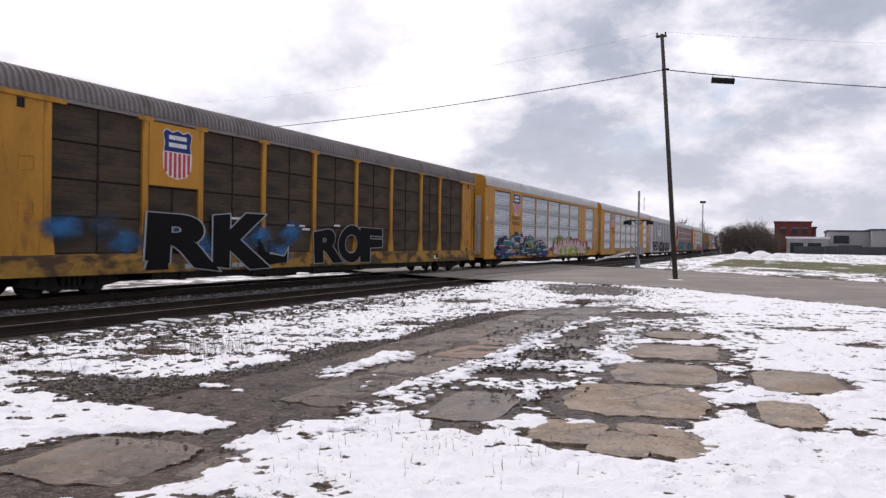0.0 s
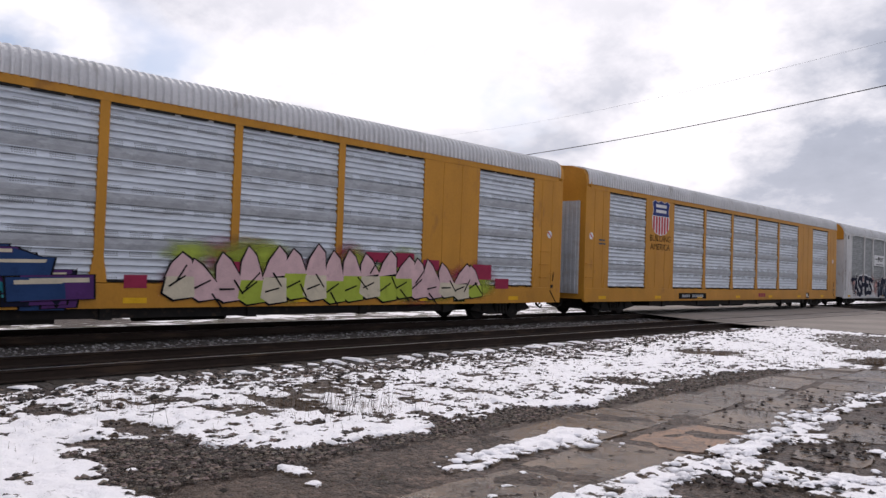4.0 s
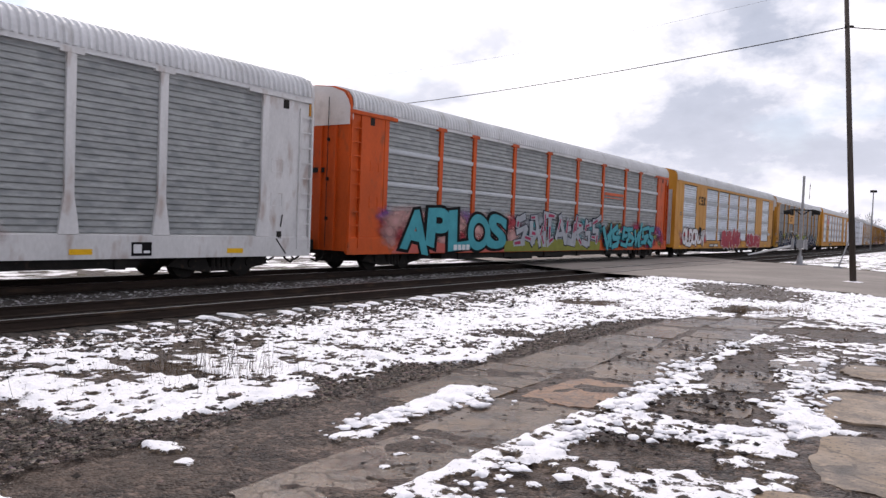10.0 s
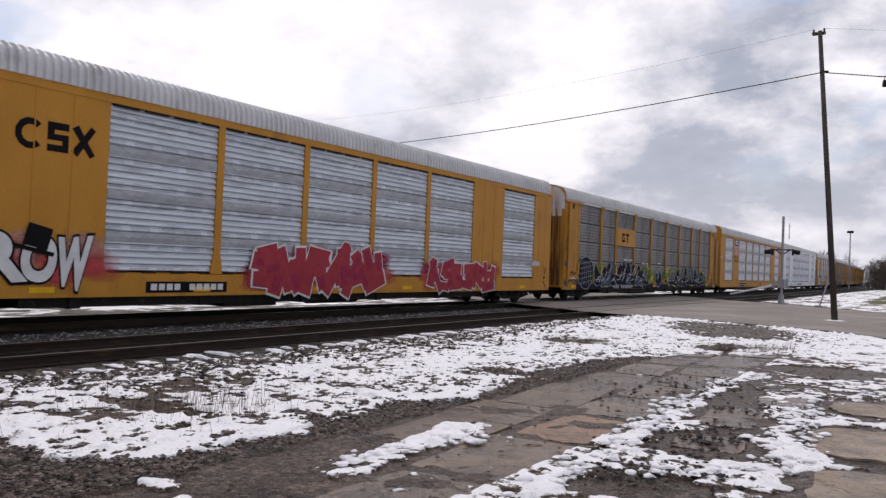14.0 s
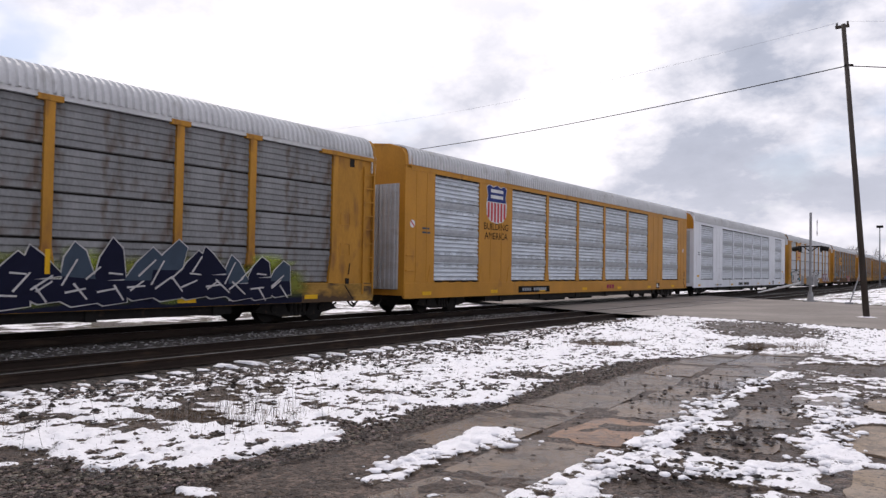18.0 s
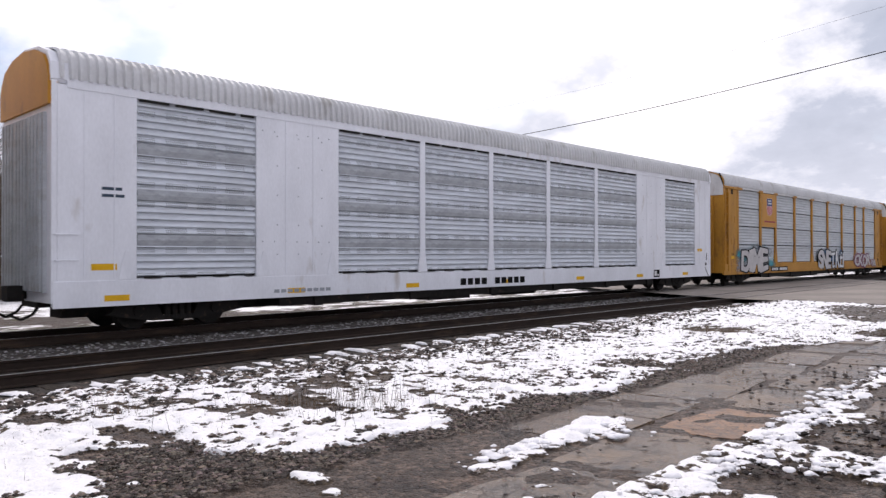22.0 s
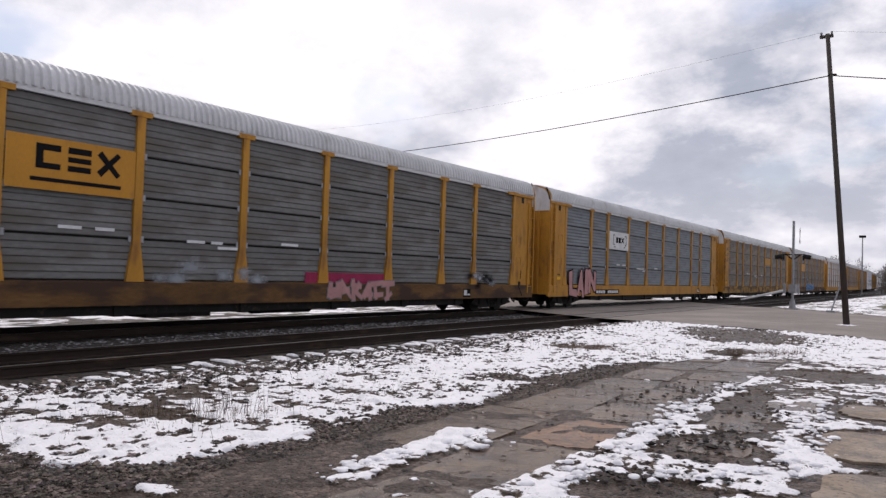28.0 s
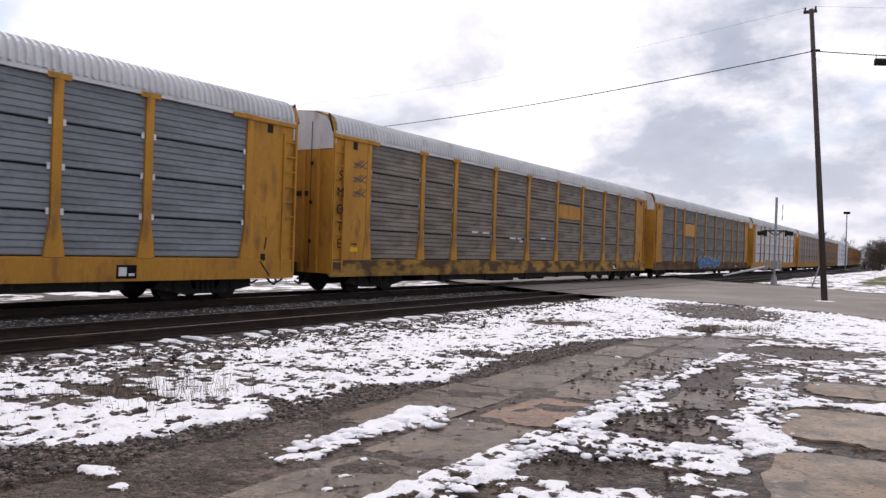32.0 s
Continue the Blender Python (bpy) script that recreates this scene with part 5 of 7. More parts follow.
    return bm


def slots_mesh(w):
    """Short dark gaps along the head and foot of a screen panel."""
    bm = bmesh.new()
    y = 0.08
    while y < w - 0.2:
        box(bm, 1.43, 1.504, y, min(w - 0.06, y + 0.62), EAVE - 0.205, EAVE - 0.165)
        box(bm, 1.43, 1.504, y + 0.1, min(w - 0.06, y + 0.45), DECK - 0.012, DECK + 0.02)
        y += 0.78
    return bm


def seam_mesh():
    bm = bmesh.new()
    box(bm, 1.40, 1.428, -0.025, 0.025, DECK, EAVE - 0.1)
    return bm


def slot_mesh():
    bm = bmesh.new()
    box(bm, 1.47, 1.486, 0, 0.2, EAVE - 0.42, EAVE - 0.18)
    return bm


def bar_mesh():
    bm = bmesh.new()
    box(bm, -0.3, 0.5, -0.03, 0.03, 3.05, 3.2)
    return bm


def header_mesh():
    bm = bmesh.new()
    prism(bm, [(-0.6, EAVE - 0.16), (1.6, EAVE - 0.16), (1.6, EAVE - 0.05), (-0.6, EAVE - 0.05)], "x", 1.41, 1.535)
    return fixed(bm)


def make_gable():
    bm = bmesh.new()
    top = [(1.48, EAVE + 0.02), (1.40, EAVE + 0.24), (1.2, EAVE + 0.48), (0.7, EAVE + 0.66), (0, EAVE + 0.74)]
    prism(bm, [(-1.48, EAVE - 0.5), (1.48, EAVE - 0.5)] + top + [(-x, z) for x, z in top[-2::-1]], "y", -0.01, 0.17)
    return fixed(bm)


CARS = [
    posted_car("brown-sooted autorack railcar with yellow posts and black graffiti", M_YELLOW_DULL, M_STEEL_BROWN, M_ROOF_BROWN),
    flush_car("yellow autorack railcar with silver screens, shield emblem and green-pink graffiti", M_YELLOW, M_STEEL, M_ROOF),
    flush_car("clean yellow autorack railcar with silver screen panels and shield emblem", M_YELLOW, M_STEEL, M_ROOF),
    posted_car("grey autorack railcar with chalky white posts and dark blue graffiti", M_GREYWHITE, M_STEEL_FINE, M_ROOF, M_YELLOW),
    posted_car("orange autorack railcar with grey screens and turquoise graffiti", M_ORANGE, M_STEEL_FINE, M_ROOF, strips=True),
    flush_car("yellow autorack railcar with silver screens and white-red graffiti", M_YELLOW, M_STEEL, M_ROOF),
    posted_car("yellow autorack railcar with grimy grey-brown screens and dark graffiti", M_YELLOW_DULL, M_STEEL_DARK, M_ROOF, M_GREYWHITE),
    flush_car("clean yellow autorack railcar with shield emblem and slogan", M_YELLOW, M_STEEL, M_ROOF),
    flush_car("white autorack railcar with galvanised screen panels", M_WHITE, M_STEEL_GREY, M_ROOF),
    posted_car("yellow autorack railcar with pale screens and black-white graffiti", M_YELLOW_DULL, M_STEEL_PALE, M_ROOF, M_GREYWHITE),
    posted_car("yellow autorack railcar with dull grey screens and a yellow emblem plate", M_YELLOW_DULL, M_STEEL_SOOT, M_ROOF, M_GREYWHITE),
    posted_car("yellow autorack railcar with blue-grey screens and pink graffiti", M_YELLOW_DULL, M_STEEL_MID, M_ROOF, M_GREYWHITE),
    posted_car("yellow autorack railcar with grey-brown screens and white end cap", M_YELLOW_DULL, M_STEEL_TAN, M_ROOF, M_GREYWHITE),
]
M_END_RUST = paint("rust_streaked_yellow", (0.36, 0.175, 0.032), 0.65, 0, 0.3, 1.3, 16, 0.1, (0.085, 0.036, 0.018), 0.47, (5, 5, 0.3))
M_END_PALE = paint("rust_streaked_white", (0.55, 0.52, 0.5), 0.65, 0, 0.2, 1.3, 16, 0.1, (0.2, 0.1, 0.06), 0.56, (5, 5, 0.3))


def fold_mesh(z0, z1):
    """One upright fold of an accordion end door."""
    bm = bmesh.new()
    prism(bm, [(-0.135, 0.03), (-0.085, -0.075), (0.085, -0.075), (0.135, 0.03)], "z", z0, z1)
    return fixed(bm)


for i in range(9):
    x = -1.2 + 0.3 * i
    fit_part("door_fold", "door_fold", lambda: fold_mesh(SILL + 0.22, 4.12), M_END_RUST, CARS[6], pose(x, 0, 0), "rust-streaked fold of the yellow end door")
    fit_part("door_fold_top", ("door_fold_top", abs(i - 4)), lambda: fold_mesh(4.12, EAVE + 0.62 - 0.028 * (i - 4) ** 2), M_END_PALE, CARS[6], pose(x, 0, 0), "pale upper part of a door fold")


def mirrored(bm):
    """The same shape turned about, for the other end."""
    for v in bm.verts:
        v.co.y = -v.co.y
    return fixed(bm)


def brace_mesh():
    """Dark bracket at the roof's end: a foot, a strut and a stay."""
    bm = bmesh.new()
    rod(bm, (1.49, 0.02, EAVE + 0.0), (1.30, 0.02, EAVE + 0.56), 0.028, 0.028, 6)
    rod(bm, (1.30, 0.02, EAVE + 0.56), (1.49, 0.42, EAVE + 0.02), 0.02, 0.02, 6)
    rod(bm, (1.47, 0.2, EAVE + 0.0), (1.40, 0.14, EAVE + 0.34), 0.018, 0.018, 6)
    return bm


for car in CARS[9:13]:
    fit_part("roof_brace", "roof_brace", brace_mesh, M_BLACK, car, pose(0, -0.02, 0), "dark bracket at the roof end")
    fit_part("roof_brace", "roof_brace_rear", lambda: mirrored(brace_mesh()), M_BLACK, car, pose(0, BODY + 0.02, 0), "dark bracket at the roof end")
fit_part("end_cap", "end_cap", lambda: make_gable(), M_YELLOW, CARS[8], pose(0, -0.03, 0), "yellow painted end cap")
for i in range(11):
    src = CARS[(10, 9, 11, 12, 8, 6, 10, 12, 11, 9, 10)[i]]
    CARS.append(copy_thing(src, Matrix.Identity(4)))

import collections

# ---- lettering, emblems and graffiti on the car sides ----
def flat_mat(name, rgb, rough=0.55):
    return paint(name, rgb, rough, 0, 0.12, 3.0, 30, 0.03, tuple(c * 0.75 for c in rgb), 0.66, spec=0.1)


P_BLACK, P_WHITE = flat_mat("black_paint", (0.009, 0.008, 0.009), 0.8), flat_mat("white_spray", (0.66, 0.66, 0.67))
P_BLUE, P_RED = flat_mat("emblem_blue", (0.025, 0.04, 0.17)), flat_mat("emblem_red", (0.52, 0.07, 0.08))
P_NAVY, P_LIME = flat_mat("navy_spray", (0.010, 0.011, 0.028), 0.75), flat_mat("lime_spray", (0.36, 0.44, 0.06))
P_TEAL, P_PLUM, P_WINE = flat_mat("teal_spray", (0.015, 0.16, 0.21)), flat_mat("plum_spray", (0.085, 0.03, 0.13)), flat_mat("wine_spray", (0.15, 0.015, 0.07))
P_TURQ, P_PURPLE, P_MAROON = flat_mat("turquoise_spray", (0.055, 0.29, 0.34)), flat_mat("purple_spray", (0.16, 0.07, 0.25)), flat_mat("maroon_spray", (0.30, 0.03, 0.08))
P_OLIVE, P_CREAM, P_SKY = flat_mat("olive_spray", (0.19, 0.20, 0.04)), flat_mat("cream_spray", (0.6, 0.53, 0.4)), flat_mat("blue_spray", (0.04, 0.16, 0.36))
P_DUSTY = flat_mat("dusty_spray", (0.2, 0.195, 0.19))
P_GREYV, P_SALMON, P_REFLECT = flat_mat("grey_spray", (0.32, 0.34, 0.37)), flat_mat("salmon_spray", (0.52, 0.30, 0.28)), flat_mat("reflector_yellow", (0.75, 0.42, 0.02))
P_DULLBLUE = flat_mat("smoky_blue_spray", (0.05, 0.07, 0.10))


def decal(name, polys, material, car, x, label=""):
    """Thin painted shapes: polygons in (y, z), 3 mm thick, on the side at x."""
    bm = bmesh.new()
    for i, poly in enumerate(polys):
        try:
            prism(bm, poly, "x", x, x + 0.003 + 0.0003 * (i % 11))
        except ValueError:
            pass
    ob = part(name, fixed(bm), material, car, label)
    if len(polys) > 1:
        ob["kind"] = "stuff"
    return ob


def words(name, text, y, z, high, material, car, x, wide=1.0, bold=0.0, label=""):
    """Letters of the built-in font set on the car side, read from the lot."""
    cu = bpy.data.curves.new(name, "FONT")
    cu.body, cu.size, cu.align_x, cu.offset, cu.extrude = text, high * 1.38, "CENTER", bold, 0.0015
    tmp = bpy.data.objects.new(name, cu)
    scene.collection.objects.link(tmp)
    me = bpy.data.meshes.new_from_object(tmp.evaluated_get(bpy.context.evaluated_depsgraph_get()))
    bpy.data.objects.remove(tmp)
    me.transform(Matrix(((0, 0, 1, x), (wide, 0, 0, y), (0, 1, 0, z), (0, 0, 0, 1))))
    me.materials.clear()
    return part_of(name, me, material, car, label)


def rect(y0, y1, z0, z1):
    return [(y0, z0), (y1, z0), (y1, z1), (y0, z1)]


def shield(car, y, z, w, h, x):
    """Shield emblem: white edge, blue head, red stripes."""
    def outline(s):
        pts = [(-0.5, 0.42), (-0.36, 0.5), (-0.18, 0.44), (0, 0.5), (0.18, 0.44), (0.36, 0.5), (0.5, 0.42), (0.44, 0.2), (0.5, -0.02), (0.47, -0.3), (0.3, -0.45), (0, -0.5), (-0.3, -0.45), (-0.47, -0.3), (-0.5, -0.02), (-0.44, 0.2)]
        return [(y + a * w * s, z + b * h * s) for a, b in pts]
    decal("emblem_field", [outline(1.0)], P_WHITE, car, x)
    head = [(-0.48, 0.41), (-0.36, 0.48), (-0.18, 0.42), (0, 0.48), (0.18, 0.42), (0.36, 0.48), (0.48, 0.41), (0.42, 0.2), (0.46, 0.05), (-0.46, 0.05), (-0.42, 0.2)]
    decal("emblem_head", [[(y + a * w, z + b * h) for a, b in head]], P_BLUE, car, x + 0.004)
    bars = [rect(y + a * w - 0.3 * w, y + a * w + 0.3 * w, z + b * h, z + b * h + 0.085 * h) for a, b in ((0, 0.29), (0, 0.14))]
    decal("emblem_band", bars, P_WHITE, car, x + 0.008)
    stripes = []
    for i in range(6):
        a = -0.44 + i * 0.155
        low = -0.47 + 0.5 * max(0, abs(a + 0.045) - 0.18)
        stripes.append([(y + a * w, z + low * h), (y + (a + 0.09) * w, z + low * h), (y + (a + 0.09) * w, z + 0.03 * h), (y + a * w, z + 0.03 * h)])
    decal("emblem_stripe", stripes, P_RED, car, x + 0.004)


def marks(car, y0, y1, z, high, material, x, n, gap_at=None, name="reporting_mark"):
    """Writing that is not spelt out: a row of plain bars."""
    w = (y1 - y0) / n
    decal(name, [rect(y0 + i * w + 0.12 * w, y0 + (i + 1) * w - 0.12 * w, z, z + high) for i in range(n) if i != gap_at], material, car, x)


def stroke(a, b, w):
    a, b = Vector(a), Vector(b)
    d = (b - a).normalized()
    n = Vector((-d.y, d.x)) * w
    return [tuple(a - d * w * 0.4 + n), tuple(a - d * w * 0.4 - n), tuple(b + d * w * 0.6 - n * 0.8), tuple(b + d * w * 0.6 + n * 0.8)]


def graffiti(car, y0, y1, z0, z1, n, fill, edge, x, seed, back=None, spark=None, fat=0.16):
    """A sprayed piece of wild strokes: cloud behind, outline, fill and sparks. None of it spells a word."""
    rng = random.Random(seed)
    y0, y1 = y0 * 0.995 + 0.25, y1 * 0.995 + 0.25
    h, w = z1 - z0, (y1 - y0) / n
    if back:
        cloud = []
        for i in range(int(n * 2.2)):
            cy, cz, r = y0 + (y1 - y0) * (i + 0.5) / (n * 2.2), z0 + h * rng.uniform(0.3, 0.62), h * rng.uniform(0.3, 0.46)
            cloud.append([(cy + r * 1.2 * math.cos(a) * rng.uniform(0.75, 1.15), max(z0 - 0.02, cz + r * math.sin(a) * rng.uniform(0.75, 1.15))) for a in [k * 2 * math.pi / 11 for k in range(11)]])
        layers = 3
        for q in range(layers):
            decal("graffiti_cloud", cloud[q::layers], back if not isinstance(back, tuple) else back[q % len(back)], car, x + 0.003 * q, "sprayed colour cloud")
    outs, ins, lit, cut = [], [], [], []

    def bulb(cy, cz, ry, rz, grow, lean, wob):
        return [(cy + (ry + grow) * wob[q] * math.cos(v) + lean * math.sin(v), cz + (rz + grow) * wob[q] * math.sin(v)) for q, v in enumerate([k * 2 * math.pi / 14 for k in range(14)])]

    for i in range(n):
        cy, cz = y0 + (i + 0.5) * w, z0 + h * rng.uniform(0.4, 0.52)
        ry, rz, lean = w * rng.uniform(0.46, 0.56), h * rng.uniform(0.36, 0.46), rng.uniform(-0.2, 0.2) * w
        wob = [rng.uniform(0.78, 1.18) for _ in range(14)]
        outs.append(bulb(cy, cz, ry, rz, 0.06, lean, wob))
        ins.append(bulb(cy, cz, ry, rz, -0.01, lean, wob))
        for _ in range(2):
            v = rng.uniform(0.2, 2.9)
            p = (cy + ry * 0.8 * math.cos(v), cz + rz * 0.8 * math.sin(v))
            q = (p[0] + rng.uniform(-0.35, 0.35) * w, min(z1 + 0.15, p[1] + h * rng.uniform(0.12, 0.3)))
            outs.append([(p[0] - 0.14 * w, p[1] - 0.05), (p[0] + 0.16 * w, p[1] - 0.08), q])
        for _ in range(3):
            p = (cy + ry * rng.uniform(-0.6, 0.5), cz + rz * rng.uniform(-0.6, 0.6))
            v = rng.choice((0.3, 1.2, 1.6, 2.2, 2.8)) + rng.uniform(-0.2, 0.2)
            l = rng.uniform(0.18, 0.42) * min(w, h)
            cut.append(stroke(p, (p[0] + l * math.cos(v), p[1] + l * math.sin(v)), 0.028 + fat * 0.14))
        if spark:
            p = (cy - ry * 0.5, cz + rz * 0.35)
            lit.append(stroke(p, (p[0] + 0.22 * w, p[1] + 0.12 * h), 0.04))
            lit.append(bulb(cy + ry * 0.3, cz - rz * 0.35, ry * 0.3, rz * 0.22, 0, 0, wob))
    for k in range(3):
        decal("graffiti_edge", outs[k::3], edge, car, x + 0.011 + 0.003 * k, "sprayed outline")
    for k in range(3):
        f = fill if not isinstance(fill, tuple) else fill[k % len(fill)]
        decal("graffiti_fill", ins[k::3], f, car, x + 0.02 + 0.003 * k, "sprayed letter fill")
    decal("graffiti_cut", cut, edge, car, x + 0.03, "sprayed inner lines")
    if spark:
        decal("graffiti_shine", lit, spark, car, x + 0.034, "sprayed highlights")


def soft(m):
    """The same paint as thin overspray: it fades out towards the rim of each cloud."""
    name = m.name + "_haze"
    if name in MATS:
        return MATS[name]
    h = m.copy()
    h.name = name
    n, l = h.node_tree.nodes, h.node_tree.links
    out = n["Material Output"]
    at = n.new("ShaderNodeAttribute"); at.attribute_name = "fade"
    grain = n.new("ShaderNodeTexNoise"); grain.inputs["Scale"].default_value, grain.inputs["Detail"].default_value = 5.0, 6
    fac = n.new("ShaderNodeMath"); fac.operation = "MULTIPLY_ADD"; fac.inputs[1].default_value = 0.8
    l.new(grain.outputs["Fac"], fac.inputs[0]); l.new(at.outputs["Fac"], fac.inputs[2])
    thick = n.new("ShaderNodeMapRange"); thick.inputs[1].default_value, thick.inputs[2].default_value, thick.inputs[4].default_value = 0.5, 1.1, 0.9
    l.new(fac.outputs[0], thick.inputs[0])
    mix, clear = n.new("ShaderNodeMixShader"), n.new("ShaderNodeBsdfTransparent")
    l.new(thick.outputs[0], mix.inputs[0]); l.new(clear.outputs[0], mix.inputs[1]); l.new(n["Principled BSDF"].outputs[0], mix.inputs[2])
    l.new(mix.outputs[0], out.inputs[0])
    MATS[name] = h
    return h


def mist(car, y0, y1, z0, z1, mats, x, seed, n=12):
    """Soft-edged clouds of sprayed colour behind a piece."""
    rng = random.Random(seed)
    for q, m in enumerate(mats):
        verts, faces, fade = [], [], []
        for i in range(n):
            cy, cz = y0 + (y1 - y0) * (i + rng.random()) / n, z0 + (z1 - z0) * rng.uniform(0.25, 0.8)
            r = (z1 - z0) * rng.uniform(0.26, 0.42)
            b = len(verts)
            verts.append((x + 0.006 * q + 0.0004 * i, cy, cz)); fade.append(0.75)
            for k in range(13):
                a = k * 2 * math.pi / 13
                w = rng.uniform(0.7, 1.2)
                verts.append((x + 0.006 * q + 0.0004 * i, cy + r * 1.6 * math.cos(a) * w, min(z1 + 0.15, max(z0 - 0.05, cz + r * math.sin(a) * w)))); fade.append(0.0)
                faces.append((b, b + 1 + k, b + 1 + (k + 1) % 13))
        me = bpy.data.meshes.new("graffiti_mist")
        me.from_pydata(verts, [], faces)
        me.attributes.new("fade", "FLOAT", "POINT").data.foreach_set("value", fade)
        part_of("graffiti_mist", me, soft(m), car, "thin sprayed colour haze")["kind"] = "stuff"


def grow(poly, d):
    """The outline pushed outwards from its middle line by d."""
    cy, cz = sum(p[0] for p in poly) / len(poly), sum(p[1] for p in poly) / len(poly)
    out = []
    for a, b in poly:
        v = Vector((a - cy, b - cz))
        v = v * (1 + d / max(0.12, v.length)) if v.length > 0 else v
        out.append((cy + v.x, cz + v.y))
    return out


def arc(cy, cz, r, w, a0, a1, flat=1.0):
    ts_ = [radians(a0 + (a1 - a0) * k / 9) for k in range(10)]
    return [(cy + r * math.cos(t), cz + flat * r * math.sin(t)) for t in ts_] + [(cy + (r - w) * math.cos(t), cz + flat * (r - w) * math.sin(t)) for t in ts_[::-1]]


# stroke skeletons on a unit cell; none is meant as a letter
BONES = (((0.15, 0.0, 0.25, 1.0), (0.25, 0.95, 0.85, 0.8), (0.85, 0.8, 0.5, 0.45), (0.5, 0.45, 0.95, 0.0)), ((0.2, 0.05, 0.1, 0.9), (0.2, 0.05, 0.9, 0.1), (0.85, 0.1, 0.8, 0.95), (0.1, 0.5, 0.6, 0.55)),
         ((0.1, 0.0, 0.5, 1.0), (0.5, 1.0, 0.95, 0.0), (0.3, 0.35, 0.8, 0.4)), ((0.9, 0.95, 0.2, 0.85), (0.2, 0.85, 0.3, 0.5), (0.3, 0.5, 0.9, 0.45), (0.9, 0.45, 0.75, 0.05), (0.75, 0.05, 0.1, 0.1)),
         ((0.15, 0.95, 0.3, 0.0), (0.3, 0.0, 0.6, 0.6), (0.6, 0.6, 0.75, 0.0), (0.75, 0.0, 1.0, 1.0)), ((0.1, 1.0, 0.95, 0.9), (0.5, 0.9, 0.45, 0.0), (0.25, 0.0, 0.8, 0.1)))


def piece(car, y0, y1, z0, z1, n, fill, edge, x, seed, back=(), fat=0.13, rim=0.05, tint=None):
    """A sprayed piece of thick spiky strokes with a thin outline; it spells nothing."""
    rng = random.Random(seed)
    y0, y1 = y0 * 0.995 + 0.25, y1 * 0.995 + 0.25
    h, w = z1 - z0, (y1 - y0) / n
    if back:
        mist(car, y0 - 0.3, y1 + 0.3, z0 - 0.05, z1 + 0.1, back, x, seed + 40, int(n * 2.6))
    o, f, t = [], [], []
    for i in range(n):
        bones = BONES[rng.randrange(len(BONES))]
        lean, up = rng.uniform(-0.3, 0.3), rng.uniform(-0.05, 0.06)
        for a, b, c, d in bones:
            wob = lambda q: q + rng.uniform(-0.15, 0.15)
            p0 = (y0 + (i + wob(a) + lean * b) * w, z0 + (0.08 + 0.86 * wob(b) + up) * h)
            p1 = (y0 + (i + wob(c) + lean * d) * w, z0 + (0.08 + 0.86 * wob(d) + up) * h)
            k = fat * rng.uniform(0.8, 1.25)
            s0 = stroke(p0, p1, k)
            if rng.random() < 0.35:
                s0 = s0[:3] + [(p1[0] + (p1[0] - p0[0]) * 0.18, p1[1] + (p1[1] - p0[1]) * 0.18)] + s0[3:]
            f.append(s0)
            dv = (Vector(p1) - Vector(p0)).normalized() * rim
            o.append(stroke((p0[0] - dv.x, p0[1] - dv.y), (p1[0] + dv.x, p1[1] + dv.y), k + rim))
            if tint and rng.random() < 0.5:
                t.append(stroke(((p0[0] + p1[0]) / 2 - dv.x, (p0[1] + p1[1]) / 2), p1, k * 0.45))
    decal("graffiti_edge", o, edge, car, x + 0.014, "sprayed outline")
    decal("graffiti_fill", f, fill, car, x + 0.021, "sprayed thick strokes")
    if t:
        decal("graffiti_shine", t, tint, car, x + 0.028, "sprayed lighter strokes")


def tag(car, text, y0, y1, z0, z1, fill, edge, x, seed, fat=0.06, rim=0.05, turn=6, label="sprayed graffiti letter", wide=1.0):
    """Sprayed letters, each swollen, tilted and stretched into its own cell, over a darker or paler rim."""
    rng = random.Random(seed)
    share = [0.5 if ch in "Ii" else 1.0 for ch in text]
    unit, dg = (y1 - y0) / sum(share), bpy.context.evaluated_depsgraph_get()
    for i, ch in enumerate(text):
        w, mid = unit * share[i], y0 + unit * (sum(share[:i]) + share[i] / 2)
        rot, swell, low = radians(rng.uniform(-turn, turn)), wide * rng.uniform(1.02, 1.22), rng.uniform(-0.06, 0.06)
        size = None
        for name, off, lift, m in (("graffiti_letter", fat, 0.012, fill), ("graffiti_edge", fat + rim, 0.004, edge)):
            cu = bpy.data.curves.new(name, "FONT")
            cu.body, cu.offset, cu.extrude, cu.resolution_u = ch, off, 0.0012, 6
            tmp = bpy.data.objects.new(name, cu)
            scene.collection.objects.link(tmp)
            dg.update()
            me = bpy.data.meshes.new_from_object(tmp.evaluated_get(dg))
            bpy.data.objects.remove(tmp)
            co = [v.co for v in me.vertices]
            if size is None:
                a, b = (min(c.x for c in co), min(c.y for c in co)), (max(c.x for c in co), max(c.y for c in co))
                size = ((a[0] + b[0]) / 2, (a[1] + b[1]) / 2, w * swell / (b[0] - a[0]), (z1 - z0) * rng.uniform(0.9, 1.04) / (b[1] - a[1]))
            for v in me.vertices:
                p, q = (v.co.x - size[0]) * size[2], (v.co.y - size[1]) * size[3]
                q *= 1 + 0.12 * math.sin(p * 2.5 / w + i)
                v.co = (x + lift + v.co.z + 0.0006 * (i % 2), mid + p * math.cos(rot) - q * math.sin(rot), (z0 + z1) / 2 + low + p * math.sin(rot) + q * math.cos(rot))
            me.materials.clear()
            part_of(name, me, m, car, label if name == "graffiti_letter" else "")


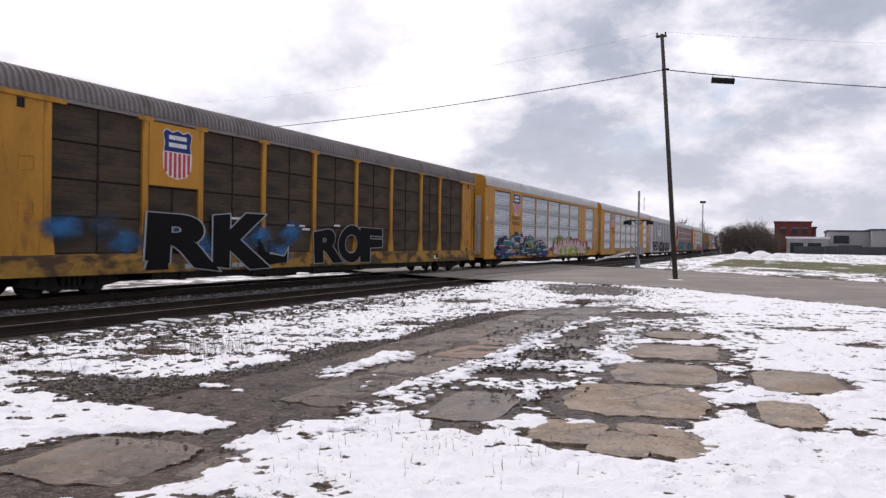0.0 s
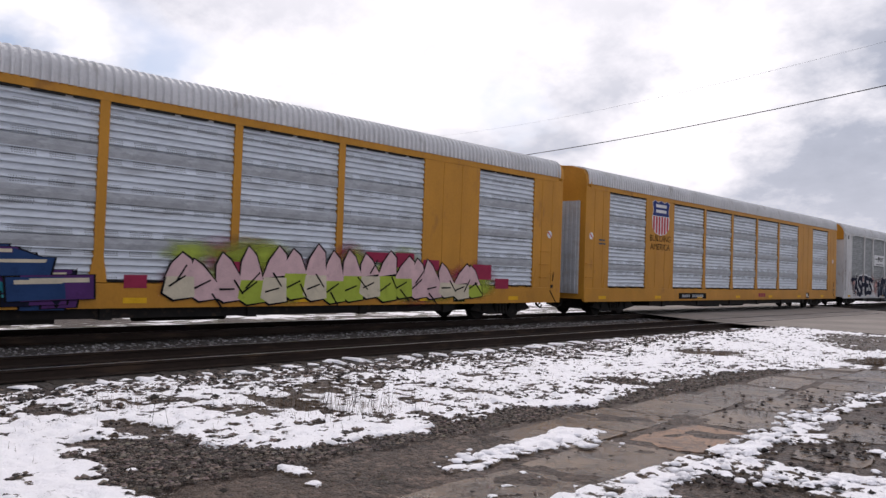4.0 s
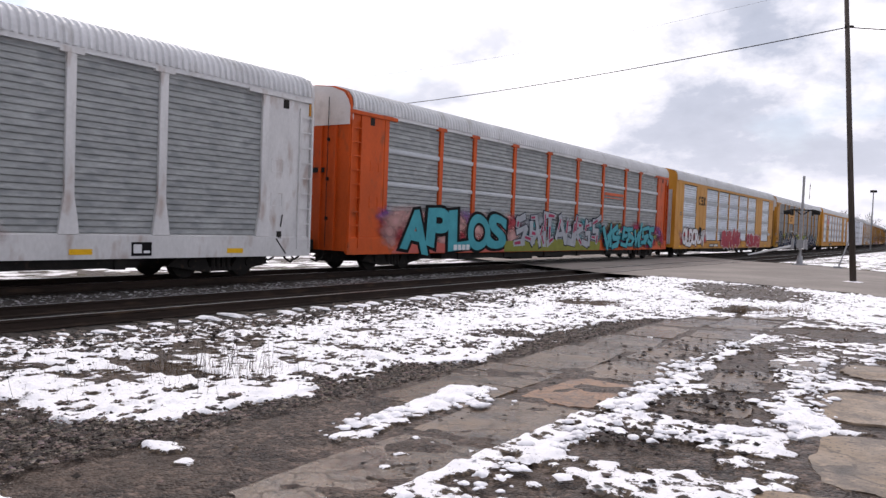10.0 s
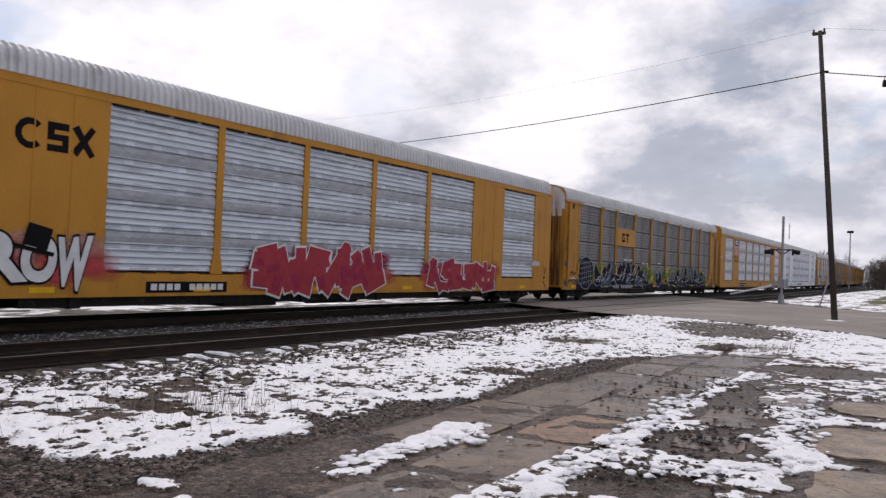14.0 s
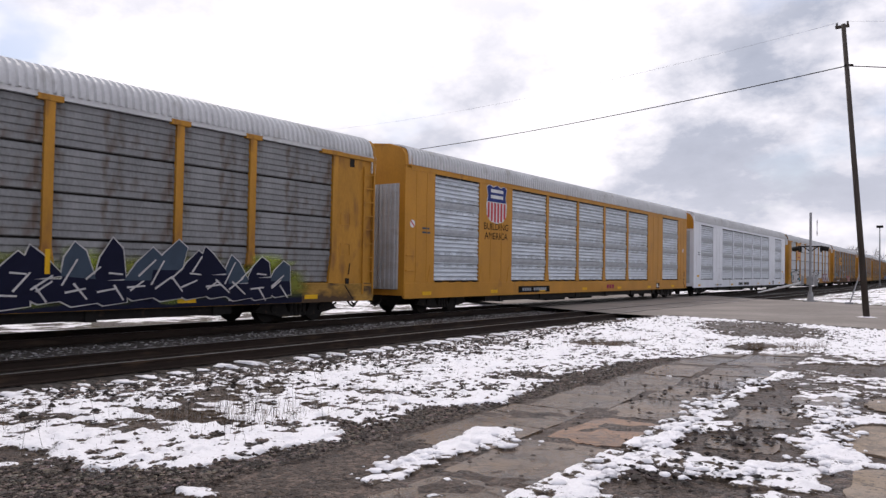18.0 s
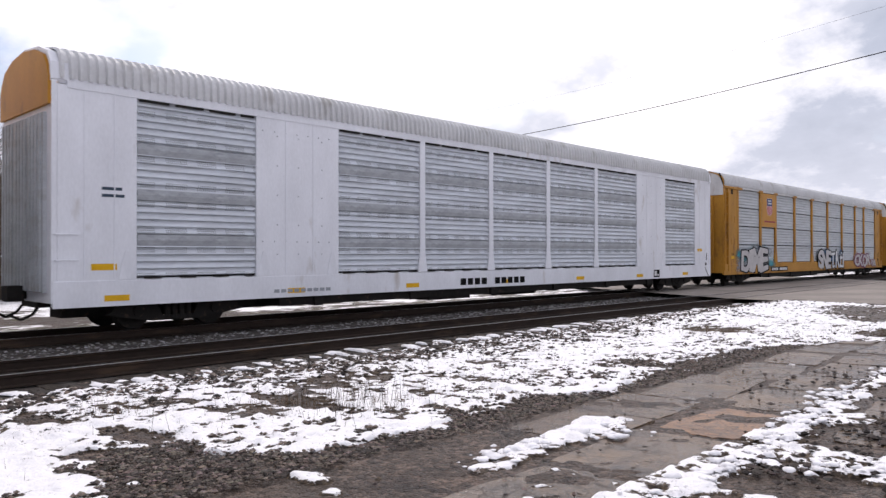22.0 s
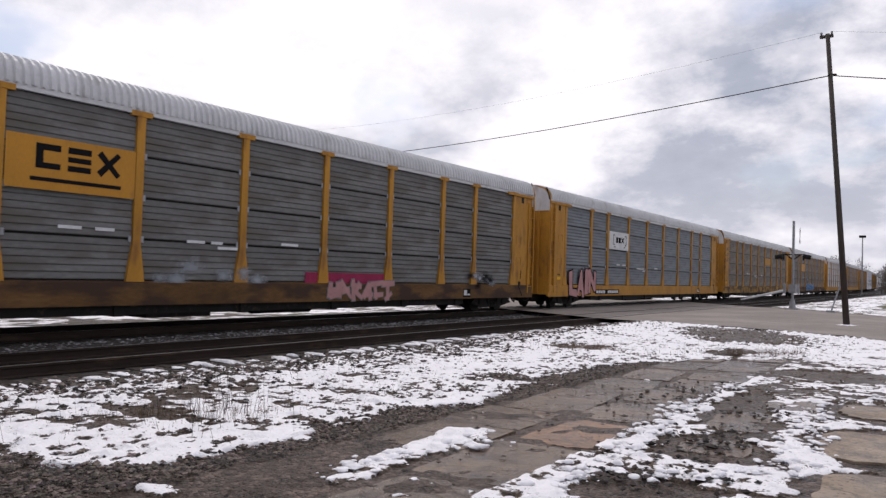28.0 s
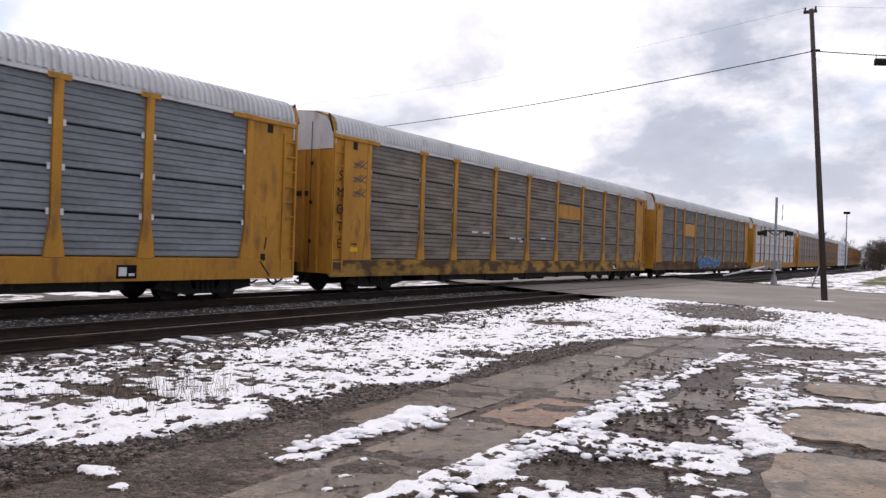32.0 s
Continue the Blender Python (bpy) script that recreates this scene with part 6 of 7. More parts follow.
def wildstyle(car, y0, y1, z0, z1, mats, edge, x, seed, n=26):
    """A crowded piece of interlocking blocks, arcs and arrows in many colours; it spells nothing."""
    rng = random.Random(seed)
    h = z1 - z0
    for layer in range(4):
        by = collections.defaultdict(list)
        rims, lines = [], []
        for i in range(n):
            u = (i + rng.random()) / n
            cy = y0 + (y1 - y0) * u
            hump = 0.42 + 0.58 * math.sin(math.pi * min(1, max(0, u * 1.05))) ** 0.8 + 0.1 * math.sin(u * 23)
            cz = z0 + h * rng.uniform(0.12, 0.8) * hump
            k = rng.random()
            a, b = h * rng.uniform(0.14, 0.38), h * rng.uniform(0.05, 0.14)
            lean = rng.uniform(-0.35, 0.5)
            if k < 0.55:
                poly = [(cy - a, cz - b), (cy + a, cz - b * 0.8), (cy + a + lean * b, cz + b), (cy - a + lean * b, cz + b * 0.9)]
            elif k < 0.75:
                poly = arc(cy, cz - b, a * 0.8, b * 1.1, 10, 170, 0.9)
            elif k < 0.9:
                poly = [(cy - a, cz + b), (cy - a + 0.5 * b, cz + 1.6 * b), (cy + 0.2 * a, cz), (cy + a, cz + 1.5 * b), (cy + a, cz + 0.4 * b), (cy + 0.2 * a, cz - 1.3 * b)]
            else:
                poly = [(cy - a * 0.7, cz - b * 0.5), (cy + 0.3 * a, cz - b * 0.5), (cy + 0.3 * a, cz - b * 1.2), (cy + a, cz), (cy + 0.3 * a, cz + b * 1.2), (cy + 0.3 * a, cz + b * 0.5), (cy - a * 0.7, cz + b * 0.5)]
            poly = [(p, max(z0 - 0.02, min(z1 + 0.08, q))) for p, q in poly]
            by[rng.randrange(len(mats))].append(poly)
            rims.append(grow(poly, 0.045))
            if k < 0.55 and rng.random() < 0.6:
                lines.append([(cy - a * 0.8, cz + b * 0.35), (cy + a * 0.85, cz + b * 0.45), (cy + a * 0.85 + lean * b * 0.3, cz + b * 0.8), (cy - a * 0.8, cz + b * 0.68)])
        xl = x + 0.022 * layer
        if layer == 3:
            for i in range(6):
                cy, cz = y0 + (y1 - y0) * (0.2 + 0.11 * i + 0.04 * rng.random()), z0 + h * rng.uniform(0.3, 0.55)
                poly = arc(cy, cz, h * 0.2, h * 0.035, 5, 175, 0.9) if i % 2 else arc(cy, cz, h * 0.13, h * 0.03, -60, 120, 0.8)
                lines.append(poly)
        decal("graffiti_edge", rims, edge, car, xl, "sprayed dark outlines")
        for c, polys in by.items():
            decal("graffiti_block", polys, mats[c], car, xl + 0.007 + 0.0005 * c, "sprayed colour blocks")
        if lines:
            decal("graffiti_shine", lines, P_CREAM if layer % 2 else P_TURQ, car, xl + 0.015, "sprayed highlight bars")


def blades(car, y0, y1, z0, z1, n, mats, edge, x, seed, patch, rim=0.05):
    """Leaning blades and hooks with thin dark rims, paler above and greener below, over square colour patches; it spells nothing."""
    rng = random.Random(seed)
    h, w = z1 - z0, (y1 - y0) / n
    if patch:
        decal("graffiti_block", [rect(y, y + rng.uniform(0.4, 0.9), z, z + rng.uniform(0.25, 0.5)) for y, z in [(y0 - 0.9 + (y1 - y0 + 1.6) * i / 11, z0 + h * rng.uniform(0.1, 0.85)) for i in range(12)]], patch, car, x - 0.008, "square sprayed patches of plain colour")
    by, rims, hooks = collections.defaultdict(list), [], []
    for i in range(n):
        a = y0 + i * w
        hump = 0.72 + 0.28 * math.sin(math.pi * (i + 0.5) / n) + rng.uniform(-0.08, 0.08)
        top, lean, foot = z0 + h * hump, rng.uniform(-0.45, 0.55) * w, z0 + h * rng.uniform(0.02, 0.12)
        mid = foot + (top - foot) * rng.uniform(0.35, 0.5)
        upper = [(a - 0.05 * w, mid), (a + 1.05 * w, mid + rng.uniform(-0.1, 0.1)), (a + 0.8 * w + lean, mid + (top - mid) * 0.75), (a + 0.45 * w + lean, top), (a + 0.1 * w + 0.6 * lean, mid + (top - mid) * 0.55)]
        lower = [(a - 0.12 * w, foot + 0.1 * h), (a + 0.3 * w, foot), (a + 1.1 * w, foot + 0.04 * h), (a + 1.05 * w, mid + 0.02), (a, mid + 0.02)]
        rims += [grow(upper, rim), grow(lower, rim)]
        by[rng.choice((0, 0, 1))].append(upper)
        by[2 if rng.random() < 0.6 else rng.choice((0, 1))].append(lower)
        p = (a + rng.uniform(0.2, 0.8) * w, mid + rng.uniform(-0.2, 0.1) * h)
        hooks.append(stroke(p, (p[0] + rng.uniform(0.3, 0.6) * w, p[1] + rng.choice((-0.22, 0.25)) * h), 0.022))
        hooks.append(stroke((a + 0.1 * w, foot + 0.2 * h), (a + 0.7 * w, foot + rng.uniform(0.18, 0.4) * h), 0.022))
    decal("graffiti_edge", rims, edge, car, x, "thin sprayed dark outlines")
    for c, polys in by.items():
        decal("graffiti_fill", polys, mats[c], car, x + 0.006 + 0.003 * c, "sprayed blade shapes")
    decal("graffiti_cut", hooks, edge, car, x + 0.017, "sprayed inner lines")


P_CHALK = flat_mat("chalky_white_spray", (0.52, 0.50, 0.50))
P_BRICKRED = flat_mat("brick_red_spray", (0.36, 0.045, 0.06))
P_DEEPBLUE = flat_mat("deep_blue_spray", (0.02, 0.05, 0.14))
P_DUSTPINK = flat_mat("dusty_pink_spray", (0.47, 0.25, 0.245))
P_CRIMSON, P_ROSE = flat_mat("crimson_spray", (0.30, 0.03, 0.07)), flat_mat("rose_spray", (0.62, 0.42, 0.43))
XF, XP = 1.514, 1.513   # just proud of the flush and the posted sides


def scribble(car, y0, y1, z0, z1, n, mat, x, seed, wide, label):
    """A quick hand-drawn scrawl of joined strokes; it spells nothing."""
    rng = random.Random(seed)
    lines, pen = [], (y0, z0)
    for i in range(n):
        tip = (y0 + (y1 - y0) * (i + rng.uniform(-0.5, 1.2)) / n, z0 + (z1 - z0) * ((i % 2) * 0.7 + rng.uniform(0, 0.35)))
        if rng.random() < 0.85:
            lines.append(stroke(pen, tip, wide * rng.uniform(0.6, 1.1)))
        pen = tip
    decal("scrawl", lines, mat, car, x, label)


# small reflectors and stencils that every car carries
for k, car in enumerate(CARS):
    if k in (3, 5, 6, 7, 8, 2, 1):
        decal("reflector", [rect(y, y + 0.5, 0.68, 0.80) for y in (1.0, 5.3, 9.2, 13.4, 17.6, 21.9, 25.9)], P_REFLECT, car, XF, "yellow reflective patches")
    if k < 14:
        rng = random.Random(k)
        decal("stencil", [rect(y, y + rng.uniform(0.25, 0.7), z, z + 0.07) for y, z in ((8.1, 2.2), (8.9, 2.2), (11.2, 2.05), (11.9, 2.05), (12.1, 1.93), (14.2, 2.12))] if k not in (1, 2, 5, 7, 8) else [rect(0.95, 1.35, 2.9, 2.96), rect(0.95, 1.4, 2.76, 2.82)], P_WHITE if k in (0, 6, 10, 11, 12) else P_GREYV if k not in (1, 2, 5, 7, 8) else P_DULLBLUE, car, XP - 0.005 if k not in (1, 2, 5, 7, 8) else 1.503)
        decal("notice_plate", [rect(23.3, 23.8, 0.64, 0.95)], P_BLACK, car, XF)
        decal("notice_text", [rect(23.35, 23.55, 0.7, 0.9), rect(23.6, 23.75, 0.7, 0.76)], P_WHITE, car, XF + 0.004)

C = CARS
for k in (9, 10, 11, 12):
    decal("class_plate", [rect(0.95, 1.3, 1.36, 1.5)], P_REFLECT, C[k], 1.482, "small yellow plate on the end bay")
    decal("stencil", [rect(0.98, 1.08, 1.58, 1.62), rect(1.12, 1.26, 1.58, 1.62)], P_BLACK, C[k], 1.482)
# brown car
decal("emblem_plate", [rect(4.86, 6.79, 3.05, 4.84)], M_YELLOW, C[0], 1.50, "yellow emblem plate")
shield(C[0], 5.92, 4.0, 1.15, 1.45, 1.505)
mist(C[0], 2.0, 12.2, 0.7, 2.2, (P_DULLBLUE, P_SKY), XP, 1, 9)
tag(C[0], "RK", 5.0, 10.1, 0.66, 2.3, P_BLACK, P_GREYV, XP + 0.014, 1, 0.055, 0.016, 5)
decal("graffiti_edge", [stroke(a, b, 0.03) for a, b in (((10.2, 1.1), (11.0, 1.0)), ((11.0, 1.0), (11.25, 1.3)), ((11.25, 1.3), (11.2, 0.75)), ((4.7, 0.7), (5.0, 1.5)), ((5.0, 1.5), (4.7, 1.45)))], P_GREYV, C[0], XP + 0.02, "thin sprayed outlines")
decal("graffiti_fill", [[(9.6, 0.66), (11.2, 0.78), (11.15, 1.2), (10.9, 0.98), (10.0, 1.15), (9.6, 1.6)], [(4.75, 0.66), (5.6, 0.66), (5.5, 1.35), (5.05, 1.45)]], P_BLACK, C[0], XP + 0.016, "black sprayed fill")
tag(C[0], "ROF", 13.0, 17.9, 0.68, 2.15, P_BLACK, P_GREYV, XP + 0.014, 2, 0.055, 0.016, 5)
marks(C[0], 6.2, 9.6, 0.66, 0.14, P_GREYV, XP + 0.02, 10, 4)
# yellow cars with emblem and slogan
for k in (1, 2, 7):
    shield(C[k], 5.66, 4.1, 1.5, 1.5, 1.504)
    for text, z in (("BUILDING", 3.10), ("AMERICA", 2.74)):
        words("slogan", text, 5.66, z, 0.27, P_BLACK, C[k], 1.504, 1.08)
    decal("number_board", [rect(7.4, 10.1, 0.66, 0.92)], P_BLACK, C[k], XF + (0.09 if k == 1 else 0))
    marks(C[k], 7.7, 9.8, 0.73, 0.12, P_GREYV, XF + (0.094 if k == 1 else 0.004), 11, 4)
    marks(C[k], 16.2, 17.15, 0.72, 0.2, P_MAROON, XF, 3, None, "owner_mark")
    decal("warning_disc", [[(28.05 + 0.13 * math.cos(a), 2.95 + 0.13 * math.sin(a)) for a in [q * math.pi / 8 for q in range(16)]]], P_WHITE, C[k], 1.509)
    decal("warning_bar", [stroke((27.97, 3.02), (28.13, 2.88), 0.025)], P_RED, C[k], 1.513)
    decal("warning_disc", [[(0.42 + 0.13 * math.cos(a), 3.05 + 0.13 * math.sin(a)) for a in [q * math.pi / 8 for q in range(16)]]], P_WHITE, C[k], 1.503)
    decal("warning_bar", [stroke((0.34, 3.12), (0.5, 2.98), 0.025)], P_RED, C[k], 1.507)
wildstyle(C[1], 2.2, 12.2, 0.58, 2.5, (P_TEAL, P_PLUM, P_WINE, P_PLUM, P_TEAL, P_OLIVE, P_NAVY, P_DEEPBLUE, P_GREYV, P_DEEPBLUE), P_BLACK, XF, 3, 34)
mist(C[1], 14.5, 25.0, 0.55, 2.2, (P_MAROON, P_LIME), XF, 4, 16)
blades(C[1], 14.3, 24.5, 0.6, 2.05, 17, (P_ROSE, P_LIME, P_CREAM), P_BLACK, XF + 0.016, 4, P_CRIMSON)
# grey car with white posts
decal("name_plate", [rect(7.12, 9.75, 2.92, 3.72)], P_WHITE, C[3], 1.50, "white name plate")
decal("name_shape", [[(a + 0.95, b) for a, b in q] for q in [rect(6.4, 7.1, 3.4, 3.46), [(7.1, 3.2), (7.25, 3.2), (7.4, 3.62), (7.2, 3.62)], [(7.4, 3.36), (7.6, 3.36), (7.5, 3.6), (7.38, 3.6)], rect(7.7, 8.6, 3.5, 3.55), rect(7.7, 8.45, 3.4, 3.45), rect(7.6, 8.3, 3.3, 3.35), rect(6.7, 8.4, 3.02, 3.07)]], P_BLACK, C[3], 1.504)
mist(C[3], 2.0, 20.2, 0.62, 2.15, (P_SALMON, P_SALMON), XP, 5, 26)
tag(C[3], "ASHES", 2.3, 6.5, 0.78, 2.15, P_NAVY, P_WHITE, XP + 0.016, 5, 0.045, 0.04, 4)
decal("graffiti_arrow", [[(1.5, 1.85), (2.0, 2.05), (2.0, 1.95), (2.6, 1.98), (2.6, 1.8), (2.0, 1.75), (2.0, 1.62)], [(6.9, 1.85), (6.3, 2.05), (6.3, 1.95), (5.6, 1.98), (5.6, 1.82), (6.3, 1.75), (6.3, 1.62)]], P_NAVY, C[3], XP + 0.024, "sprayed arrows")
piece(C[3], 7.7, 13.1, 0.7, 2.0, 6, P_NAVY, P_WHITE, XP + 0.004, 6, (), 0.24, 0.03, P_DULLBLUE)
decal("graffiti_shine", [stroke((7.9 + 0.47 * i, 1.0 + 0.5 * ((i * 7) % 3) / 2), (8.15 + 0.47 * i, 1.35 + 0.4 * ((i * 5) % 3) / 2), 0.018) for i in range(11)], P_WHITE, C[3], XP + 0.034, "thin white sprayed lines")
piece(C[3], 14.3, 18.9, 0.7, 1.95, 5, P_NAVY, P_WHITE, XP + 0.004, 7, (), 0.23, 0.03, P_DULLBLUE)
decal("graffiti_shine", [stroke((14.5 + 0.45 * i, 1.05 + 0.5 * ((i * 5) % 3) / 2), (14.75 + 0.45 * i, 1.3 + 0.4 * ((i * 7) % 3) / 2), 0.018) for i in range(9)], P_WHITE, C[3], XP + 0.034, "thin white sprayed lines")
marks(C[3], 4.2, 7.4, 0.63, 0.2, P_WHITE, XP + 0.02, 9, 2)
# orange car
mist(C[4], 1.7, 10.2, 0.62, 2.15, (P_PURPLE, P_SALMON, P_BRICKRED, P_SALMON), XP - 0.008, 8, 16)
decal("graffiti_base", [[(2.1, 0.6), (9.9, 0.6), (9.7, 0.96), (8.3, 0.82), (7.0, 1.04), (5.6, 0.84), (4.2, 1.02), (2.5, 0.9)]], flat_mat("coral_spray", (0.46, 0.11, 0.09)), C[4], XP + 0.012, "coral sprayed band")
tag(C[4], "APLOS", 2.7, 9.3, 0.68, 2.1, P_TURQ, P_BLACK, XP + 0.016, 8, 0.045, 0.06)
mist(C[4], 10.0, 19.3, 0.7, 2.2, (P_TURQ, P_GREYV), XP, 9, 12)
piece(C[4], 9.8, 18.2, 0.9, 2.15, 9, P_GREYV, P_NAVY, XP + 0.004, 9, (), 0.14, 0.04, P_MAROON)
decal("graffiti_base", [[(9.2, 0.6), (18.6, 0.6), (18.7, 1.0), (14, 1.12), (9.3, 1.02)]], P_OLIVE, C[4], XP + 0.02, "olive sprayed band")
mist(C[4], 19.2, 28.0, 0.6, 2.1, (P_PURPLE, P_OLIVE, P_MAROON), XP, 10, 12)
wildstyle(C[4], 19.0, 25.9, 0.68, 2.0, (P_TURQ, P_TURQ, P_TURQ, P_MAROON, P_TEAL, P_OLIVE), P_DULLBLUE, XP + 0.004, 10, 12)
piece(C[4], 18.9, 26.0, 0.72, 1.85, 7, P_TURQ, P_NAVY, XP + 0.102, 10, (), 0.13, 0.035)
marks(C[4], 5.6, 6.7, 0.68, 0.2, P_WHITE, XP + 0.03, 4)
decal("lettering", [rect(19.1, 21.7, 3.40, 3.54), rect(19.1, 21.7, 3.26, 3.3)], M_ORANGE, C[4], 1.49, "orange faded lettering")
# yellow car with black initials
decal("monogram", [[(a - 0.15, b) for a, b in q] for q in [arc(5.32, 3.87, 0.3, 0.13, 45, 315, 1.05), rect(5.66, 6.1, 4.02, 4.17), rect(5.66, 6.1, 3.8, 3.93), rect(5.66, 6.1, 3.57, 3.71), rect(5.66, 5.8, 3.85, 4.1), rect(5.97, 6.1, 3.6, 3.86), stroke((6.25, 3.6), (6.6, 4.12), 0.08), stroke((6.25, 4.12), (6.6, 3.6), 0.08)]], P_BLACK, C[5], 1.503, "black painted initials as blocks")
mist(C[5], 1.1, 7.1, 0.66, 2.0, (P_SALMON, P_RED), XF, 11, 9)
tag(C[5], "OLDCROW", 1.6, 6.5, 0.78, 1.95, P_WHITE, P_BLACK, XF + 0.016, 11, 0.05, 0.04, 8)
decal("painted_hat", [[(4.95, 1.68), (5.75, 1.5), (5.72, 1.42), (4.92, 1.6)], [(5.1, 1.66), (5.6, 1.55), (5.7, 1.98), (5.22, 2.1)]], P_BLACK, C[5], XF + 0.034, "painted black top hat")
piece(C[5], 10.9, 16.4, 0.68, 1.85, 6, P_BRICKRED, P_WHITE, XF, 12, (P_MAROON, P_RED), 0.24, 0.04, P_CRIMSON)
piece(C[5], 18.9, 23.4, 0.66, 1.6, 6, P_BRICKRED, P_WHITE, XF, 13, (P_MAROON, P_RED), 0.19, 0.035, P_CRIMSON)
decal("number_board", [rect(7.9, 10.2, 0.66, 0.92)], P_BLACK, C[5], XF)
marks(C[5], 8.0, 10.1, 0.72, 0.15, P_WHITE, XF + 0.004, 10, 4)
# grimy yellow car with a plate
decal("initial_plate", [rect(7.02, 9.78, 3.0, 3.98)], M_YELLOW, C[6], 1.50, "yellow plate with black initials")
decal("monogram", [rect(7.75, 7.9, 3.25, 3.72), rect(7.75, 8.2, 3.6, 3.73), rect(7.75, 8.2, 3.23, 3.36), rect(8.08, 8.2, 3.25, 3.5), rect(8.35, 8.85, 3.6, 3.73), rect(8.53, 8.67, 3.23, 3.7)], P_BLACK, C[6], 1.504)
decal("chalk_scrawl", [stroke((7.3, 4.2), (7.6, 4.7), 0.02), stroke((7.6, 4.7), (7.9, 4.2), 0.02), stroke((8.2, 4.7), (8.5, 4.55), 0.02), stroke((8.5, 4.55), (8.2, 4.2), 0.02), stroke((8.2, 4.2), (8.6, 4.22), 0.02), stroke((8.9, 4.2), (8.9, 4.7), 0.02), stroke((9.3, 4.7), (8.9, 4.45), 0.02), stroke((8.9, 4.45), (9.35, 4.2), 0.02)], P_DULLBLUE, C[6], 1.50, "dark scrawled marks")
decal("graffiti_cloud", [[(2.75 + 0.98 * math.cos(q), 1.42 + 0.84 * math.sin(q)) for q in [k * math.pi / 9 for k in range(18)]]], P_GREYV, C[6], XP + 0.004, "pale rim of a sprayed globe")
decal("graffiti_globe", [[(2.75 + 0.95 * math.cos(q), 1.42 + 0.81 * math.sin(q)) for q in [k * math.pi / 9 for k in range(18)]]], P_NAVY, C[6], XP + 0.008, "dark blue sprayed globe")
decal("graffiti_shine", [stroke((1.95, z - 0.05), (3.55, z + 0.12), 0.011) for z in (0.92, 1.17, 1.42, 1.68, 1.92)] + [stroke((y, 0.8), (y + 0.3 * (2.75 - y), 2.05), 0.011) for y in (2.2, 2.5, 2.8, 3.1, 3.4)], P_GREYV, C[6], XP + 0.013, "pale lattice lines on the globe")
decal("post_reflector", [rect(y - 0.05, y + 0.05, 1.35, 1.85) for y in (1.75, 4.75, 6.9, 9.9, 18.9)], P_REFLECT, C[6], 1.55, "yellow reflective strips on the posts")
mist(C[6], 3.6, 13.2, 0.62, 1.95, (P_LIME, P_LIME, P_OLIVE), XP, 15, 18)
blades(C[6], 3.9, 12.3, 0.62, 2.15, 11, (P_NAVY, P_DULLBLUE, P_NAVY), P_CHALK, XP + 0.016, 15, None, 0.03)
decal("graffiti_shine", [stroke((4.1 + 0.55 * i, 1.0 + 0.25 * ((i * 7) % 4) / 2), (4.45 + 0.55 * i, 1.25 + 0.3 * ((i * 5) % 4) / 2), 0.02) for i in range(15)], P_CHALK, C[6], XP + 0.036, "pale sprayed lines")
graffiti(C[6], 13.5, 14.8, 0.7, 1.9, 1, P_NAVY, P_GREYV, XP, 16)
mist(C[6], 15.6, 25.6, 0.62, 1.9, (P_LIME, P_LIME, P_OLIVE), XP, 17, 18)
blades(C[6], 16.5, 25.3, 0.62, 2.05, 13, (P_NAVY, P_DULLBLUE, P_NAVY), P_CHALK, XP + 0.016, 17, None, 0.03)
decal("graffiti_shine", [stroke((16.7 + 0.5 * i, 1.0 + 0.25 * ((i * 5) % 4) / 2), (17.0 + 0.5 * i, 1.2 + 0.3 * ((i * 7) % 4) / 2), 0.02) for i in range(17)], P_CHALK, C[6], XP + 0.036, "pale sprayed lines")
decal("sill_band", [rect(1.6, 25.8, 0.59, 0.84)], P_NAVY, C[6], XP + 0.001, "sill painted over in dark blue")
marks(C[6], 6.5, 9.4, 0.62, 0.18, P_GREYV, XP + 0.04, 10, 3)
# white car
marks(C[8], 11.4, 14.6, 0.68, 0.2, P_BLACK, XF, 10, 4)
marks(C[8], 4.9, 6.6, 0.7, 0.08, P_GREYV, XF, 9)
for z in (1.9, 4.5):
    decal("bolt_row", [rect(4.6 + i * 0.32, 4.63 + i * 0.32, z, z + 0.03) for i in range(7)], P_GREYV, C[8], 1.503)
decal("class_plate", [rect(27.4, 27.85, 1.72, 1.85)], P_REFLECT, C[8], 1.503, "orange plate")
decal("class_plate", [rect(0.75, 1.25, 1.3, 1.43)], P_REFLECT, C[8], 1.503, "orange plate")
for y in (5.0, 5.6, 6.3, 22.4, 23.1, 23.9):
    decal("rivet_row", [rect(y, y + 0.03, z, z + 0.03) for z in (1.6, 2.3, 3.0, 3.7, 4.4)], P_GREYV, C[8], 1.503)
# pale screened yellow car
decal("emblem_plate", [rect(4.86, 6.79, 3.05, 4.84)], M_YELLOW, C[9], 1.50, "yellow emblem plate")
shield(C[9], 5.93, 4.15, 0.8, 0.95, 1.505)
marks(C[9], 5.15, 6.75, 3.3, 0.08, P_MAROON, 1.504, 14)
mist(C[9], 1.7, 6.4, 0.66, 2.1, (P_TURQ, P_GREYV), XP, 18, 7)
tag(C[9], "DIME", 2.1, 5.5, 0.66, 1.85, P_CHALK, P_BLACK, XP + 0.016, 18, 0.045, 0.05, 8)
mist(C[9], 13.9, 18.6, 0.7, 2.0, (P_GREYV, P_SKY), XP, 19, 7)
tag(C[9], "SNE", 13.9, 16.3, 0.66, 1.85, P_CHALK, P_BLACK, XP + 0.016, 19, 0.05, 0.05, 8)
piece(C[9], 16.2, 18.7, 0.66, 1.8, 3, P_WHITE, P_BLACK, XP + 0.01, 27, (), 0.1, 0.06)
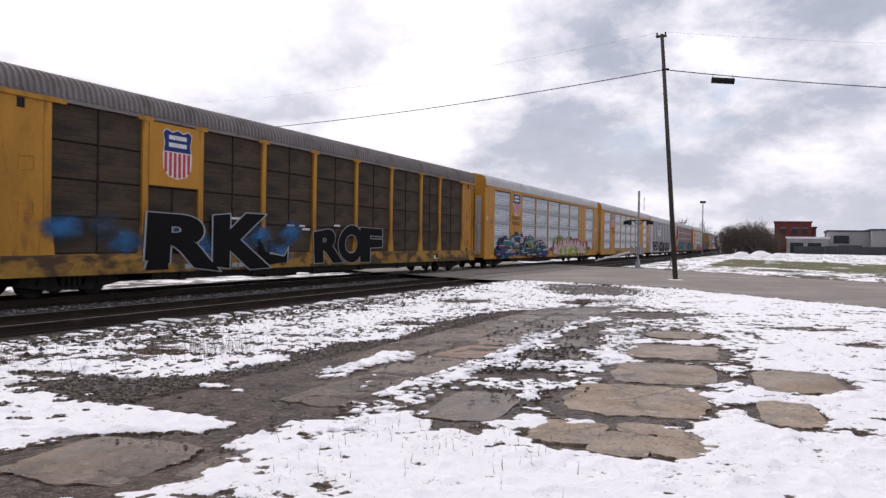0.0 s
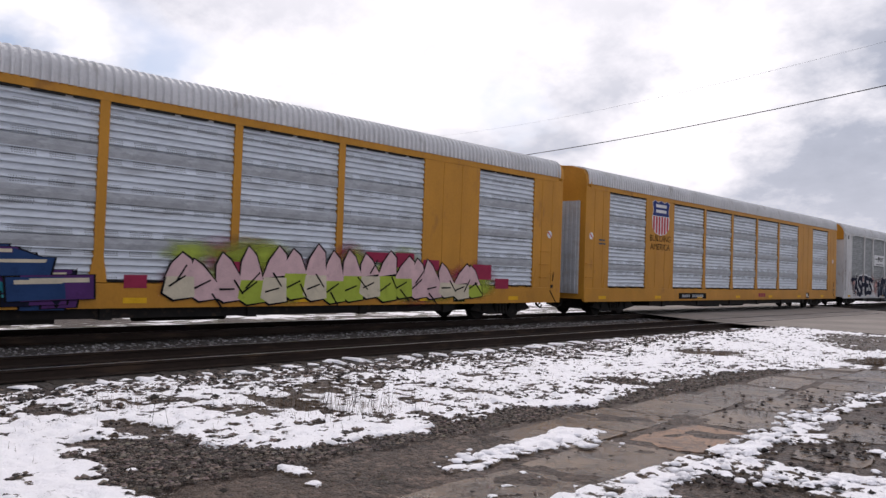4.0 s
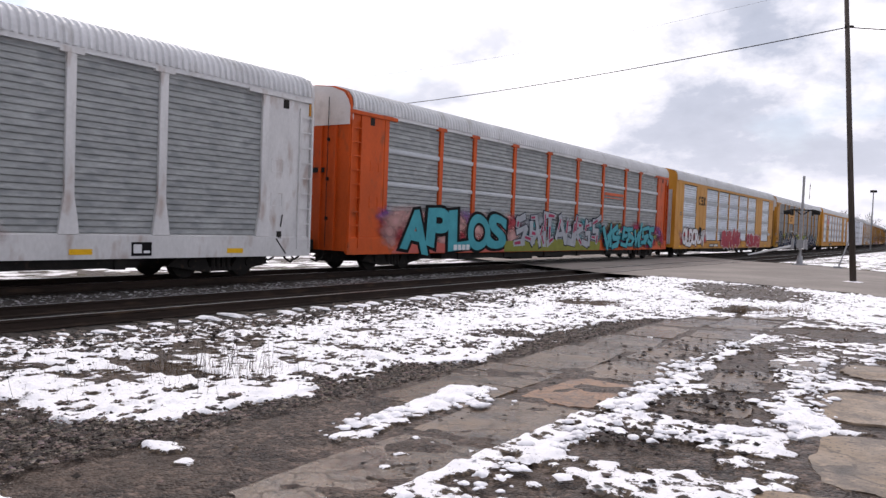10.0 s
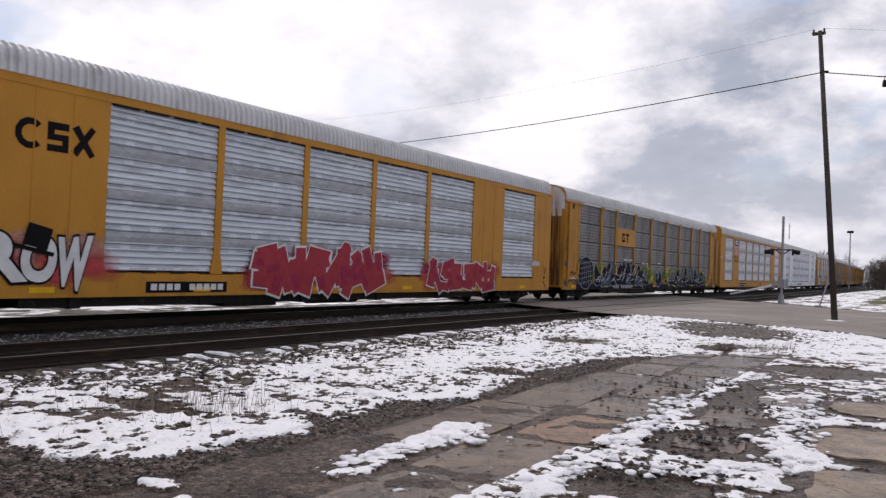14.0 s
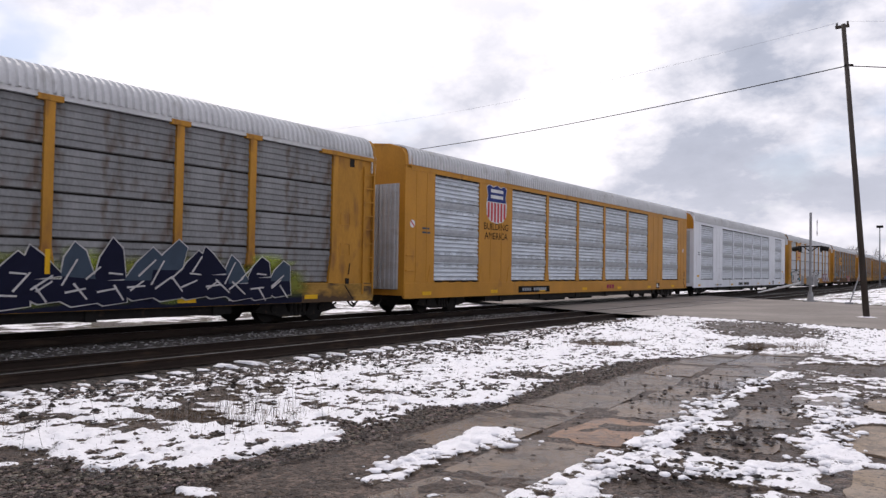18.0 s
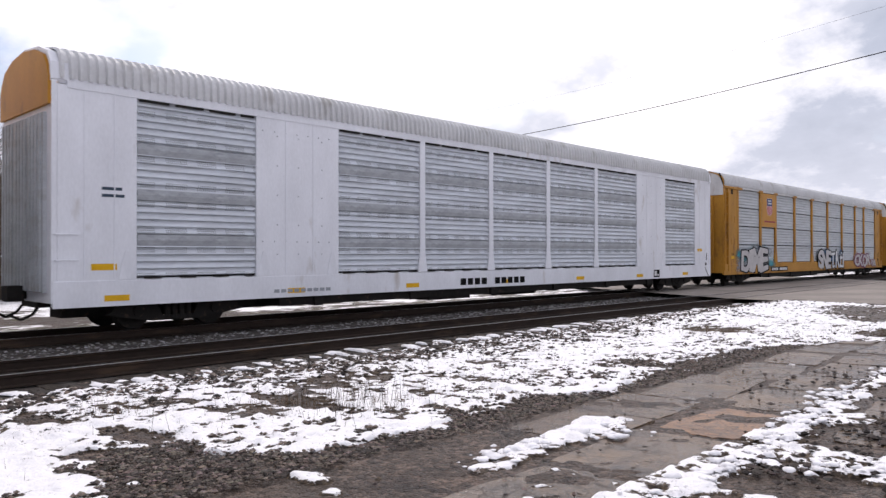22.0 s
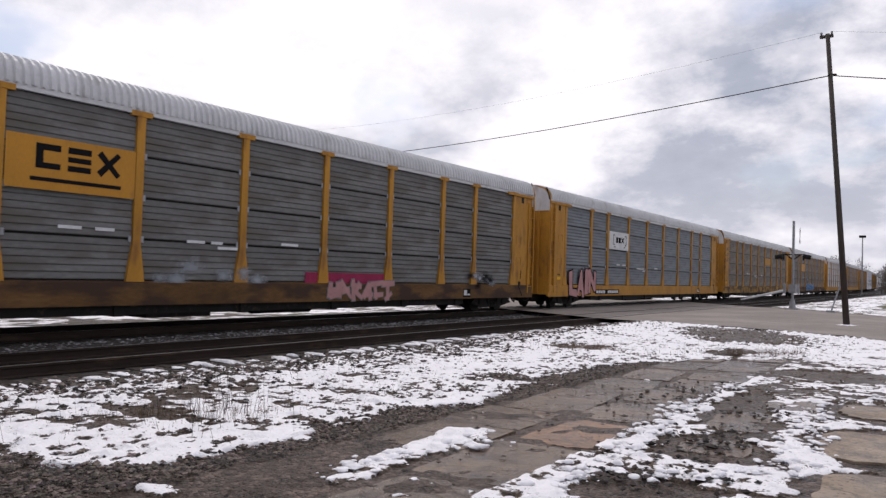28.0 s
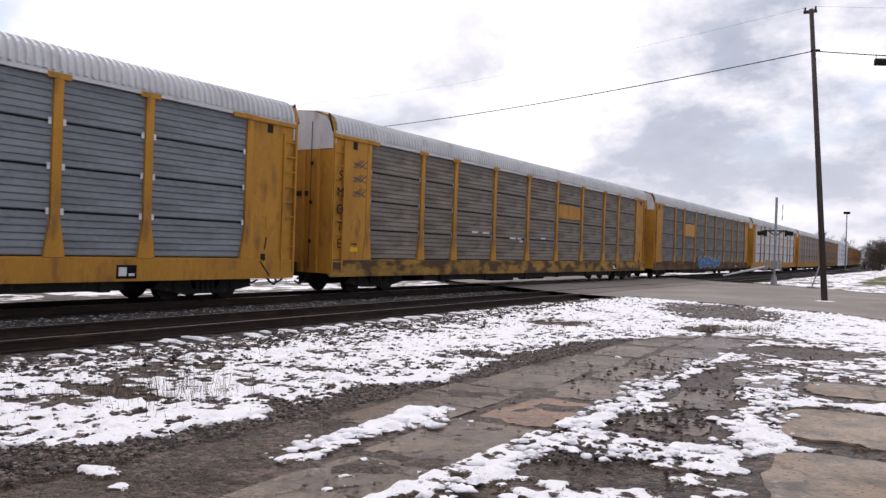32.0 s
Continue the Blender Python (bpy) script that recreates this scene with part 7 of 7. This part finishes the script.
mist(C[9], 21.3, 25.6, 0.66, 1.75, (P_ROSE, P_SALMON), XP, 20, 7)
tag(C[9], "CKOR", 21.6, 25.4, 0.74, 1.48, P_CHALK, P_WINE, XP + 0.016, 20, 0.03, 0.08, 4)
tag(C[9], "RNA", 25.6, 26.8, 0.7, 1.22, P_CHALK, P_WINE, XP + 0.016, 28, 0.02, 0.05, 4)
decal("number_board", [rect(6.1, 8.6, 0.66, 0.9)], P_BLACK, C[9], XP)
marks(C[9], 6.2, 8.5, 0.71, 0.14, P_WHITE, XP + 0.004, 10, 4)
# dull car with a yellow plate of initials
mist(C[10], 2.0, 6.6, 1.05, 1.95, (P_GREYV,), XP - 0.01, 31, 8)
scribble(C[10], 0.85, 1.6, 1.42, 1.8, 13, P_BLACK, 1.49, 32, 0.018, "small black scrawl")
scribble(C[6], 0.85, 1.6, 1.3, 1.5, 14, P_BLACK, 1.49, 33, 0.014, "small black scrawl")
decal("paint_smear", [[(0.75, 0.98), (1.7, 1.0), (1.68, 1.16), (1.3, 1.2), (0.78, 1.14)]], P_ROSE, C[6], 1.486, "pale pink smear of overpaint")
decal("paint_patch", [rect(0.1, 0.5, 1.72, 1.95)], P_DULLBLUE, C[6], 1.53, "blue overpainted patch")
decal("paint_smear", [[(26.95, 1.66), (27.75, 1.68), (27.72, 1.86), (27.3, 1.9), (26.98, 1.84)]], P_CHALK, C[5], XF, "pale smear of overpaint")
decal("initial_plate", [rect(7.02, 9.78, 2.95, 4.02)], M_YELLOW, C[10], 1.50, "yellow plate with black initials")
decal("monogram", [rect(7.6, 7.75, 3.4, 3.85), rect(7.6, 8.1, 3.75, 3.88), rect(7.6, 8.1, 3.38, 3.5), rect(8.25, 8.75, 3.75, 3.88), rect(8.25, 8.75, 3.57, 3.68), rect(8.25, 8.75, 3.38, 3.5), stroke((8.95, 3.42), (9.35, 3.84), 0.07), stroke((8.95, 3.84), (9.35, 3.42), 0.07), rect(7.5, 9.45, 3.12, 3.2)], P_BLACK, C[10], 1.504)
decal("graffiti_block", [rect(15.2, 19.0, 0.95, 1.42)], P_MAROON, C[10], 1.452, "faded dark red sprayed block")
piece(C[10], 15.9, 18.9, 0.62, 1.15, 6, P_DUSTPINK, P_DUSTY, XP, 21, (), 0.08, 0.025)
mist(C[10], 9.9, 13.6, 0.95, 1.75, (P_GREYV,), XP - 0.01, 22, 6)
mist(C[10], 23.7, 25.7, 0.85, 1.6, (P_GREYV, P_BLACK), XP, 23, 4)
decal("number_board", [rect(4.4, 7.0, 0.66, 0.9)], P_BLACK, C[10], XP)
marks(C[10], 4.5, 6.9, 0.71, 0.14, P_WHITE, XP + 0.004, 10, 4)
# blue-grey car with a white plate
decal("initial_plate", [rect(7.02, 9.78, 3.05, 4.0)], P_WHITE, C[11], 1.50, "white plate with bracketed initials")
decal("monogram", [rect(7.55, 7.6, 3.3, 3.85), rect(7.55, 7.75, 3.8, 3.85), rect(7.55, 7.75, 3.3, 3.35), rect(9.4, 9.45, 3.3, 3.85), rect(9.25, 9.45, 3.8, 3.85), rect(9.25, 9.45, 3.3, 3.35), rect(7.95, 8.25, 3.42, 3.72), rect(8.33, 8.63, 3.42, 3.72), stroke((8.75, 3.44), (9.05, 3.7), 0.05), stroke((8.75, 3.7), (9.05, 3.44), 0.05), rect(7.7, 7.9, 3.17, 3.22), rect(9.1, 9.3, 3.17, 3.22)], P_BLACK, C[11], 1.504)
tag(C[11], "LAIN", 2.15, 5.3, 0.66, 1.85, P_DUSTPINK, P_BLACK, XP + 0.008, 24, 0.06, 0.05, 5, wide=0.82)
decal("scrawl", [stroke((5.95 + 0.22 * i, 1.15), (6.1 + 0.22 * i, 1.0 + 0.2 * (i % 2)), 0.02) for i in range(4)], P_DULLBLUE, C[11], 1.47)
decal("number_board", [rect(5.3, 8.5, 0.66, 0.9)], P_BLACK, C[11], XP)
marks(C[11], 5.4, 8.4, 0.71, 0.14, P_WHITE, XP + 0.004, 10, 4)
# the small white clips on the seams of the last near cars
for k in (11, 10, 12):
    clips = []
    for y in POSTED:
        for r in (1, 2, 3):
            z = DECK + r * (EAVE - 0.1 - DECK) / 4
            clips += [rect(y - 0.19, y - 0.12, z - 0.07, z + 0.07), rect(y + 0.12, y + 0.19, z - 0.07, z + 0.07)]
    decal("seam_clip", clips, P_WHITE if k == 11 else P_GREYV, C[k], 1.45, "small seam clips")
# scrawl on the last near car
for i, ch in enumerate("SMOTE"):
    words("scrawl", ch, 0.33, 3.55 - i * 0.52, 0.3, P_BLACK, C[12], 1.565, 1.0, 0.0, "black sprayed letters down the ladder")
decal("scrawl", [stroke((1.0 + dy, 4.0 - q * 0.45), (1.35 + dy, 4.25 - q * 0.45), 0.02) for q in range(3) for dy in (0, 0.12, 0.28)] + [stroke((1.0, 4.15 - q * 0.45), (1.6, 4.02 - q * 0.45), 0.018) for q in range(3)], P_DULLBLUE, C[12], 1.483)
decal("faded_lettering", [rect(16.1, 18.6, 3.2, 3.85)], M_YELLOW_DULL, C[12], 1.47)
decal("initial_plate", [rect(7.15, 9.6, 3.0, 3.9)], M_YELLOW, C[13], 1.50, "yellow plate")
graffiti(C[13], 10.5, 17.5, 0.7, 1.6, 5, P_SKY, P_GREYV, XP, 25, None, None, 0.15)


# ---- utility pole, wires ----
POLE = (-4.33, 33.5)


def build_pole():
    root = tagged(new("utility_pole"), "dark weathered wooden utility pole leaning slightly beside the road", "utility pole")
    x, y = POLE
    z = gz(x, y) - 0.05
    bm = bmesh.new()
    rod(bm, (x, y, z), (x - 0.75, y - 0.2, 10.65), 0.112, 0.075, 16)
    part("pole", bm, M_WOOD, root, smooth=True)
    return root


build_pole()


def pole_snow(x, y):
    rng = random.Random(4)
    z = gz(x, y) - 0.01
    n = 18
    verts, faces = [], []
    for r, up in ((0.42, 0.0), (0.26, 0.07), (0.1, 0.1)):
        for k in range(n):
            a = 2 * math.pi * k / n
            q = r * rng.uniform(0.75, 1.2)
            verts.append((x + q * 1.3 * math.cos(a), y + q * math.sin(a), z + up))
    for j in range(2):
        faces += [(j * n + k, j * n + (k + 1) % n, (j + 1) * n + (k + 1) % n, (j + 1) * n + k) for k in range(n)]
    faces.append(tuple(2 * n + k for k in range(n)))
    me = bpy.data.meshes.new("snow_ring")
    me.from_pydata(verts, [], faces)
    me.shade_smooth()
    tagged(part_of("snow_ring", me, M_SNOW), "small white heap of snow round the pole foot", "snow")


pole_snow(*POLE)
ARM = (-4.98, 33.42, 9.12)


def wire(bm, a, b, sag, r, n=24):
    pts = [Vector(a).lerp(Vector(b), i / n) - Vector((0, 0, 4 * sag * (i / n) * (1 - i / n))) for i in range(n + 1)]
    prev = None
    for p in pts:
        ring = [bm.verts.new(p + Vector((0, r * math.cos(k * 1.2566), r * math.sin(k * 1.2566)))) for k in range(5)]
        if prev:
            for k in range(5):
                bm.faces.new((prev[k], prev[(k + 1) % 5], ring[(k + 1) % 5], ring[k]))
        prev = ring


def build_wires():
    pole = bpy.data.objects["utility_pole"]
    bm = bmesh.new()
    box(bm, -5.35, -4.9, 33.32, 33.48, 10.55, 10.63)
    rod(bm, (-5.3, 33.4, 10.6), (-5.3, 33.4, 10.76), 0.035)
    rod(bm, (-4.95, 33.4, 10.6), (-4.95, 33.4, 10.76), 0.035)
    part("crossarm", bm, M_WOOD, pole, "short crossarm with insulators")
    bm = bmesh.new()
    rod(bm, (-5.02, 33.25, 9.1), (-4.8, 33.5, 9.14), 0.05)
    part("clamp", bm, M_BLACK, pole)
    for name, a, b, sag, r, label in (("cable", ARM, (-50, 41.7, 9.4), 0.75, 0.02, "black aerial cable over the tracks"), ("cable", ARM, (40, 45.5, 9.0), 1.5, 0.02, "black aerial cable along the road"),
                                      ("cable", (-5.3, 33.4, 10.76), (-50, 41.7, 12.0), 1.0, 0.0035, "thin grey wire at the pole head"), ("cable", (-4.95, 33.4, 10.76), (40, 45.5, 11), 1.3, 0.0035, "thin grey wire at the pole head")):
        bm = bmesh.new()
        wire(bm, a, b, sag, r)
        tagged(part(name, bm, M_BLACK), label, "cable")
    bm = bmesh.new()
    rod(bm, (-3.05, 33.93, 8.62), (-2.15, 34.17, 8.55), 0.13, 0.13, 10)
    case = tagged(new("splice_case"), "black splice case hanging under the aerial cable", "splice case")
    part("case", bm, M_BLACK, case)
    for x, y, z in ((-3.0, 33.94, 8.6), (-2.2, 34.16, 8.54)):
        bm = bmesh.new()
        rod(bm, (x, y, z), (x, y, z + 0.3), 0.012, 0.012, 5)
        part("hanger", bm, M_BLACK, case)


build_wires()

# ---- crossing signal ----
# aluminium grey, lightened to carry the haze over the distant mast
M_ALU = paint("dull_aluminium", (0.33, 0.33, 0.34), 0.5, 0.5, 0.15, 5, 30, 0.05)


def build_signal(x, y):
    root = tagged(new("crossing_signal"), "grey level-crossing signal mast with black lamp heads and gate gear", "crossing signal")
    z = gz(x, y)
    bm = bmesh.new(); rod(bm, (x, y, z), (x, y, z + 5.12), 0.07, 0.07, 12)
    part("mast", bm, M_ALU, root)
    bm = bmesh.new(); rod(bm, (x, y, z - 0.02), (x, y, z + 0.55), 0.2, 0.13, 12); box(bm, x - 0.35, x + 0.35, y - 0.35, y + 0.35, z - 0.1, z + 0.06)
    part("base", bm, M_ALU, root)
    bm = bmesh.new(); rod(bm, (x - 0.6, y, z + 3.17), (x + 0.6, y, z + 3.17), 0.035); rod(bm, (x - 0.4, y, z + 3.17), (x, y, z + 2.87), 0.03); rod(bm, (x + 0.4, y, z + 3.17), (x, y, z + 2.87), 0.03)
    part("lamp_arm", bm, M_BLACK, root)
    for dx, dy in ((-0.55, -0.12), (0.55, -0.12), (-0.5, 0.14), (0.5, 0.14)):
        bm = bmesh.new()
        k = 1 if dx > 0 else -1
        rod(bm, (x + dx, y + dy, z + 3.03), (x + dx + k * 0.05, y + dy, z + 3.03), 0.19, 0.19, 16)
        rod(bm, (x + dx + k * 0.05, y + dy, z + 3.07), (x + dx + k * 0.4, y + dy, z + 3.01), 0.13, 0.12, 12)
        part("lamp_head", bm, M_BLACK, root, "black round lamp head with hood")
    for s in (1, -1):
        bm = bmesh.new()
        prism(bm, [(-0.55, -0.11), (0.55, -0.11), (0.55, 0.11), (-0.55, 0.11)], "x", -0.01, 0.01)
        bm.transform(pose(x + 0.32, y + 0.1, z + 4.25, s * 45, 0, 12))
        part("crossbuck_blade", fixed(bm), P_WHITE, root, "white crossbuck blade seen on edge")
    bm = bmesh.new(); box(bm, x - 0.18, x + 0.18, y - 0.2, y + 0.2, z + 0.95, z + 1.45)
    part("gate_machine", bm, M_ALU, root)
    for s in (-1, 1):
        bm = bmesh.new()
        prism(bm, [(x + s * 0.28, z + 0.95), (x + s * 0.28, z + 1.45), (x + s * 0.4, z + 1.5), (x + s * 0.44, z + 0.9)], "y", y - 0.5, y - 0.36)
        part("counterweight", fixed(bm), M_ALU, root)
    bm = bmesh.new(); rod(bm, (x - 0.3, y - 0.4, z + 1.1), (x - 2.7, y - 0.6, z + 0.45), 0.09, 0.05, 6)
    part("gate_arm", bm, P_WHITE, root, "lowered pale gate arm")
    return root


build_signal(-8.85, 49.7)


def build_guy(x, y):
    """Leaning marker post with a strut past the pole."""
    root = tagged(new("marker_post"), "slanting metal marker post in the snow by the road", "post")
    z = gz(x, y)
    bm = bmesh.new(); rod(bm, (x, y, z), (x + 0.55, y + 0.3, z + 2.0), 0.04)
    part("strut", bm, M_ALU, root)
    bm = bmesh.new(); box(bm, x - 0.2, x + 0.2, y - 0.2, y + 0.2, z - 0.05, z + 0.12)
    part("foot", bm, M_ALU, root)


build_guy(-6.6, 47.5)


# ---- distance: lamp mast, bushes, buildings, trees ----
def build_lamp_mast(x, y, high):
    root = tagged(new("lamp_mast"), "tall slim grey yard-light mast in the distance", "lamp mast")
    bm = bmesh.new(); rod(bm, (x, y, -0.2), (x, y, high), 0.13, 0.09, 10)
    part("mast", bm, M_ALU, root)
    bm = bmesh.new(); box(bm, x - 0.5, x + 0.5, y - 0.3, y + 0.3, high, high + 0.4)
    part("lamp_head", bm, M_BLACK, root)


build_lamp_mast(-14.6, 150, 9.65)

# twigs of the far bushes are lightened: distance haze mixed into the colour
M_TWIG = paint("bare_twigs", (0.15, 0.118, 0.102), 0.95, 0, 0.35, 3, 20, 0)
M_BRUSH = paint("brown_brush_twigs", (0.15, 0.112, 0.088), 0.95, 0, 0.35, 3, 20, 0)
# paler again, with the haze of the far trees in its colour
M_FARTWIG = paint("far_bare_twigs", (0.20, 0.175, 0.165), 0.95, 0, 0.3, 3, 20, 0)


def branches(bm, p, d, length, r, depth, rng, spread):
    e = p + d * length
    rod(bm, p, e, r, r * 0.62, 5 if depth > 2 else 3)
    if depth == 0:
        return
    for _ in range(3 if depth > 1 else 4):
        nd = (d + Vector((rng.gauss(0, spread), rng.gauss(0, spread), rng.gauss(0.12, spread * 0.7)))).normalized()
        branches(bm, p.lerp(e, rng.uniform(0.55, 1.0)), nd, length * rng.uniform(0.55, 0.8), r * 0.58, depth - 1, rng, spread)


def bare_tree(name, x, y, high, seed, depth, material, label, stems=1, spread=0.45):
    rng = random.Random(seed)
    root = tagged(new(name), label, "bush" if stems > 1 else "tree")
    trunk, crown = bmesh.new(), bmesh.new()
    for s in range(stems):
        ox, oy = (rng.gauss(0, 0.12 * high), rng.gauss(0, 0.1 * high)) if stems > 1 else (0, 0)
        p = Vector((x + ox, y + oy, gz(x, y) - 0.2))
        d = Vector((rng.gauss(0, 0.08 * stems ** 0.5), rng.gauss(0, 0.08), 1)).normalized()
        l = high * (0.3 if stems == 1 else 0.32)
        r = high * (0.02 if stems == 1 else 0.014)
        rod(trunk, p, p + d * l, r, r * 0.7, 7)
        for _ in range(4):
            nd = (d + Vector((rng.gauss(0, spread), rng.gauss(0, spread), rng.gauss(0, 0.2)))).normalized()
            branches(crown, p + d * l * rng.uniform(0.7 if stems == 1 else 0.15, 1), nd, high * 0.27, r * 0.6, depth, rng, spread)
    part("trunk", trunk, material, root)
    part("crown", crown, material, root)
    return root


for i, (x, y, h, st) in enumerate(((-8.6, 150, 5.6, 7), (-6.4, 148, 6.6, 8), (-4.2, 150, 5.0, 7), (-3.0, 152, 3.8, 6), (-10.6, 158, 4.2, 6))):
    bare_tree("bush", x, y, h * 1.18, 50 + i, 4, M_TWIG, "dense leafless brown bush at the field edge", st * 3, 0.62)
for i, (x, y, h) in enumerate(((-34, 33, 8.6), (-37, 24, 9.2), (-36, 45, 9.0), (-40, 12, 9.5), (-35, 62, 9), (-42, 2, 9), (-41, 7, 8.5), (-38.5, 18, 9), (-39, 28.5, 8.5))):
    bare_tree("tree", x, y, h, 70 + i, 4, M_FARTWIG, "leafless grey-brown tree behind the tracks", 1, 0.42)
_thick = random.Random(31)
for i in range(26):
    bare_tree("bush", -33 - 7 * _thick.random(), -34 + 2.6 * i + _thick.uniform(-1, 1), _thick.uniform(5.0, 8.2), 120 + i, 3, M_BRUSH, "tall leafless brown brush behind the tracks", 18, 0.5)
for i, (x, y, h) in enumerate(((-30, 260, 15), (-27, 290, 14), (-22, 330, 13), (-20, 420, 13))):
    bare_tree("tree", x, y, h, 90 + i, 3, M_FARTWIG, "hazy leafless tree far down the line", 1, 0.5)

M_BRICK = paint("red_brick", (0.17, 0.05, 0.045), 0.85, 0, 0.15, 0.5, 6, 0.1)
M_BLOCK = paint("pale_block_wall", (0.40, 0.39, 0.385), 0.85, 0, 0.1, 0.3, 6, 0.1)
M_GLASS = paint("dark_window", (0.03, 0.035, 0.045), 0.2, 0, 0.1, 1, 5, 0)
M_DARKROOF = paint("dark_roof", (0.06, 0.06, 0.07), 0.8, 0, 0.2, 0.5, 6, 0.1)


def building(name, x0, x1, y0, y1, z1, wall, label, openings=(), parapet=0.35, roof=None):
    root = tagged(new(name), label, "building")
    bm = bmesh.new(); box(bm, x0, x1, y0, y1, -0.3, z1)
    part("wall", bm, wall, root)
    bm = bmesh.new(); box(bm, x0 - 0.25, x1 + 0.25, y0 - 0.25, y1 + 0.25, z1 + 0.003, z1 + parapet)
    part("roof", bm, roof or M_DARKROOF, root)
    for a, b, c, d in openings:
        bm = bmesh.new(); box(bm, a, b, y0 - 0.06, y0 + 0.3, c, d)
        w = part("window" if c > 0.6 else "door", bm, M_GLASS, root)
        bm = bmesh.new(); box(bm, a - 0.1, b + 0.1, y0 - 0.14, y0 - 0.065, d, d + 0.12)
        part("lintel", bm, M_BLOCK, w)
    return root


building("warehouse", -2.9, 6.2, 222, 240, 8.2, M_BRICK, "red brick building with flat roof in the distance", ((-1.5, 0, 5.2, 6.6), (1.5, 3, 5.2, 6.6), (3.8, 5.2, 5.2, 6.6)), 0.3, M_BRICK)
building("warehouse", 6.23, 7.4, 224, 238, 6.8, M_BRICK, "lower red brick wing of a building", (), 0.3, M_BRICK)
building("shed", 0.2, 9.6, 205, 214, 3.6, M_BLOCK, "low shed with a snow-covered roof", ((1, 4, 0.0, 2.6), (5, 8, 0.0, 2.6)), 0.5, M_SNOW)
building("warehouse", 9.7, 19.0, 212, 230, 5.6, M_BLOCK, "long pale flat-roofed workshop building", ((11, 14.5, 2.6, 4.6),))
building("warehouse", 19.1, 64.0, 208, 232, 5.9, M_BLOCK, "long pale flat-roofed warehouse with dark door", ((37, 40, 0.0, 3.2), (47, 50, 0.0, 3.2)))


def far_fence():
    """Board fence and stacked goods in front of the buildings."""
    root = tagged(new("fence"), "dark board fence in front of distant buildings", "fence")
    rng = random.Random(4)
    x = 2.0
    while x < 60:
        w = rng.uniform(2.5, 5)
        bm = bmesh.new(); box(bm, x, x + w - 0.15, 196, 196.12, -0.3, 1.75 + rng.uniform(-0.1, 0.5))
        part("board_panel", bm, M_DARKROOF, root)
        bm = bmesh.new(); rod(bm, (x - 0.06, 196.06, -0.3), (x - 0.06, 196.06, 2.1), 0.07, 0.07, 6)
        part("post", bm, M_DARKROOF, root)
        x += w


far_fence()


def snow_pile(x, y, r, h, seed):
    rng = random.Random(seed)
    bm = bmesh.new()
    n, m = 14, 5
    top = bm.verts.new((x, y, gz(x, y) + h))
    rings = []
    for j in range(1, m + 1):
        q = j / m
        rings.append([bm.verts.new((x + r * q * math.cos(a) * rng.uniform(0.85, 1.15), y + r * 0.6 * q * math.sin(a), gz(x, y) + h * (1 - q ** 1.5) * rng.uniform(0.75, 1.15) - (0.1 if j == m else 0))) for a in [2 * math.pi * k / n for k in range(n)]])
    for k in range(n):
        bm.faces.new((top, rings[0][k], rings[0][(k + 1) % n]))
        for j in range(m - 1):
            bm.faces.new((rings[j][k], rings[j + 1][k], rings[j + 1][(k + 1) % n], rings[j][(k + 1) % n]))
    tagged(part("snow_mound", fixed(bm), M_SNOW, smooth=True), "ploughed heap of old snow at the field edge", "snow pile")


for i, (x, y, r, h) in enumerate(((-6.5, 128, 1.9, 0.7), (-3.6, 130, 2.4, 0.9), (-1.0, 128, 1.5, 0.6), (1.6, 130, 1.5, 0.5), (12, 132, 2.4, 0.4))):
    snow_pile(x, y, r, h, i)


# ---- the train runs in, past and on ----
def car_at(k, t):
    """Pose of car k at t seconds."""
    y = 40.64 - 11.26 * t + 0.0067 * t * t + CAR_PITCH * (k - 1)
    a, b = y + 2.75, y + BODY - 2.75
    xa, xb = drift(a), drift(b)
    turn = -math.degrees(math.atan2(xb - xa, b - a))
    x = TRAIN_X + xa - (xb - xa) / (b - a) * 2.75
    return pose(x, y, RAIL_Z, 0, 0, turn)


def motions():
    for k, car in enumerate(CARS):
        walk(car, [(t, car_at(k, t)) for t in range(0, 33)])


motions()
